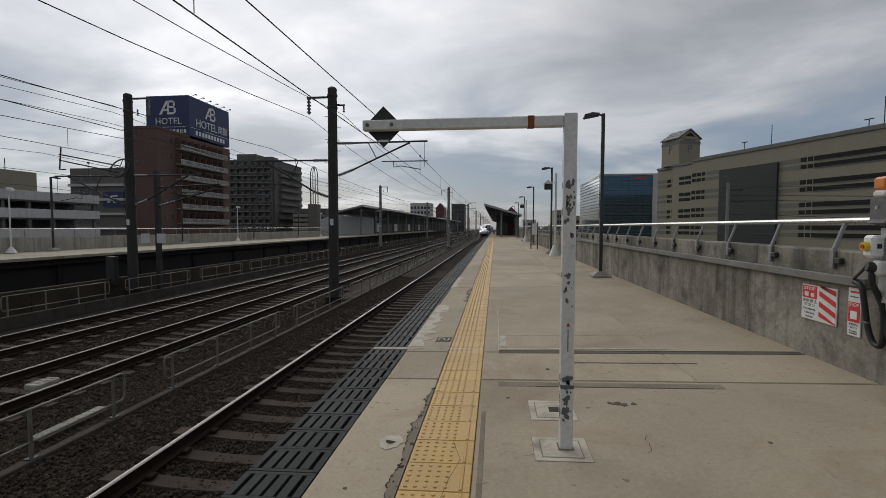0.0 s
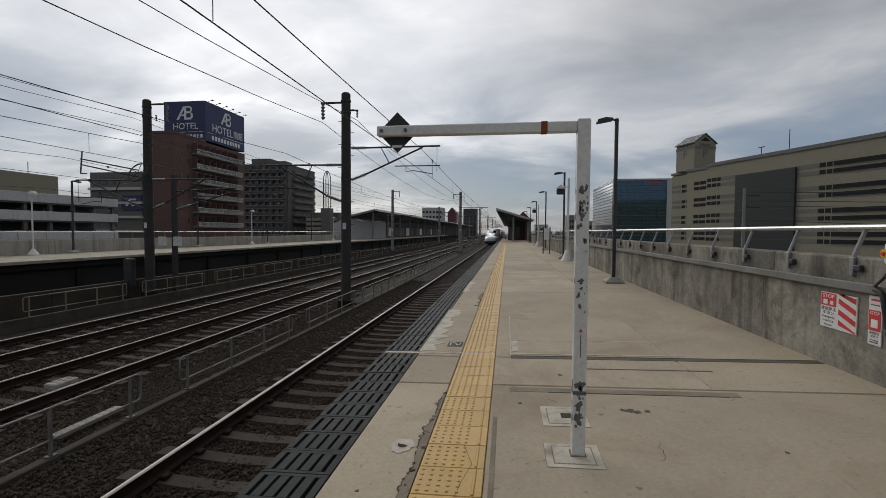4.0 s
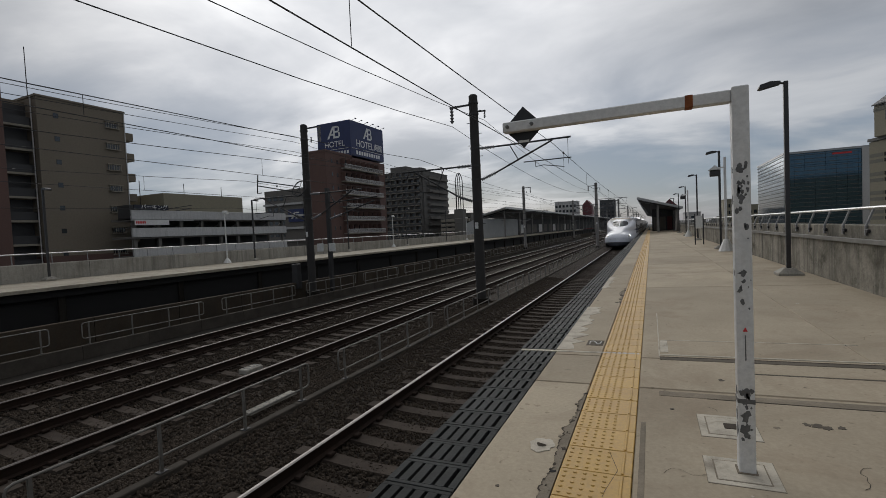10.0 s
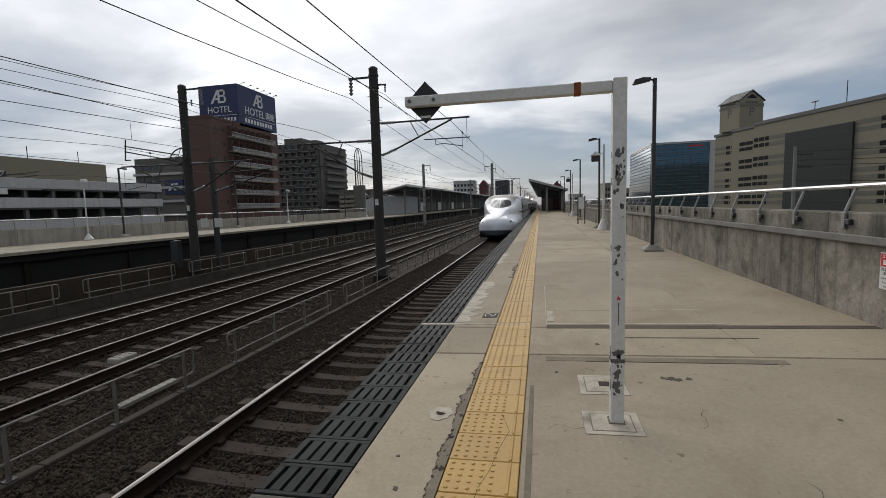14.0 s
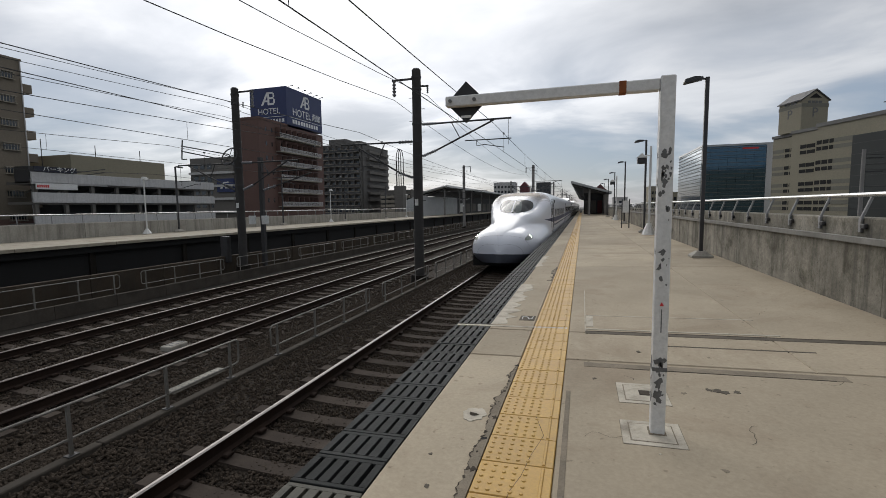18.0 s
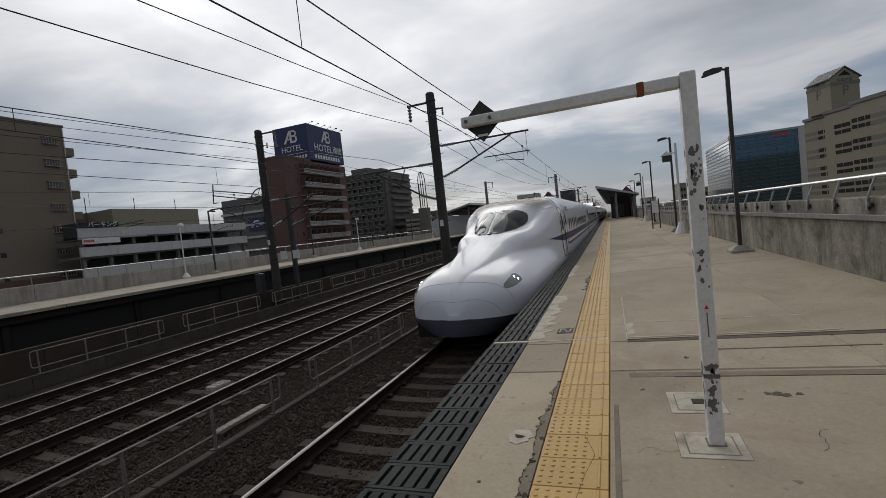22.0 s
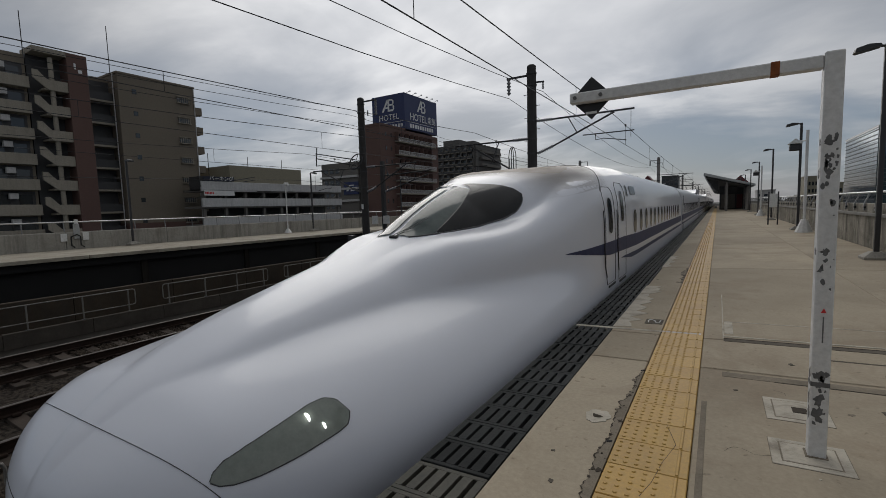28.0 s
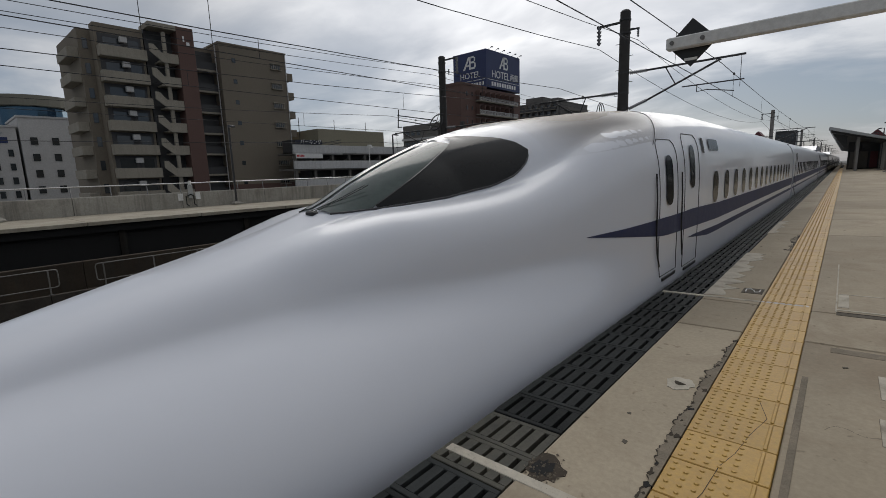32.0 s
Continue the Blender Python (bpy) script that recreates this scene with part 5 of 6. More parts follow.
WIDE = smooth_table([(0, .12), (.06, .3), (.12, .52), (.2, .72), (.33, .93), (.67, 1.19), (1, 1.32), (1.45, 1.43), (2, 1.51), (3, 1.585), (4.5, 1.64), (6, 1.68), (10, 1.68)])
CAB = smooth_table([(0, .05), (.2, .3), (1, .62), (2, .74), (2.7, .79), (3.3, .80), (4, .93), (4.4, 1.02), (5, 1.10), (5.5, 1.12), (6, 1.22), (6.5, 1.42), (7, 1.60), (7.6, 1.67), (10, 1.68)])
# the tier below the cab windows: its height and half width
TIER = smooth_table([(0, .8), (.6, 1.57), (1, 1.735), (2, 1.985), (2.7, 2.135), (3.3, 2.275), (3.73, 2.36), (4.4, 2.42), (5.0, 2.50), (5.4, 2.60), (5.8, 2.74), (6.2, 2.95), (6.6, 3.11), (7, 3.2), (8.5, 3.36), (10, 3.42)])
TIER_WIDE = smooth_table([(0, .05), (.5, .30), (1, .50), (2, .66), (2.7, .78), (3.3, .92), (3.73, 1.04), (4.4, 1.18), (5.0, 1.27), (5.4, 1.34), (5.8, 1.43), (6.2, 1.53), (6.6, 1.60), (7, 1.65), (8, 1.675), (10, 1.68)])
ZB = .24


def waist(s):
    """Height at which the body is widest."""
    return .75 + .10 * min(1, s / 6)


def skirt_top(s):
    return .72 - .22 * min(1, max(0, s) / 4.5)


def skirt_low(s):
    return ZB + .12 * max(0, 1 - s / 1.5)


def blend(a, b, k):
    """The larger of two widths, with a soft hollow where they meet."""
    m = max(a, b)
    if k < 1e-4:
        return m
    h = max(0, k - abs(a - b)) / k
    return m + h * h * k * .25 * min(1, m / .25)


def half_width(s, z):
    w1, h1, w2, top = WIDE(s), SHOULDER(s), CAB(s), CROWN(s)
    ZC = waist(s)
    if z <= ZC:
        return w1 * (1 - (.16 + .34 * max(0, 1 - s / 2.5)) * ((ZC - z) / (ZC - ZB)) ** 2)
    u = min(1.0, (z - ZC) / max(.01, h1 - ZC))
    d = 2.3 + min(1.3, 2.85 * math.exp(-s / .57))
    a = w1 * (1 - u ** d) ** (1 / d)
    back = min(1, max(0, (s - 2.6) / 1.1))
    e = 2.2 + 1.0 * (1 - back) * min(1, s) + 3.3 * min(1, max(0, s - 4.6) / 2.4) ** 1.3
    u = min(1.0, (z - ZC) / max(.01, top - ZC))
    b = w2 * (1 - u ** e) ** (1 / e)
    u = min(1.0, (z - ZC) / max(.01, TIER(s) - ZC))
    p = 4.0 + 3.0 * back * back * (3 - 2 * back)
    c = TIER_WIDE(s) * (1 - u ** p) ** (1 / p)
    k = min(1, s / 1.5) * max(0, min(1, (8.4 - s) / 2))
    return blend(blend(a, c, (.24 - .04 * back) * k), b, (.20 - .13 * back) * k)


def skin(s0, s1, ns, n, z_from, z_to, closed_top=True):
    """Both sides of the body between two stations, from height z_from to z_to (functions of the station)."""
    f = Form()
    rows = []
    for i in range(ns + 1):
        t = i / ns
        s = s0 + (s1 - s0) * (t ** 1.7 if s0 == 0 else t)
        za, zb = z_from(s), z_to(s)
        fine = []
        for j in range(201):
            z = za + (zb - za) * (1 - (1 - j / 200) ** 2)
            fine.append((half_width(s, z), z))
        run = np.concatenate([[0], np.cumsum([math.hypot(p[0] - q[0], p[1] - q[1]) for p, q in zip(fine, fine[1:])])])
        at = np.linspace(0, run[-1], n + 1)
        half = list(zip(np.interp(at, run, [p[0] for p in fine]).tolist(), np.interp(at, run, [p[1] for p in fine]).tolist()))
        row = [(-x, s, z) for x, z in half] + [(x, s, z) for x, z in half[::-1][(1 if closed_top else 0):]]
        rows.append(row)
    w = len(rows[0])
    f.v = [p for r in rows for p in r]
    for i in range(ns):
        for j in range(w - 1):
            if not closed_top and j == n:
                continue
            a = i * w + j
            f.f.append((a, a + 1, a + w + 1, a + w))
    return f, w


def side_patch(s_list, lo, hi, n, off, sides=(1,)):
    """A panel that lies on the body side, a little proud of it."""
    f = Form()
    for sd in sides:
        o = len(f.v)
        for s in s_list:
            a, b = lo(s), hi(s)
            for j in range(n + 1):
                z = a + (b - a) * j / n
                x = half_width(s, z)
                e = .01
                dx, dz = half_width(s, z + e) - half_width(s, z - e), 2 * e
                nn = Vector((dz, dx)).normalized()
                ds = (half_width(s + .02, z) - half_width(s - .02, z)) / .04
                f.v.append((sd * (x + off * abs(nn.x)), s - off * ds * .5, z - off * nn.y * (1 if dx else 0)))
        for i in range(len(s_list) - 1):
            for j in range(n):
                a = o + i * (n + 1) + j
                f.f.append((a, a + 1, a + n + 2, a + n + 1))
    return f


def frange(a, b, n):
    return [a + (b - a) * i / n for i in range(n + 1)]


def oval(s0, s1, z0, z1, r, sd, off=.009, n=12):
    """A round-cornered window that follows the body side."""
    st = [s0 + (s1 - s0) * (1 - math.cos(math.pi * i / n)) / 2 for i in range(n + 1)]
    def inset(s):
        d = min(s - s0, s1 - s)
        return r - math.sqrt(max(0, r * r - (r - d) ** 2)) if d < r else 0.0
    return side_patch(st, lambda s: z0 + min(inset(s), (z1 - z0) / 2 - .001), lambda s: z1 - min(inset(s), (z1 - z0) / 2 - .001), 10, off, (sd,))


CAR_END = 24.6


def build_train():
    tr = thing("bullet_train", pose(TRACK, 136, HEAD), "long white bullet train with a duck-bill nose and blue stripes", "train")
    body_f, w = skin(0, 10, 110, 72, skirt_top, CROWN)
    # straight part of the leading car
    o = len(body_f.v) - w
    prof = body_f.v[o:]
    n0 = len(body_f.v)
    body_f.v += [(x, CAR_END, z) for x, _, z in prof]
    body_f.f += [(o + j, o + j + 1, n0 + j + 1, n0 + j) for j in range(w - 1)]
    # rounded tip
    tip = len(body_f.v)
    body_f.v.append((0, -.035, .82))
    body_f.f += [(j + 1, j, tip) for j in range(w - 1)] + [(0, w - 1, tip)]
    me = body_f.mesh("body")
    me.shade_smooth()
    body = part("body", me, "body", tr, "glossy white leading car body")
    sk, w2 = skin(0, CAR_END, 90, 6, skirt_low, lambda s: skirt_top(s) + .006, closed_top=False)
    sk.f.append(tuple(range(w2)))
    part("skirt", sk, "skirt", tr, "dark blue-grey skirt under the nose", smooth=True)
    # near-black block: the shade below the car is its colour
    part("underframe", Form().box(-1.3, 1.3, 1.0, CAR_END - .2, .12, .6), "gap_shade", tr)
    # wheels
    for s in (4.2, 6.7, 18.9, 21.4):
        for x in (-.75, .75):
            part("wheel", Form().tube((x - .06, s, .43), (x + .06, s, .43), .43, n=24), "rail_side", tr, smooth=True)
    # cab glazing
    lo = lambda s: lerp_table([(3.45, 2.352), (3.8, 2.375), (4.4, 2.43), (4.9, 2.51), (5.2, 2.60), (5.38, 2.70), (5.47, 2.78), (5.52, 2.84)], s)
    hi = lambda s: min(CROWN(s) - .0005, lerp_table([(4.85, 3.0), (5.1, 3.0), (5.33, 2.97), (5.46, 2.92), (5.52, 2.84)], s) if s > 4.85 else 9)
    split = lambda s: 2.39 + (s - 3.78) / 2.1
    front = side_patch(frange(3.47, 4.88, 34), lambda s: max(lo(s), split(s)) if s > 3.78 else lo(s), lambda s: CROWN(s) - .0005, 22, .010, (1, -1))
    part("windshield", front, "cab_glass", body, "large curved greenish windshield", smooth=True)
    side = side_patch(frange(3.79, 5.52, 50), lo, lambda s: max(lo(s) + .002, min(hi(s), split(s))), 18, .011, (1, -1))
    part("cab_side_window", side, "side_glass", body, "black wraparound cab side window", smooth=True)
    for sd in (1, -1):
        pts = [(sd * (half_width(s, lo(s)) + .008), s, lo(s)) for s in frange(3.47, 5.48, 26)]
        part("window_gasket", Form().path(pts, .010, n=6), "seam", body)
    part("badge", Form().path([(.05 * math.cos(6.2832 * q / 16), 4.93 + .045 * math.sin(6.2832 * q / 16), CROWN(4.93 + .045 * math.sin(6.2832 * q / 16)) + .002) for q in range(17)], .008, n=6), "stainless", body, "small round emblem above the windshield")
    div = [(s, split(s)) for s in frange(3.8, 4.86, 12)]
    for sd in (1, -1):
        part("window_divider", Form().path([(sd * (half_width(s, z) + .008), s, z) for s, z in div], .012, n=6), "side_glass", body)
    wp = Form()
    for dx in (0, .09):
        wp.path([(.03 + dx * .5 + .05 * q, 3.42 + .1 * q, CROWN(3.42 + .1 * q) + .016) for q in range(5)], .0035, n=5)
    part("wiper", wp, "black", body, "black windshield wiper")
    part("wiper_base", Form().box(.0, .11, 3.38, 3.44, CROWN(3.40) - .02, CROWN(3.40) + .025, .012), "black", body)
    # headlights
    for sd in (1, -1):
        low = lambda s: lerp_table([(.53, 1.292), (.55, 1.272), (.61, 1.262), (.72, 1.264), (.95, 1.285), (1.22, 1.318), (1.30, 1.338), (1.345, 1.388)], s)
        high = lambda s: lerp_table([(.53, 1.297), (.55, 1.328), (.61, 1.368), (.72, 1.402), (.88, 1.436), (1.14, 1.482), (1.25, 1.488), (1.315, 1.465), (1.345, 1.393)], s)
        h = part("headlight", side_patch(frange(.53, 1.345, 46), low, high, 8, .006, (sd,)), "lens", body, "slanted greenish headlight window", smooth=True)
        edge = [(s, low(s)) for s in frange(.53, 1.345, 30)] + [(s, high(s)) for s in frange(1.345, .53, 30)]
        part("headlight_rim", Form().path([(sd * (half_width(s, z) + .004), s, z) for s, z in edge], .005, n=5), "seam", h)
        for s, zz, r in ((1.10, 1.43, .030), (1.16, 1.37, .024)):
            x = half_width(s, zz)
            disc = [(sd * (x - .004) + r * math.cos(6.2832 * q / 16), s - .006 - .3 * r, zz + r * math.sin(6.2832 * q / 16)) for q in range(16)]
            part("lamp", Form().add(disc, [tuple(range(16))]), "beam", h, "round lit headlamp")
    # seams of the coupler cover
    for s_c, k, r, low_end in ((.375, .28, .0022, 1.0), (.06, .32, .0022, .74)):
        line = []
        for q in range(-24, 25):
            t = q / 24
            s = s_c + k * abs(t) ** 3
            top = CROWN(s)
            z = top - .0002 - (top - low_end) * abs(t) ** 3
            line.append(((half_width(s, z) + .002) * (1 if t >= 0 else -1) if q else 0, s, z + .002))
        part("cover_seam", Form().path(line, r, n=5), "seam", body, "fine seam of the coupler cover")
    # stripes
    S = frange(5.62, 10.2, 40) + [CAR_END]
    part("stripe", side_patch(S, lambda s: lerp_table([(5.62, 1.962), (7.2, 1.80), (11.5, 1.70)], s), lambda s: lerp_table([(5.62, 1.966), (7, 2.02), (8.5, 2.03), (11.5, 1.97)], s), 6, .007, (1, -1)), "stripe", body, "dark blue waist stripe with a pointed end")
    S = frange(8.3, 10.2, 16) + [CAR_END]
    part("thin_stripe", side_patch(S, lambda s: lerp_table([(8.3, 1.64), (9.5, 1.53), (11.5, 1.50)], s), lambda s: lerp_table([(8.3, 1.645), (8.6, 1.65), (11.5, 1.585)], s), 2, .006, (1, -1)), "stripe", body)
    # cab door, passenger door, their seams
    for s0, s1, z0, z1, wz0, wz1, nm in ((7.05, 7.72, 1.32, 2.95, 2.16, 2.76, "crew_door"), (8.05, 8.82, 1.27, 3.05, 2.32, 2.9, "passenger_door")):
        for sd in (1, -1):
            rim = []
            outline = [(s0, z0 + (z1 - .15 - z0) * q / 14) for q in range(15)] + [(s0 + .04, z1 - .05), (s0 + .12, z1)] + [(s1 - .12, z1), (s1 - .04, z1 - .05)] + [(s1, z1 - .15 - (z1 - .15 - z0) * q / 14) for q in range(15)] + [(s0, z0)]
            for s, z in outline:
                rim.append((sd * (half_width(s, z) + .003), s, z))
            dd = part(nm, Form().path(rim, .0055, n=5), "seam", body)
            c = (s0 + s1) / 2
            part("door_window", oval(c - .12, c + .12, wz0, wz1, .11, sd, .012), "train_glass", dd)
            part("door_sill", Form().box(*(sorted((sd * (half_width(c, z0) - .02), sd * (half_width(c, z0) + .015)))), s0 + .08, s1 - .03, z0 - .07, z0 - .03, .004), "black", dd)
    for sd in (1, -1):
        for s in (6.92, 7.86):
            pts = [(sd * (half_width(s, z) + .02), s + (0 if z > 1.9 else (1.9 - z) ** 1.5 * .35), z) for z in (2.55, 2.3, 2.05, 1.9, 1.75, 1.6, 1.45)]
            part("grab_rail", Form().path(pts, .010, n=6), "black", body, "black grab rail beside the door")
    # roof fairing edge and brake dust
    pts = []
    for q in range(-14, 15):
        t = q / 14
        s = 7.85 - .85 * t * t
        top = CROWN(s)
        z = top - .46 * abs(t) ** 2
        pts.append(((half_width(s, z) + .004) * (1 if t > 0 else -1) if q else 0, s, z + .006))
    part("roof_seam", Form().path(pts, .004, n=6), "seam", body, "dark edge of the roof fairing")
    # passenger windows
    for k in range(15):
        s = 9.95 + .925 * k
        if s > CAR_END - 1.6:
            break
        for sd in (1, -1):
            part("window", oval(s - .19, s + .19, 2.02, 2.52, .15, sd), "train_glass", body)
    for sd in (1, -1):
        part("display", oval(9.5, 10.15, 2.84, 3.02, .03, sd, .012), "train_glass", body, "dark destination display")
        part("number_bar", oval(9.05, 9.17, 2.8, 3.02, .02, sd, .011), "seam", body)
    dust = Form()
    rnd = random.Random(8)
    for i, s in enumerate(frange(5.7, 8.3, 22)):
        top = CROWN(s)
        d = .42
        for q in range(-8, 9):
            z = top - .0003 - d * (q / 8) ** 2
            dust.v.append(((1 if q > 0 else -1) * (half_width(s, z) if q else 0), s, z + .006))
    for i in range(22):
        for j in range(16):
            dust.f.append((i * 17 + j, i * 17 + j + 1, i * 17 + j + 18, i * 17 + j + 17))
    part("brake_dust", dust, "roof_dirt", body, "brown dust on the roof behind the cab", smooth=True)
    # the cars behind
    for c in range(1, 9):
        a, b = CAR_END + .5 + 25 * (c - 1), CAR_END + 25 * c - .0
        f = Form()
        f.v = [(x, a, z) for x, _, z in prof] + [(x, b, z) for x, _, z in prof]
        k = len(prof)
        f.f = [(j, j + 1, k + j + 1, k + j) for j in range(k - 1)] + [tuple(range(k)), tuple(range(k, 2 * k))]
        me = f.mesh("car_body"); me.shade_smooth(); me.set_sharp_from_angle(angle=radians(40))
        car = part("car_body", me, "body", tr, "white following car with a window row")
        part("car_skirt", Form().box(-1.6, 1.6, a + .1, b - .1, .17, .56), "skirt", car)
        part("gangway", Form().box(-1.45, 1.45, a - .52, a + .02, .3, 3.3), "seam", car)
        part("stripe", Form().box(-1.686, 1.686, a + .02, b - .02, 1.70, 1.985), "stripe", car)
        part("thin_stripe", Form().box(-1.686, 1.686, a + .02, b - .02, 1.50, 1.575), "stripe", car)
        for s in (a + .7, b - 1.5):
            for sd in (1, -1):
                dd = part("passenger_door", Form().path([(sd * 1.686, s, .9), (sd * 1.686, s, 2.95), (sd * 1.67, s + .8, 2.95), (sd * 1.686, s + .8, .9)], .008, n=4), "seam", car)
        if c <= 3:
            for k in range(19):
                s = a + 2.4 + 1.04 * k
                for sd in (1, -1):
                    part("window", Form().box(*sorted((sd * 1.66, sd * 1.688)), s - .18, s + .18, 2.02, 2.56, .01), "train_glass", car)
        else:
            f = Form()
            for k in range(19):
                s = a + 2.4 + 1.04 * k
                f.box(1.66, 1.688, s - .18, s + .18, 2.02, 2.56)
            tagged(part("window_row", f, "train_glass", car), kind="stuff")
        if c in (2, 4):
            part("pantograph_cover", Form().prism([(a + 4, 3.5), (a + 6, 3.9), (a + 12, 3.9), (a + 14, 3.5)], "x", -1.2, 1.2), "body", car)
            part("pantograph", Form().path([(0, a + 9, 3.6), (0, a + 10.2, 4.1), (0, a + 9.2, 4.45)], .04, n=6).box(-.8, .8, a + 9.1, a + 9.3, 4.42, 4.5), "iron", car)
    return tr


TRAIN = build_train()


# ---- buildings ----
def window_grid(parent, face, rows, cols, u0, du, z0, dz, w, h, mat="pane", frame=None):
    """Windows on a wall; face maps (along, out, z) to a place."""
    for r in range(rows):
        for c in range(cols):
            f = Form()
            u, z = u0 + du * c, z0 + dz * r
            f.add([face(a, o, q) for a in (u, u + w) for o in (-.02, .06) for q in (z, z + h)], [(0, 1, 3, 2), (4, 6, 7, 5), (0, 4, 5, 1), (2, 3, 7, 6), (0, 2, 6, 4), (1, 5, 7, 3)])
            wn = part("window", f, mat, parent)
            if frame:
                f = Form()
                for a0, a1, q0, q1 in ((u - .08, u + w + .08, z - .1, z), (u - .08, u + w + .08, z + h, z + h + .08), (u + w * .48, u + w * .52, z, z + h)):
                    f.add([face(a, o, q) for a in (a0, a1) for o in (-.02, .12) for q in (q0, q1)], [(0, 1, 3, 2), (4, 6, 7, 5), (0, 4, 5, 1), (2, 3, 7, 6), (0, 2, 6, 4), (1, 5, 7, 3)])
                part("window_frame", f, frame, wn)


def hotel():
    X, Y0, Y1, top = -66.8, 84.0, 109.3, 20.9
    h = thing("hotel_building", Matrix(), "red-brown tiled hotel with balconies and a navy roof sign", "building")
    part("wall", Form().box(X - 5.5, X, Y0, 94, GROUND, top, .05).box(X - 10.4, X, 94.0, Y1, GROUND, top, .05), "brick", h)
    part("rear_wing", Form().box(X - 22, X - 10.4, 96, Y1, GROUND, top - 7), "grey_facade", h)
    part("parapet", Form().box(X - 5.6, X + .1, Y0 - .1, 94, top, top + .5), "brick", h)
    for k in range(6):
        z = 2.2 + 3.12 * k
        b = part("balcony", Form().box(X, X + 1.3, 89.5, 106.3, z - .25, z, .02), "taupe_pale", h, "long balcony with a metal balustrade")
        rail = Form().box(X + 1.2, X + 1.26, 89.5, 106.3, z + .85, z + .95).box(X + 1.2, X + 1.26, 89.5, 106.3, z + .05, z + .15)
        for j in range(57):
            rail.box(X + 1.21, X + 1.25, 89.5 + .3 * j, 89.62 + .3 * j, z + .15, z + .85)
        tagged(part("balustrade", rail, "pale_facade", b), kind="stuff")
        part("recess", Form().box(X - .02, X + .03, 89.9, 105.9, z, z + 2.4), "brick", b)
        for j in range(8):
            part("partition", Form().box(X + .03, X + 1.2, 89.6 + 2.1 * j, 89.75 + 2.1 * j, z, z + 2.2), "brick", b)
            part("window", Form().box(X + .02, X + .1, 90.2 + 2.1 * j, 91.6 + 2.1 * j, z + .1, z + 2.0), "pane", b)
        window_grid(h, lambda u, o, q: (X + o, u, q), 1, 2, 86.0, 2.0, z + .8, 3, .35, .9)
        # stair landings on the other flank
        part("landing", Form().box(X - 6.6, X - 5.5, Y0 + 1, Y0 + 4, z, z + 1.1, .02), "pale_facade", h)
    s = thing("roof_sign", pose(X, 94, top + .5), "large navy box sign with white lettering on the hotel roof", "sign")
    part("box", Form().box(-10.2, 0, 0, 15.2, 0, 8.8, .05), "navy", s)
    ry = Matrix.Rotation(radians(90), 4, "Z") @ Matrix.Rotation(radians(90), 4, "X")
    rx = Matrix.Rotation(radians(90), 4, "X")
    letters("HOTEL", 2.5, "letter", s, Matrix.Translation((.02, 6.2, 3.3)) @ ry, "lettering", .03)
    letters("南館", 2.0, "letter", s, Matrix.Translation((.02, 12.4, 3.3)) @ ry, "lettering", .03)
    letters("HOTEL", 2.0, "letter", s, Matrix.Translation((-4.9, -.02, 3.2)) @ rx, "lettering", .03)
    # the mark above: plain strokes
    for base, m in ((Matrix.Translation((.03, 7.6, 6.4)) @ ry, "a"), (Matrix.Translation((-4.9, -.03, 6.2)) @ rx, "b")):
        f = Form()
        f.prism([(-2.1, -1.5), (-1.5, -1.5), (.15, 1.5), (-.4, 1.5)], "z", 0, .05)
        f.prism([(-.2, -1.5), (.3, -1.5), (.3, 1.5), (-.2, 1.5)], "z", 0, .05)
        f.prism([(-1.2, -.7), (-.2, -.7), (-.2, -.35), (-1.0, -.35)], "z", 0, .05)
        for z0, z1, x1 in ((-1.5, -1.05, 1.5), (-.1, .3, 1.4), (1.1, 1.5, 1.3)):
            f.prism([(.3, z0), (x1, z0), (x1, z1), (.3, z1)], "z", 0, .05)
        f.prism([(1.4, -1.3), (1.85, -1.1), (1.85, -.2), (1.4, .05)], "z", 0, .05)
        f.prism([(1.3, .15), (1.7, .35), (1.7, 1.1), (1.3, 1.35)], "z", 0, .05)
        part("emblem", f, "letter", s, at=base)
    part("rule", Form().box(0, .04, .6, 14.6, 1.9, 2.0).box(-9.8, -.4, -.04, 0, 1.9, 2.0), "letter", s)
    for k in range(10):
        part("number_bar", Form().box(0, .04, 2.2 + 1.12 * k, 2.95 + 1.12 * k, .55, 1.5), "letter", s)
        part("number_bar", Form().box(-8.9 + .85 * k, -8.35 + .85 * k, -.04, 0, .6, 1.4), "letter", s)
    for k in range(6):
        part("spot_lamp", Form().tube((0, 1 + 2.6 * k, 8.8), (1.0, 1 + 2.6 * k, 9.1), .05, n=5).box(.9, 1.2, .9 + 2.6 * k, 1.3 + 2.6 * k, 9.0, 9.2), "iron", s)


hotel()


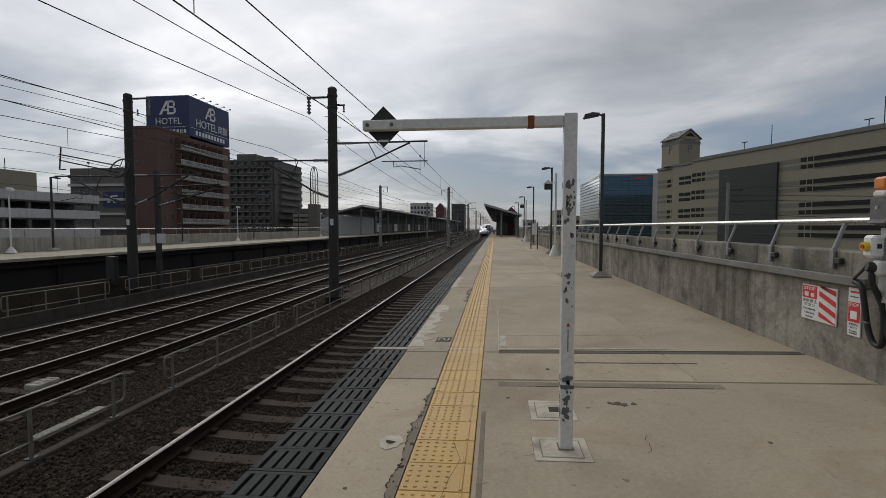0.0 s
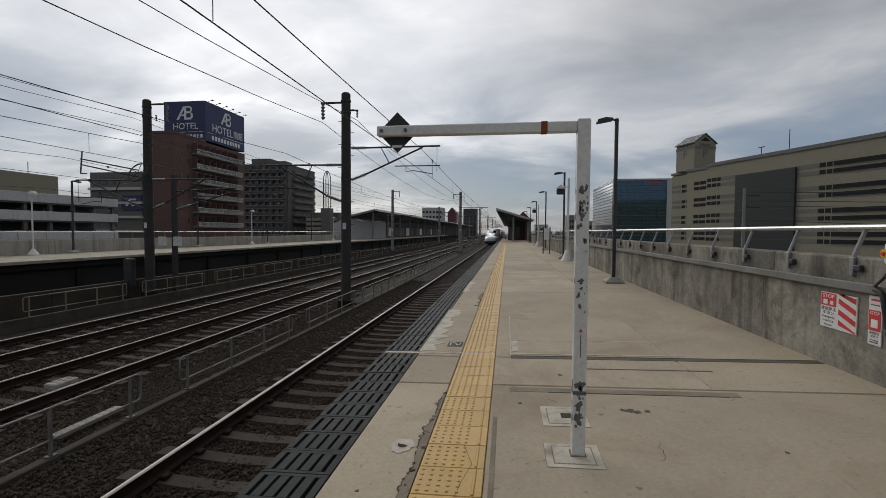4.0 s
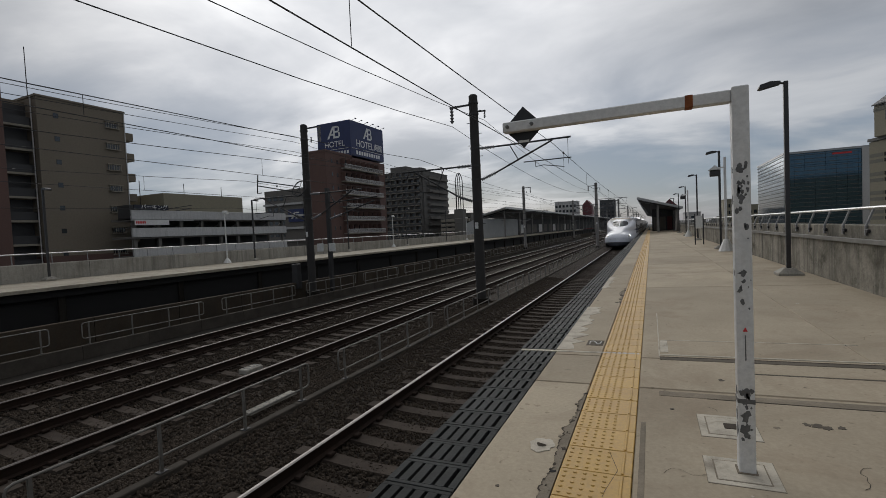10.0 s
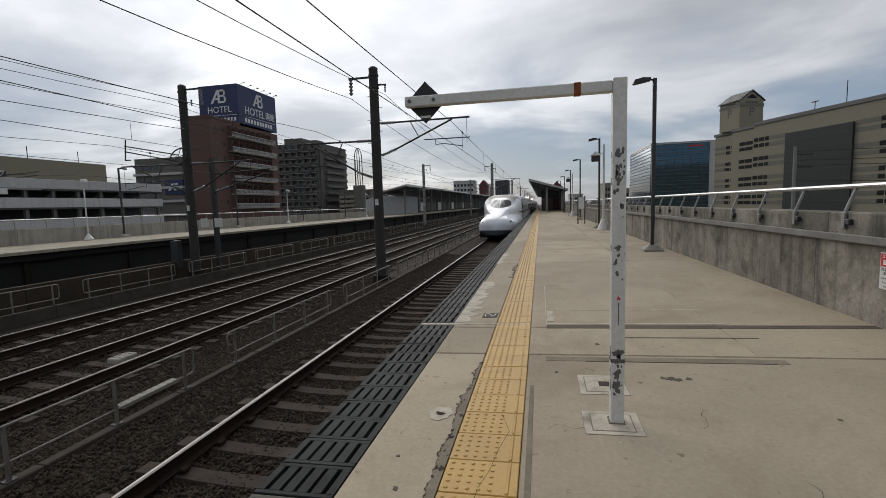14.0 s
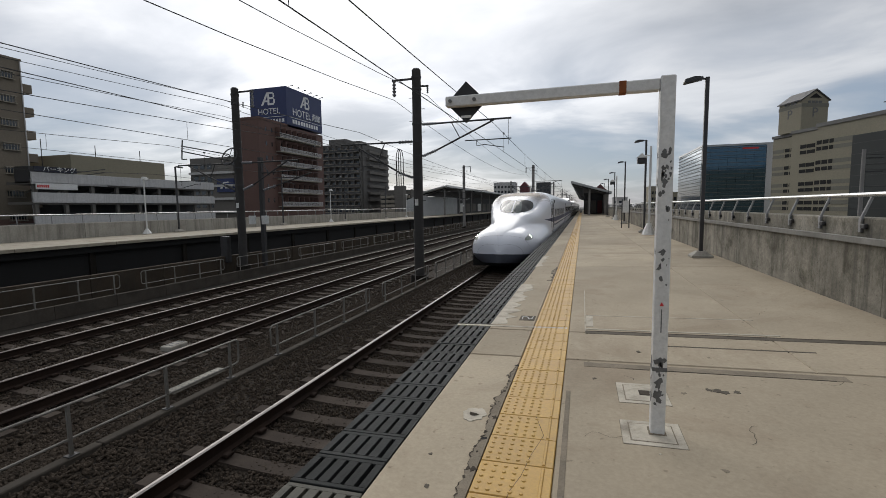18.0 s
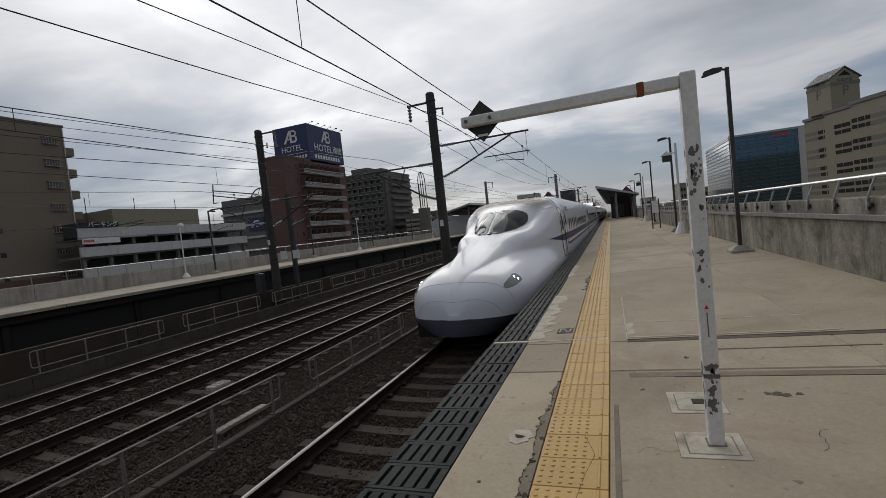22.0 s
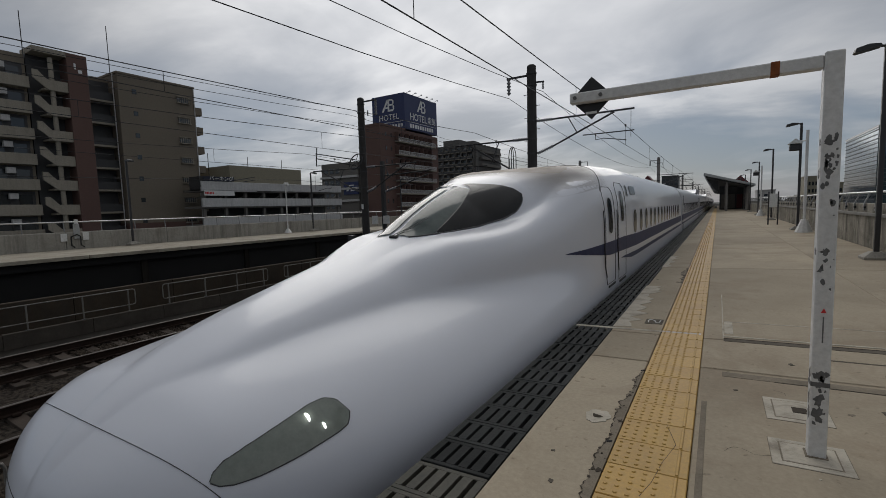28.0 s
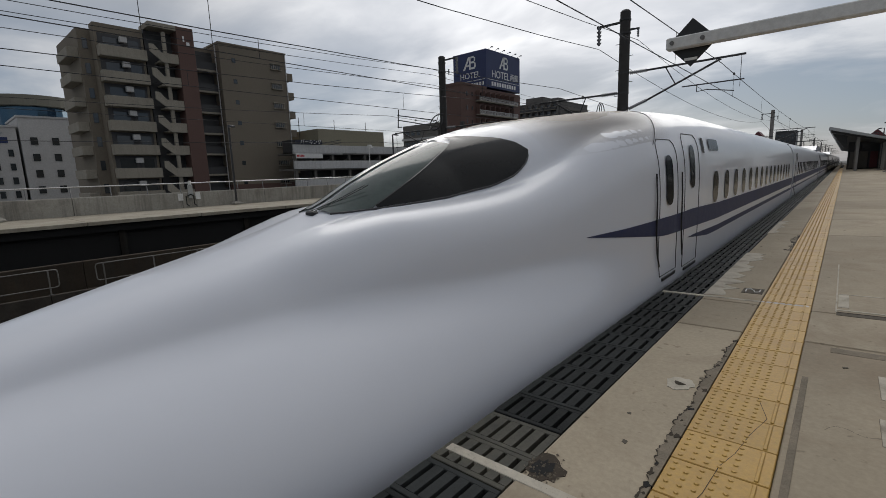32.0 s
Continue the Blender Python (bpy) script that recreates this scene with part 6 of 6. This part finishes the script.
def apartment():
    X, top = -68.0, 20.4
    a = thing("apartment_block", Matrix(), "taupe tiled apartment block with stair tower, balconies and brown pier", "building")
    part("wall", Form().box(X - 14, X, 30.9, 41.2, GROUND, top, .04), "taupe", a, "plain gable wall")
    part("base_course", Form().box(X - 14.05, X + .06, 30.85, 41.25, GROUND, .6), "brick", a)
    part("wing", Form().box(X - 14, X - 2.6, 15.3, 30.9, GROUND, top - .4), "taupe", a)
    part("wing_front", Form().box(X - 2.6, X - .9, 16.6, 21.8, GROUND, top + .1), "taupe", a)
    part("pier", Form().box(X - 2.6, X + .9, 25.2, 27.3, GROUND, top + .9, .03), "brick", a, "tall brown tiled pier")
    part("pier_emblem", Form().box(X + .9, X + .95, 25.9, 26.1, top - .9, top - .2).box(X + .9, X + .95, 26.3, 26.7, top - 1.3, top - .9), "letter", a)
    part("stair_roof", Form().box(X - 2.6, X + .9, 22.0, 25.2, top + .3, top + .9), "taupe_pale", a)
    part("stair_column", Form().tube((X + .3, 23.8, GROUND), (X + .3, 23.8, top), .25, n=10), "taupe_pale", a)
    part("stair_core", Form().box(X - 2.6, X - 1.2, 22.0, 25.2, GROUND, top + .3), "slate", a)
    part("roof_edge", Form().box(X - 14.1, X + .1, 30.8, 41.3, top, top + .25), "taupe", a)
    for k in range(9):
        z = -6.6 + 2.92 * k
        st = part("stair_landing", Form().prism([(21.9, z + 1.9), (22.4, z + 1.9), (23.2, z + 1.0), (25.3, z + 1.0), (25.3, z - .2), (23.3, z - .2), (21.9, z + 1.0)], "x", X + .55, X + .75), "taupe_pale", a, "pale stair parapet")
        part("landing_floor", Form().box(X - 1.3, X + .6, 22.9, 25.2, z - .2, z), "taupe_pale", st)
        b = part("balcony", Form().box(X - .9, X + .3, 16.7, 21.7, z - .2, z + 1.05, .02), "taupe_pale", a, "solid pale balcony front")
        # dark sheet paints the shade at the back of the balcony
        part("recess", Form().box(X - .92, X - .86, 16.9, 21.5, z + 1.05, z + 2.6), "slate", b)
        part("window", Form().box(X - .88, X - .8, 17.4, 19.2, z + .9, z + 2.2), "pane", b)
        part("window", Form().box(X - .88, X - .8, 20.0, 21.2, z + .9, z + 2.2), "pane", b)
        part("outdoor_unit", Form().box(X - .6, X - .1, 19.0, 19.8, z + 1.7, z + 2.35, .03), "pale_facade", b)
        g = part("gallery", Form().box(X - 2.4, X - 1.2, 27.3, 30.9, z - .15, z + .1), "taupe_pale", a)
        part("gallery_rail", Form().box(X - 1.3, X - 1.2, 27.3, 30.9, z + .1, z + 1.1), "slate", g)
        # likewise the gallery's shade, as a dark sheet on its rear wall
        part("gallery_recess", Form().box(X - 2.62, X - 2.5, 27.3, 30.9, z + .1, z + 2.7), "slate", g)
        for sx, w in ((32.6, .55), (38.6, 1.6)):
            wn = part("window", Form().box(X - .02, X + .05, sx, sx + w, z + 1.3, z + 1.9), "pane", a)
            if w > 1:
                f = Form().box(X, X + .35, sx - .15, sx + w + .15, z + 1.12, z + 1.2).box(X, X + .35, sx - .15, sx + w + .15, z + 2.0, z + 2.08)
                for j in range(6):
                    f.box(X + .3, X + .34, sx + w * j / 5 - .03, sx + w * j / 5 + .03, z + 1.2, z + 2.0)
                part("window_grille", f, "taupe_pale", wn)
        part("corner_balcony", Form().box(X - 4, X - .2, 41.2, 42.4, z - .1, z + 1.0, .02), "taupe", a)
        part("side_balcony", Form().box(X - 9, X - 3.2, 14.2, 15.4, z - .1, z + 1.0, .02), "taupe_pale", a)
        part("side_window", Form().box(X - 2.58, X - 2.5, 15.7, 16.2, z + .9, z + 2.1), "pane", a)
    for y, hgt in ((21.8, 5), (30.6, 6)):
        part("antenna", Form().tube((X - 1, y, top), (X - 1, y, top + hgt), .05, n=5), "iron", a)
    part("drain_pipe", Form().tube((X + .1, 41.1, GROUND), (X + .1, 41.1, top), .07, n=6).tube((X - .8, 30.7, GROUND), (X - .8, 30.7, top), .07, n=6), "pale_facade", a)


apartment()


def parking_deck():
    X, Y0, Y1 = -62.0, 37.7, 65.5
    p = thing("parking_deck", Matrix(), "open white parking deck with long parapets and a dark name sign", "parking deck")
    part("core", Form().box(X - 22, X - 4.5, 43.5, Y1, GROUND, 5.9), "slate", p)
    for z, h in ((4.97, 1.24), (2.57, 1.24), (-0.03, 1.0)):
        part("parapet", Form().box(X - .25, X, Y0, Y1, z, z + h, .03), "deck_white", p, "long white parapet band")
        part("floor", Form().box(X - 4.6, X - .25, Y0, Y1, z - .2, z + .1), "grey_facade", p)
    for k in range(9):
        y = Y0 + .4 + (Y1 - Y0 - 1) * k / 8
        part("column", Form().box(X - .9, X - .5, y, y + .4, GROUND, 5.0), "grey_facade", p)
        part("brace", Form().tube((X - 2.2, y + .2, 3.81), (X - 2.2, y + 2.2, 4.97), .1, n=5), "grey_facade", p)
    part("penthouse", Form().box(X - 16, X - 3, 44.2, 58.4, 6.21, 9.04), "cream", p)
    part("upper_block", Form().box(X - 3, X - .4, Y0, 42.7, 4.90, 6.90), "slate", p)
    part("upper_parapet", Form().box(X - .38, X - .1, Y0, 46.7, 4.80, 5.35, .02), "deck_white", p)
    for dz in (0, .45, .9):
        part("ramp_rail", Form().path([(X - 1, 42.7, 6.40 - dz), (X - 1, 47.2, 7.21 - dz)], .06, n=5), "iron", p)
    s = part("name_sign", Form().box(X, X + .15, 37.97, 42.70, 6.29, 6.90), "navy_dark", p, "dark sign with white lettering")
    ry = Matrix.Rotation(radians(90), 4, "Z") @ Matrix.Rotation(radians(90), 4, "X")
    letters("パーキング", 0.75, "letter", s, Matrix.Translation((X + .16, 40.71, 6.60)) @ ry, "lettering", .02)
    part("banner", Form().box(X + .16, X + .2, 37.91, 42.61, 4.18, 4.90), "paper", p, "white banner with red writing")
    for k in range(6):
        part("banner_bar", Form().box(X + .2, X + .22, 37.91 + .15 + .22 * k, 37.91 + .31 + .22 * k, 4.18 + .2, 4.90 - .2), "red", p)
    for k in range(3):
        part("lamp_mast", Form().tube((X - 6, Y0 + 5 + 7 * k, 6.2), (X - 6, Y0 + 5 + 7 * k, 11.0), .05, n=5), "iron", p)
    q = thing("small_sign_building", Matrix(), "pale low building with a navy square sign between hotel and parking", "building")
    part("wall", Form().box(-86, -74, 84, 98, GROUND, 13.2), "grey_facade", q)
    part("sign", Form().box(-78.5, -73.9, 83.7, 84, 5.4, 8.4), "navy", q)
    part("emblem", Form().prism([(-77.6, 6.2), (-77.0, 6.2), (-76.2, 7.7), (-76.6, 7.7)], "y", 83.6, 83.7).box(-76.2, -75.0, 83.6, 83.7, 6.2, 6.5).box(-76.2, -75.2, 83.6, 83.7, 7.4, 7.7), "letter", q)
    for k in range(4):
        part("ledge", Form().box(-86, -73.8, 83.4, 84, .8 + 2.9 * k, 1.3 + 2.9 * k), "pale_facade", q)
        window_grid(q, lambda u, o, z: (u, 84 - o, z), 1, 3, -85, 1.9, 2 + 2.9 * k, 3, 1.2, 1.2)


parking_deck()


def block(name, x0, x1, y0, y1, top, mat, label, rows=0, cols=0, cat="building", balcony=False, side=0):
    b = thing(name, Matrix(), label, cat)
    part("wall", Form().box(x0, x1, y0, y1, GROUND, top, .05), mat, b)
    part("roof_edge", Form().box(x0 - .15, x1 + .15, y0 - .15, y1 + .15, top, top + .35), mat, b)
    if rows:
        dz = (top - 1.0) / rows
        du = (x1 - x0) / cols
        window_grid(b, lambda u, o, z: (u, y0 - o, z), rows, cols, x0 + du * .15, du, .6, dz, du * .6, dz * .5)
        if balcony:
            for r in range(rows):
                part("balcony", Form().box(x0 + .5, x1 - .5, y0 - 1.2, y0 - .1, .1 + dz * r, .1 + dz * r + .95), "taupe_pale", b)
        if side:
            xs = x1 if side > 0 else x0
            n = max(2, int((y1 - y0) / 3))
            dv = (y1 - y0) / n
            window_grid(b, lambda u, o, z: (xs + side * o, u, z), rows, n, y0 + dv * .2, dv, .6, dz, dv * .5, dz * .5)
    return b


def left_background():
    t = block("apartment_tower", -92, -75.6, 150, 172, 24.2, "tower_dark", "dark grey apartment tower with rows of pale-edged balconies", 0, 0)
    for r in range(10):
        z = -1.0 + 2.5 * r
        b = part("balcony", Form().box(-91.4, -76.2, 148.7, 149.9, z, z + .16), "taupe_pale", t)
        part("balustrade", Form().box(-91.4, -76.2, 148.7, 148.8, z + .16, z + .95), "slate", b)
        part("rail", Form().box(-91.4, -76.2, 148.66, 148.82, z + .95, z + 1.05), "taupe_pale", b)
        part("side_balcony", Form().box(-75.5, -74.4, 153, 170, z, z + 1.0), "grey_facade", t)
        window_grid(t, lambda u, o, q: (u, 150 - o, q), 1, 6, -90.6, 2.45, z + .2, 3, 1.5, 1.7)
    for k in range(7):
        part("pier", Form().box(-91.5 + 2.5 * k, -91.2 + 2.5 * k, 148.7, 150, GROUND, 24.2), "tower_dark", t)
    part("roof_house", Form().box(-91, -84, 153, 160, 24.5, 27), "tower_dark", t)
    part("roof_tank", Form().box(-81, -78, 153, 158, 24.5, 26), "tower_dark", t)
    block("low_apartment", -70, -58, 152, 170, 7.4, "grey_facade", "low grey apartment building with balconies", 4, 5, balcony=True)
    block("office_block", -57, -44, 175, 190, 8.2, "pale_facade", "long pale office block", 3, 6)
    m = thing("arched_tower", pose(-60.6, 148, 0), "slender tower monument of tall metal arches", "tower")
    part("base", Form().box(-1.6, 1.6, -1.6, 1.6, GROUND, 9), "grey_facade", m)
    for x in (-1.1, -.35, .35):
        f = Form()
        pts = [(x - .3 if x > 0 else x, 0, 8.5)]
        part("column", Form().tube((x, 0, 8.5), (x, 0, 17.5), .12, n=6), "iron", m)
    arch = [(1.3 * math.cos(a), 0, 18 + 3.6 * math.sin(a)) for a in [math.pi * k / 12 for k in range(13)]]
    part("arch", Form().path([(1.3, 0, 9)] + arch + [(-1.3, 0, 9)], .16, n=6), "iron", m)
    arch = [(0, 1.0 * math.cos(a), 18 + 3.2 * math.sin(a)) for a in [math.pi * k / 12 for k in range(13)]]
    part("arch", Form().path([(0, 1.0, 9)] + arch + [(0, -1.0, 9)], .14, n=6), "iron", m)
    h = block("white_hotel_block", -122, -110, 5.6, 12.9, 11.6, "pale_facade", "white hotel block with a dark strip and roof lettering", 0, 0)
    part("dark_strip", Form().box(-109.98, -109.8, 5.6, 8.4, GROUND, 9.0), "slate", h)
    ry = Matrix.Rotation(radians(90), 4, "Z") @ Matrix.Rotation(radians(90), 4, "X")
    letters("HOTEL", 1.3, "navy", h, Matrix.Translation((-109.9, 9.0, 10.9)) @ ry, "lettering", .03)
    part("name_bar", Form().box(-109.98, -109.9, 6.6, 11.6, 8.9, 9.9), "navy", h)
    for r in range(4):
        for c in range(2):
            part("window", Form().box(-109.98, -109.85, 9.4 + 2.0 * c, 10.1 + 2.0 * c, -.6 + 2.4 * r, .6 + 2.4 * r), "pane", h)
    g = block("white_block", -124, -110, 13.3, 23, 13.4, "pale_facade", "white office block with sparse windows", 0, 0)
    for r in range(4):
        for c in range(3):
            part("window", Form().box(-109.98, -109.85, 14.6 + 3.0 * c, 15.6 + 3.0 * c, 0 + 2.9 * r, 1.3 + 2.9 * r), "pane", g)
    d = thing("round_roof_building", pose(-128, 18, 0), "far glass-topped round building", "building")
    part("drum", Form().tube((0, 0, GROUND), (0, 0, 17), 6, n=24), "curtain_wall", d)
    part("cap", Form().tube((0, 0, 17), (0, 0, 19), 7.4, 7.4, n=24), "cream_dark", d)
    block("far_block", -62, -47, 330, 345, 18.5, "pale_facade", "far pale block of flats", 5, 6)
    r = thing("red_roofed_house", pose(-31.5, 260, 0), "far maroon gabled roof house", "building")
    part("wall", Form().box(-2.4, 2.4, 0, 10, GROUND, 12), "maroon", r)
    part("roof", Form().prism([(-2.8, 12), (2.8, 12), (0, 15.2)], "y", -.3, 10.3), "maroon", r)
    block("dark_tower", -33, -23, 345, 360, 18.5, "slate", "far dark tower block", 6, 4)
    r = thing("red_roofed_house", pose(6.6, 190, 0), "far maroon gabled roof house", "building")
    part("wall", Form().box(-2.4, 2.4, 0, 8, GROUND, 7.0), "maroon", r)
    part("roof", Form().prism([(-2.8, 7.0), (2.8, 7.0), (0, 9.8)], "y", -.3, 8.3), "maroon", r)


left_background()


def right_background():
    # long cream parking building, seen at an angle; local x runs along the face towards the camera, local -y faces the line
    O, U = Vector((32.6, 77.5, 0)), Vector((.358, -.934, 0))
    ang = math.degrees(math.atan2(U.y, U.x))
    c = thing("parking_building", pose(O.x, O.y, 0, 0, 0, ang), "long khaki parking building with slotted louvre strips and a dark screen", "building")
    TOP, ROWS = 12.1, (9.63, 8.78, 6.83, 5.94, 4.0, 3.09, 1.15, .24, -1.7, -2.6)
    bays = ((-1.7, 62, 0), (-8.0, -1.7, 1.7), (-13.5, -8.0, 3.2))
    for u0, u1, v in bays:
        part("wall", Form().box(u0, u1, v, 40, GROUND, TOP - .02 * v, .05), "cream", c)
        part("roof_edge", Form().box(u0 - .1, u1 + (.1 if v == 0 else -.12), v - .15, 40, TOP, TOP + .5 - .02 * v), "coping", c, "grey coping")
    sc = part("screen", Form().box(3.92, 13.1, -.30, 0, -3.0, 10.1, .04), "screen", c, "large dark green mesh screen")
    for k in range(9):
        part("screen_joint", Form().box(3.95, 13.07, -.325, -.30, -2.2 + 1.4 * k, -2.14 + 1.4 * k), "slate", sc)
    for z in ROWS:
        h = .56 if z in ROWS[::2] else .52
        # the strip colour runs on as a band beside the slots
        for u0, u1, v in ((13.12, 15.9, 0), (1.05, 3.9, 0), (-13.4, -11.1, 3.2)):
            part("band", Form().box(u0, u1, v - .03, v, z, z + h), "cream_dark", c)
        for groups, v in ((((15.96, 16.66), (16.8, 17.43), (17.56, 26.88), (27.1, 27.74)), 0), (((31.5, 32.2), (32.4, 33.0), (33.2, 46), (46.3, 47)), 0), (((-1.65, -.85), (-.7, .2), (.35, .98)), 0), (((-6.3, -5.2), (-5.1, -3.7)), 1.7), (((-10.9, -10.0), (-9.8, -9.2), (-9.1, -8.3)), 3.2)):
            for u0, u1 in groups:
                # slots are flat near-black panels, the shade inside them painted on
                op = part("opening", Form().box(u0, u1, v - .03, v + .0, z, z + h), "gap_shade", c)
                if u1 - u0 > 3:
                    part("sill", Form().box(u0, u1, v - .10, v - .035, z - .06, z), "coping", op)
    for u, hgt, cross in ((5.14, 1.6, 1), (9.4, 3.3, 0), (21.3, 1.4, 1), (22.8, 3.6, 0), (31, 3.5, 0)):
        f = Form().tube((u, 3, TOP + .5), (u, 3, TOP + .5 + hgt), .05, n=5)
        if cross:
            f.box(u - .45, u + .45, 2.9, 3.1, TOP + .45 + hgt, TOP + .55 + hgt)
        part("mast", f, "iron", c)
    t = thing("stair_tower", pose(33.6, 88.2, TOP + .44, 0, 0, 21), "square khaki tower with a small gabled roof and letter P", "tower")
    H = 4.75
    part("shaft", Form().box(-2.2, 2.2, -2.2, 2.2, 0, H, .04), "cream", t)
    part("band", Form().box(-2.24, 2.24, -2.24, 2.24, H - 1.05, H - .55), "cream_dark", t)
    part("gable", Form().prism([(-2.2, H), (2.2, H), (0, H + 1.45)], "y", -2.2, 2.2), "cream", t)
    part("gable_vent", Form().prism([(-1.0, H + .3), (1.0, H + .3), (0, H + 1.0)], "y", -2.24, -2.2), "gap_shade", t)
    part("roof", Form().prism([(-2.42, H - .15), (0, H + 1.47), (2.42, H - .15), (2.42, H + .02), (0, H + 1.68), (-2.42, H + .02)], "y", -2.36, 2.36), "slate", t)
    for m in (Matrix.Translation((0, -2.21, H - 1.95)) @ Matrix.Rotation(radians(90), 4, "X"), Matrix.Translation((-2.21, 0, H - 1.95)) @ Matrix.Rotation(radians(-90), 4, "Z") @ Matrix.Rotation(radians(90), 4, "X")):
        letters("P", 2.0, "chip", t, m, "lettering", .02)
    for k in range(4):
        part("name_bar", Form().box(-1.2 + .6 * k, -.75 + .6 * k, -2.25, -2.2, H - .5, H - .15).box(-2.25, -2.2, -1.2 + .6 * k, -.75 + .6 * k, H - .5, H - .15), "chip", t)
    # blue glass office
    g = thing("glass_office", Matrix(), "blue glass office block reflecting neighbouring buildings", "building")
    part("core", Form().box(29.2, 44.6, 132.2, 161, GROUND, 15.8), "slate", g)
    for r in range(9):
        for k in range(8):
            part("pane", Form().box(29.05 + 1.94 * k, 29.05 + 1.94 * k + 1.9, 132.0, 132.15, -9 + 2.75 * r, -9 + 2.75 * r + 2.7), "curtain_wall", g)
        for k in range(10):
            part("pane", Form().box(29.0, 29.15, 132.1 + 2.88 * k, 132.1 + 2.88 * k + 2.83, -9 + 2.75 * r, -9 + 2.75 * r + 2.7), "curtain_wall", g)
    for k in range(27):
        z = -8.6 + .92 * k
        part("fin", Form().box(28.9, 44.6, 131.86, 131.99, z, z + .08), "grey_facade", g)
        part("fin", Form().box(28.86, 28.99, 132.0, 161, z, z + .08), "grey_facade", g)
    part("roof_edge", Form().box(28.9, 44.7, 131.9, 161.1, 15.8, 16.3), "frame", g)
    part("corner_strip", Form().box(43.2, 44.8, 131.8, 132.3, GROUND, 16.0), "pale_facade", g)
    part("logo_bar", Form().box(38, 41.5, 131.9, 131.98, 14.9, 15.4), "red", g)
    block("yellow_block", 25.6, 31.2, 200, 214, 8.4, "cream", "distant yellowish block with small windows", 3, 6)
    block("small_block", 31.6, 36.5, 203, 214, 6.0, "cream", "lower yellowish block beside the taller one", 2, 3)
    block("pale_block", 12.5, 18, 205, 215, 4.4, "pale_facade", "distant pale office block with windows", 2, 3)
    p = thing("utility_pole", pose(20.0, 42, GROUND), "grey utility pole with crossarms and wires", "utility pole")
    part("shaft", Form().tube((0, 0, 0), (0, 0, 14.3), .18, .12, n=10), "pole_pale", p)
    for z in (13.6, 12.6):
        part("crossarm", Form().box(-.1, 1.2, -.06, .06, z, z + .1), "iron", p)
    for z in (13.9, 13.2, 12.8, 11.6):
        part("cable", Form().path([(0, 0, z), (10, -8, z - .7), (24, -19, z - .2)], .025, n=5), "wire", p)


right_background()


def town():
    """Low roofs out to the horizon on both sides."""
    rnd = random.Random(12)
    f = Form()
    for _ in range(900):
        side = rnd.choice((-1, 1))
        x = rnd.uniform(60, 900) * side + (-20 if side < 0 else 20)
        y = rnd.uniform(-300, 1500)
        if y < 230 and (-150 < x < 0 or 0 < x < 120):
            continue
        w, d = rnd.uniform(8, 22), rnd.uniform(8, 22)
        h = rnd.choice((6, 7, 9, 9, 12, 14)) * rnd.uniform(.8, 1.1)
        f.box(x - w / 2, x + w / 2, y - d / 2, y + d / 2, GROUND, GROUND + h)
    tagged(part("far_town", f, "grey_facade"), "low grey roofs of the far town", "town", kind="stuff")


town()


def trees():
    rnd = random.Random(21)
    for x, y, h, r in ((-61, 118, 6.5, 3), (-57.5, 121, 5.5, 2.5), (-72, 160, 7, 3)):
        t = thing("tree", pose(x, y, GROUND), "small dark evergreen street tree", "tree", "trees")
        part("trunk", Form().tube((0, 0, 0), (0, 0, h + 1.5), .22, .08, n=8), "pole", t)
        f = Form()
        for _ in range(900):
            a, u = rnd.uniform(0, 6.283), rnd.random()
            rr = r * (1 - u * .75) * math.sqrt(rnd.random())
            p = Vector((rr * math.cos(a), rr * math.sin(a), h * .7 + u * h * .75 + rnd.uniform(-.3, .3)))
            d1 = Vector((rnd.uniform(-1, 1), rnd.uniform(-1, 1), rnd.uniform(-.6, .6))).normalized() * .3
            d2 = Vector((rnd.uniform(-1, 1), rnd.uniform(-1, 1), rnd.uniform(-.6, .6))).normalized() * .3
            f.add([p, p + d1, p + d1 + d2, p + d2], [(0, 1, 2, 3)])
        part("crown", f, "leaf", t)


trees()


# ---- what moves: the train rolls in and brakes ----
def motions():
    rows = [(0, 136), (3, 106), (6, 77.5), (8, 63.5), (10, 52), (13, 38.4), (15, 29.2), (18, 18.5), (19, 15.7), (20, 13.1), (22, 9.1), (23, 7.4), (25, 4.25), (27.5, 1.28), (28.5, .43), (30, -.48), (32, -1.29)]
    walk(TRAIN, [(t, pose(TRACK, y, HEAD)) for t, y in rows])


motions()
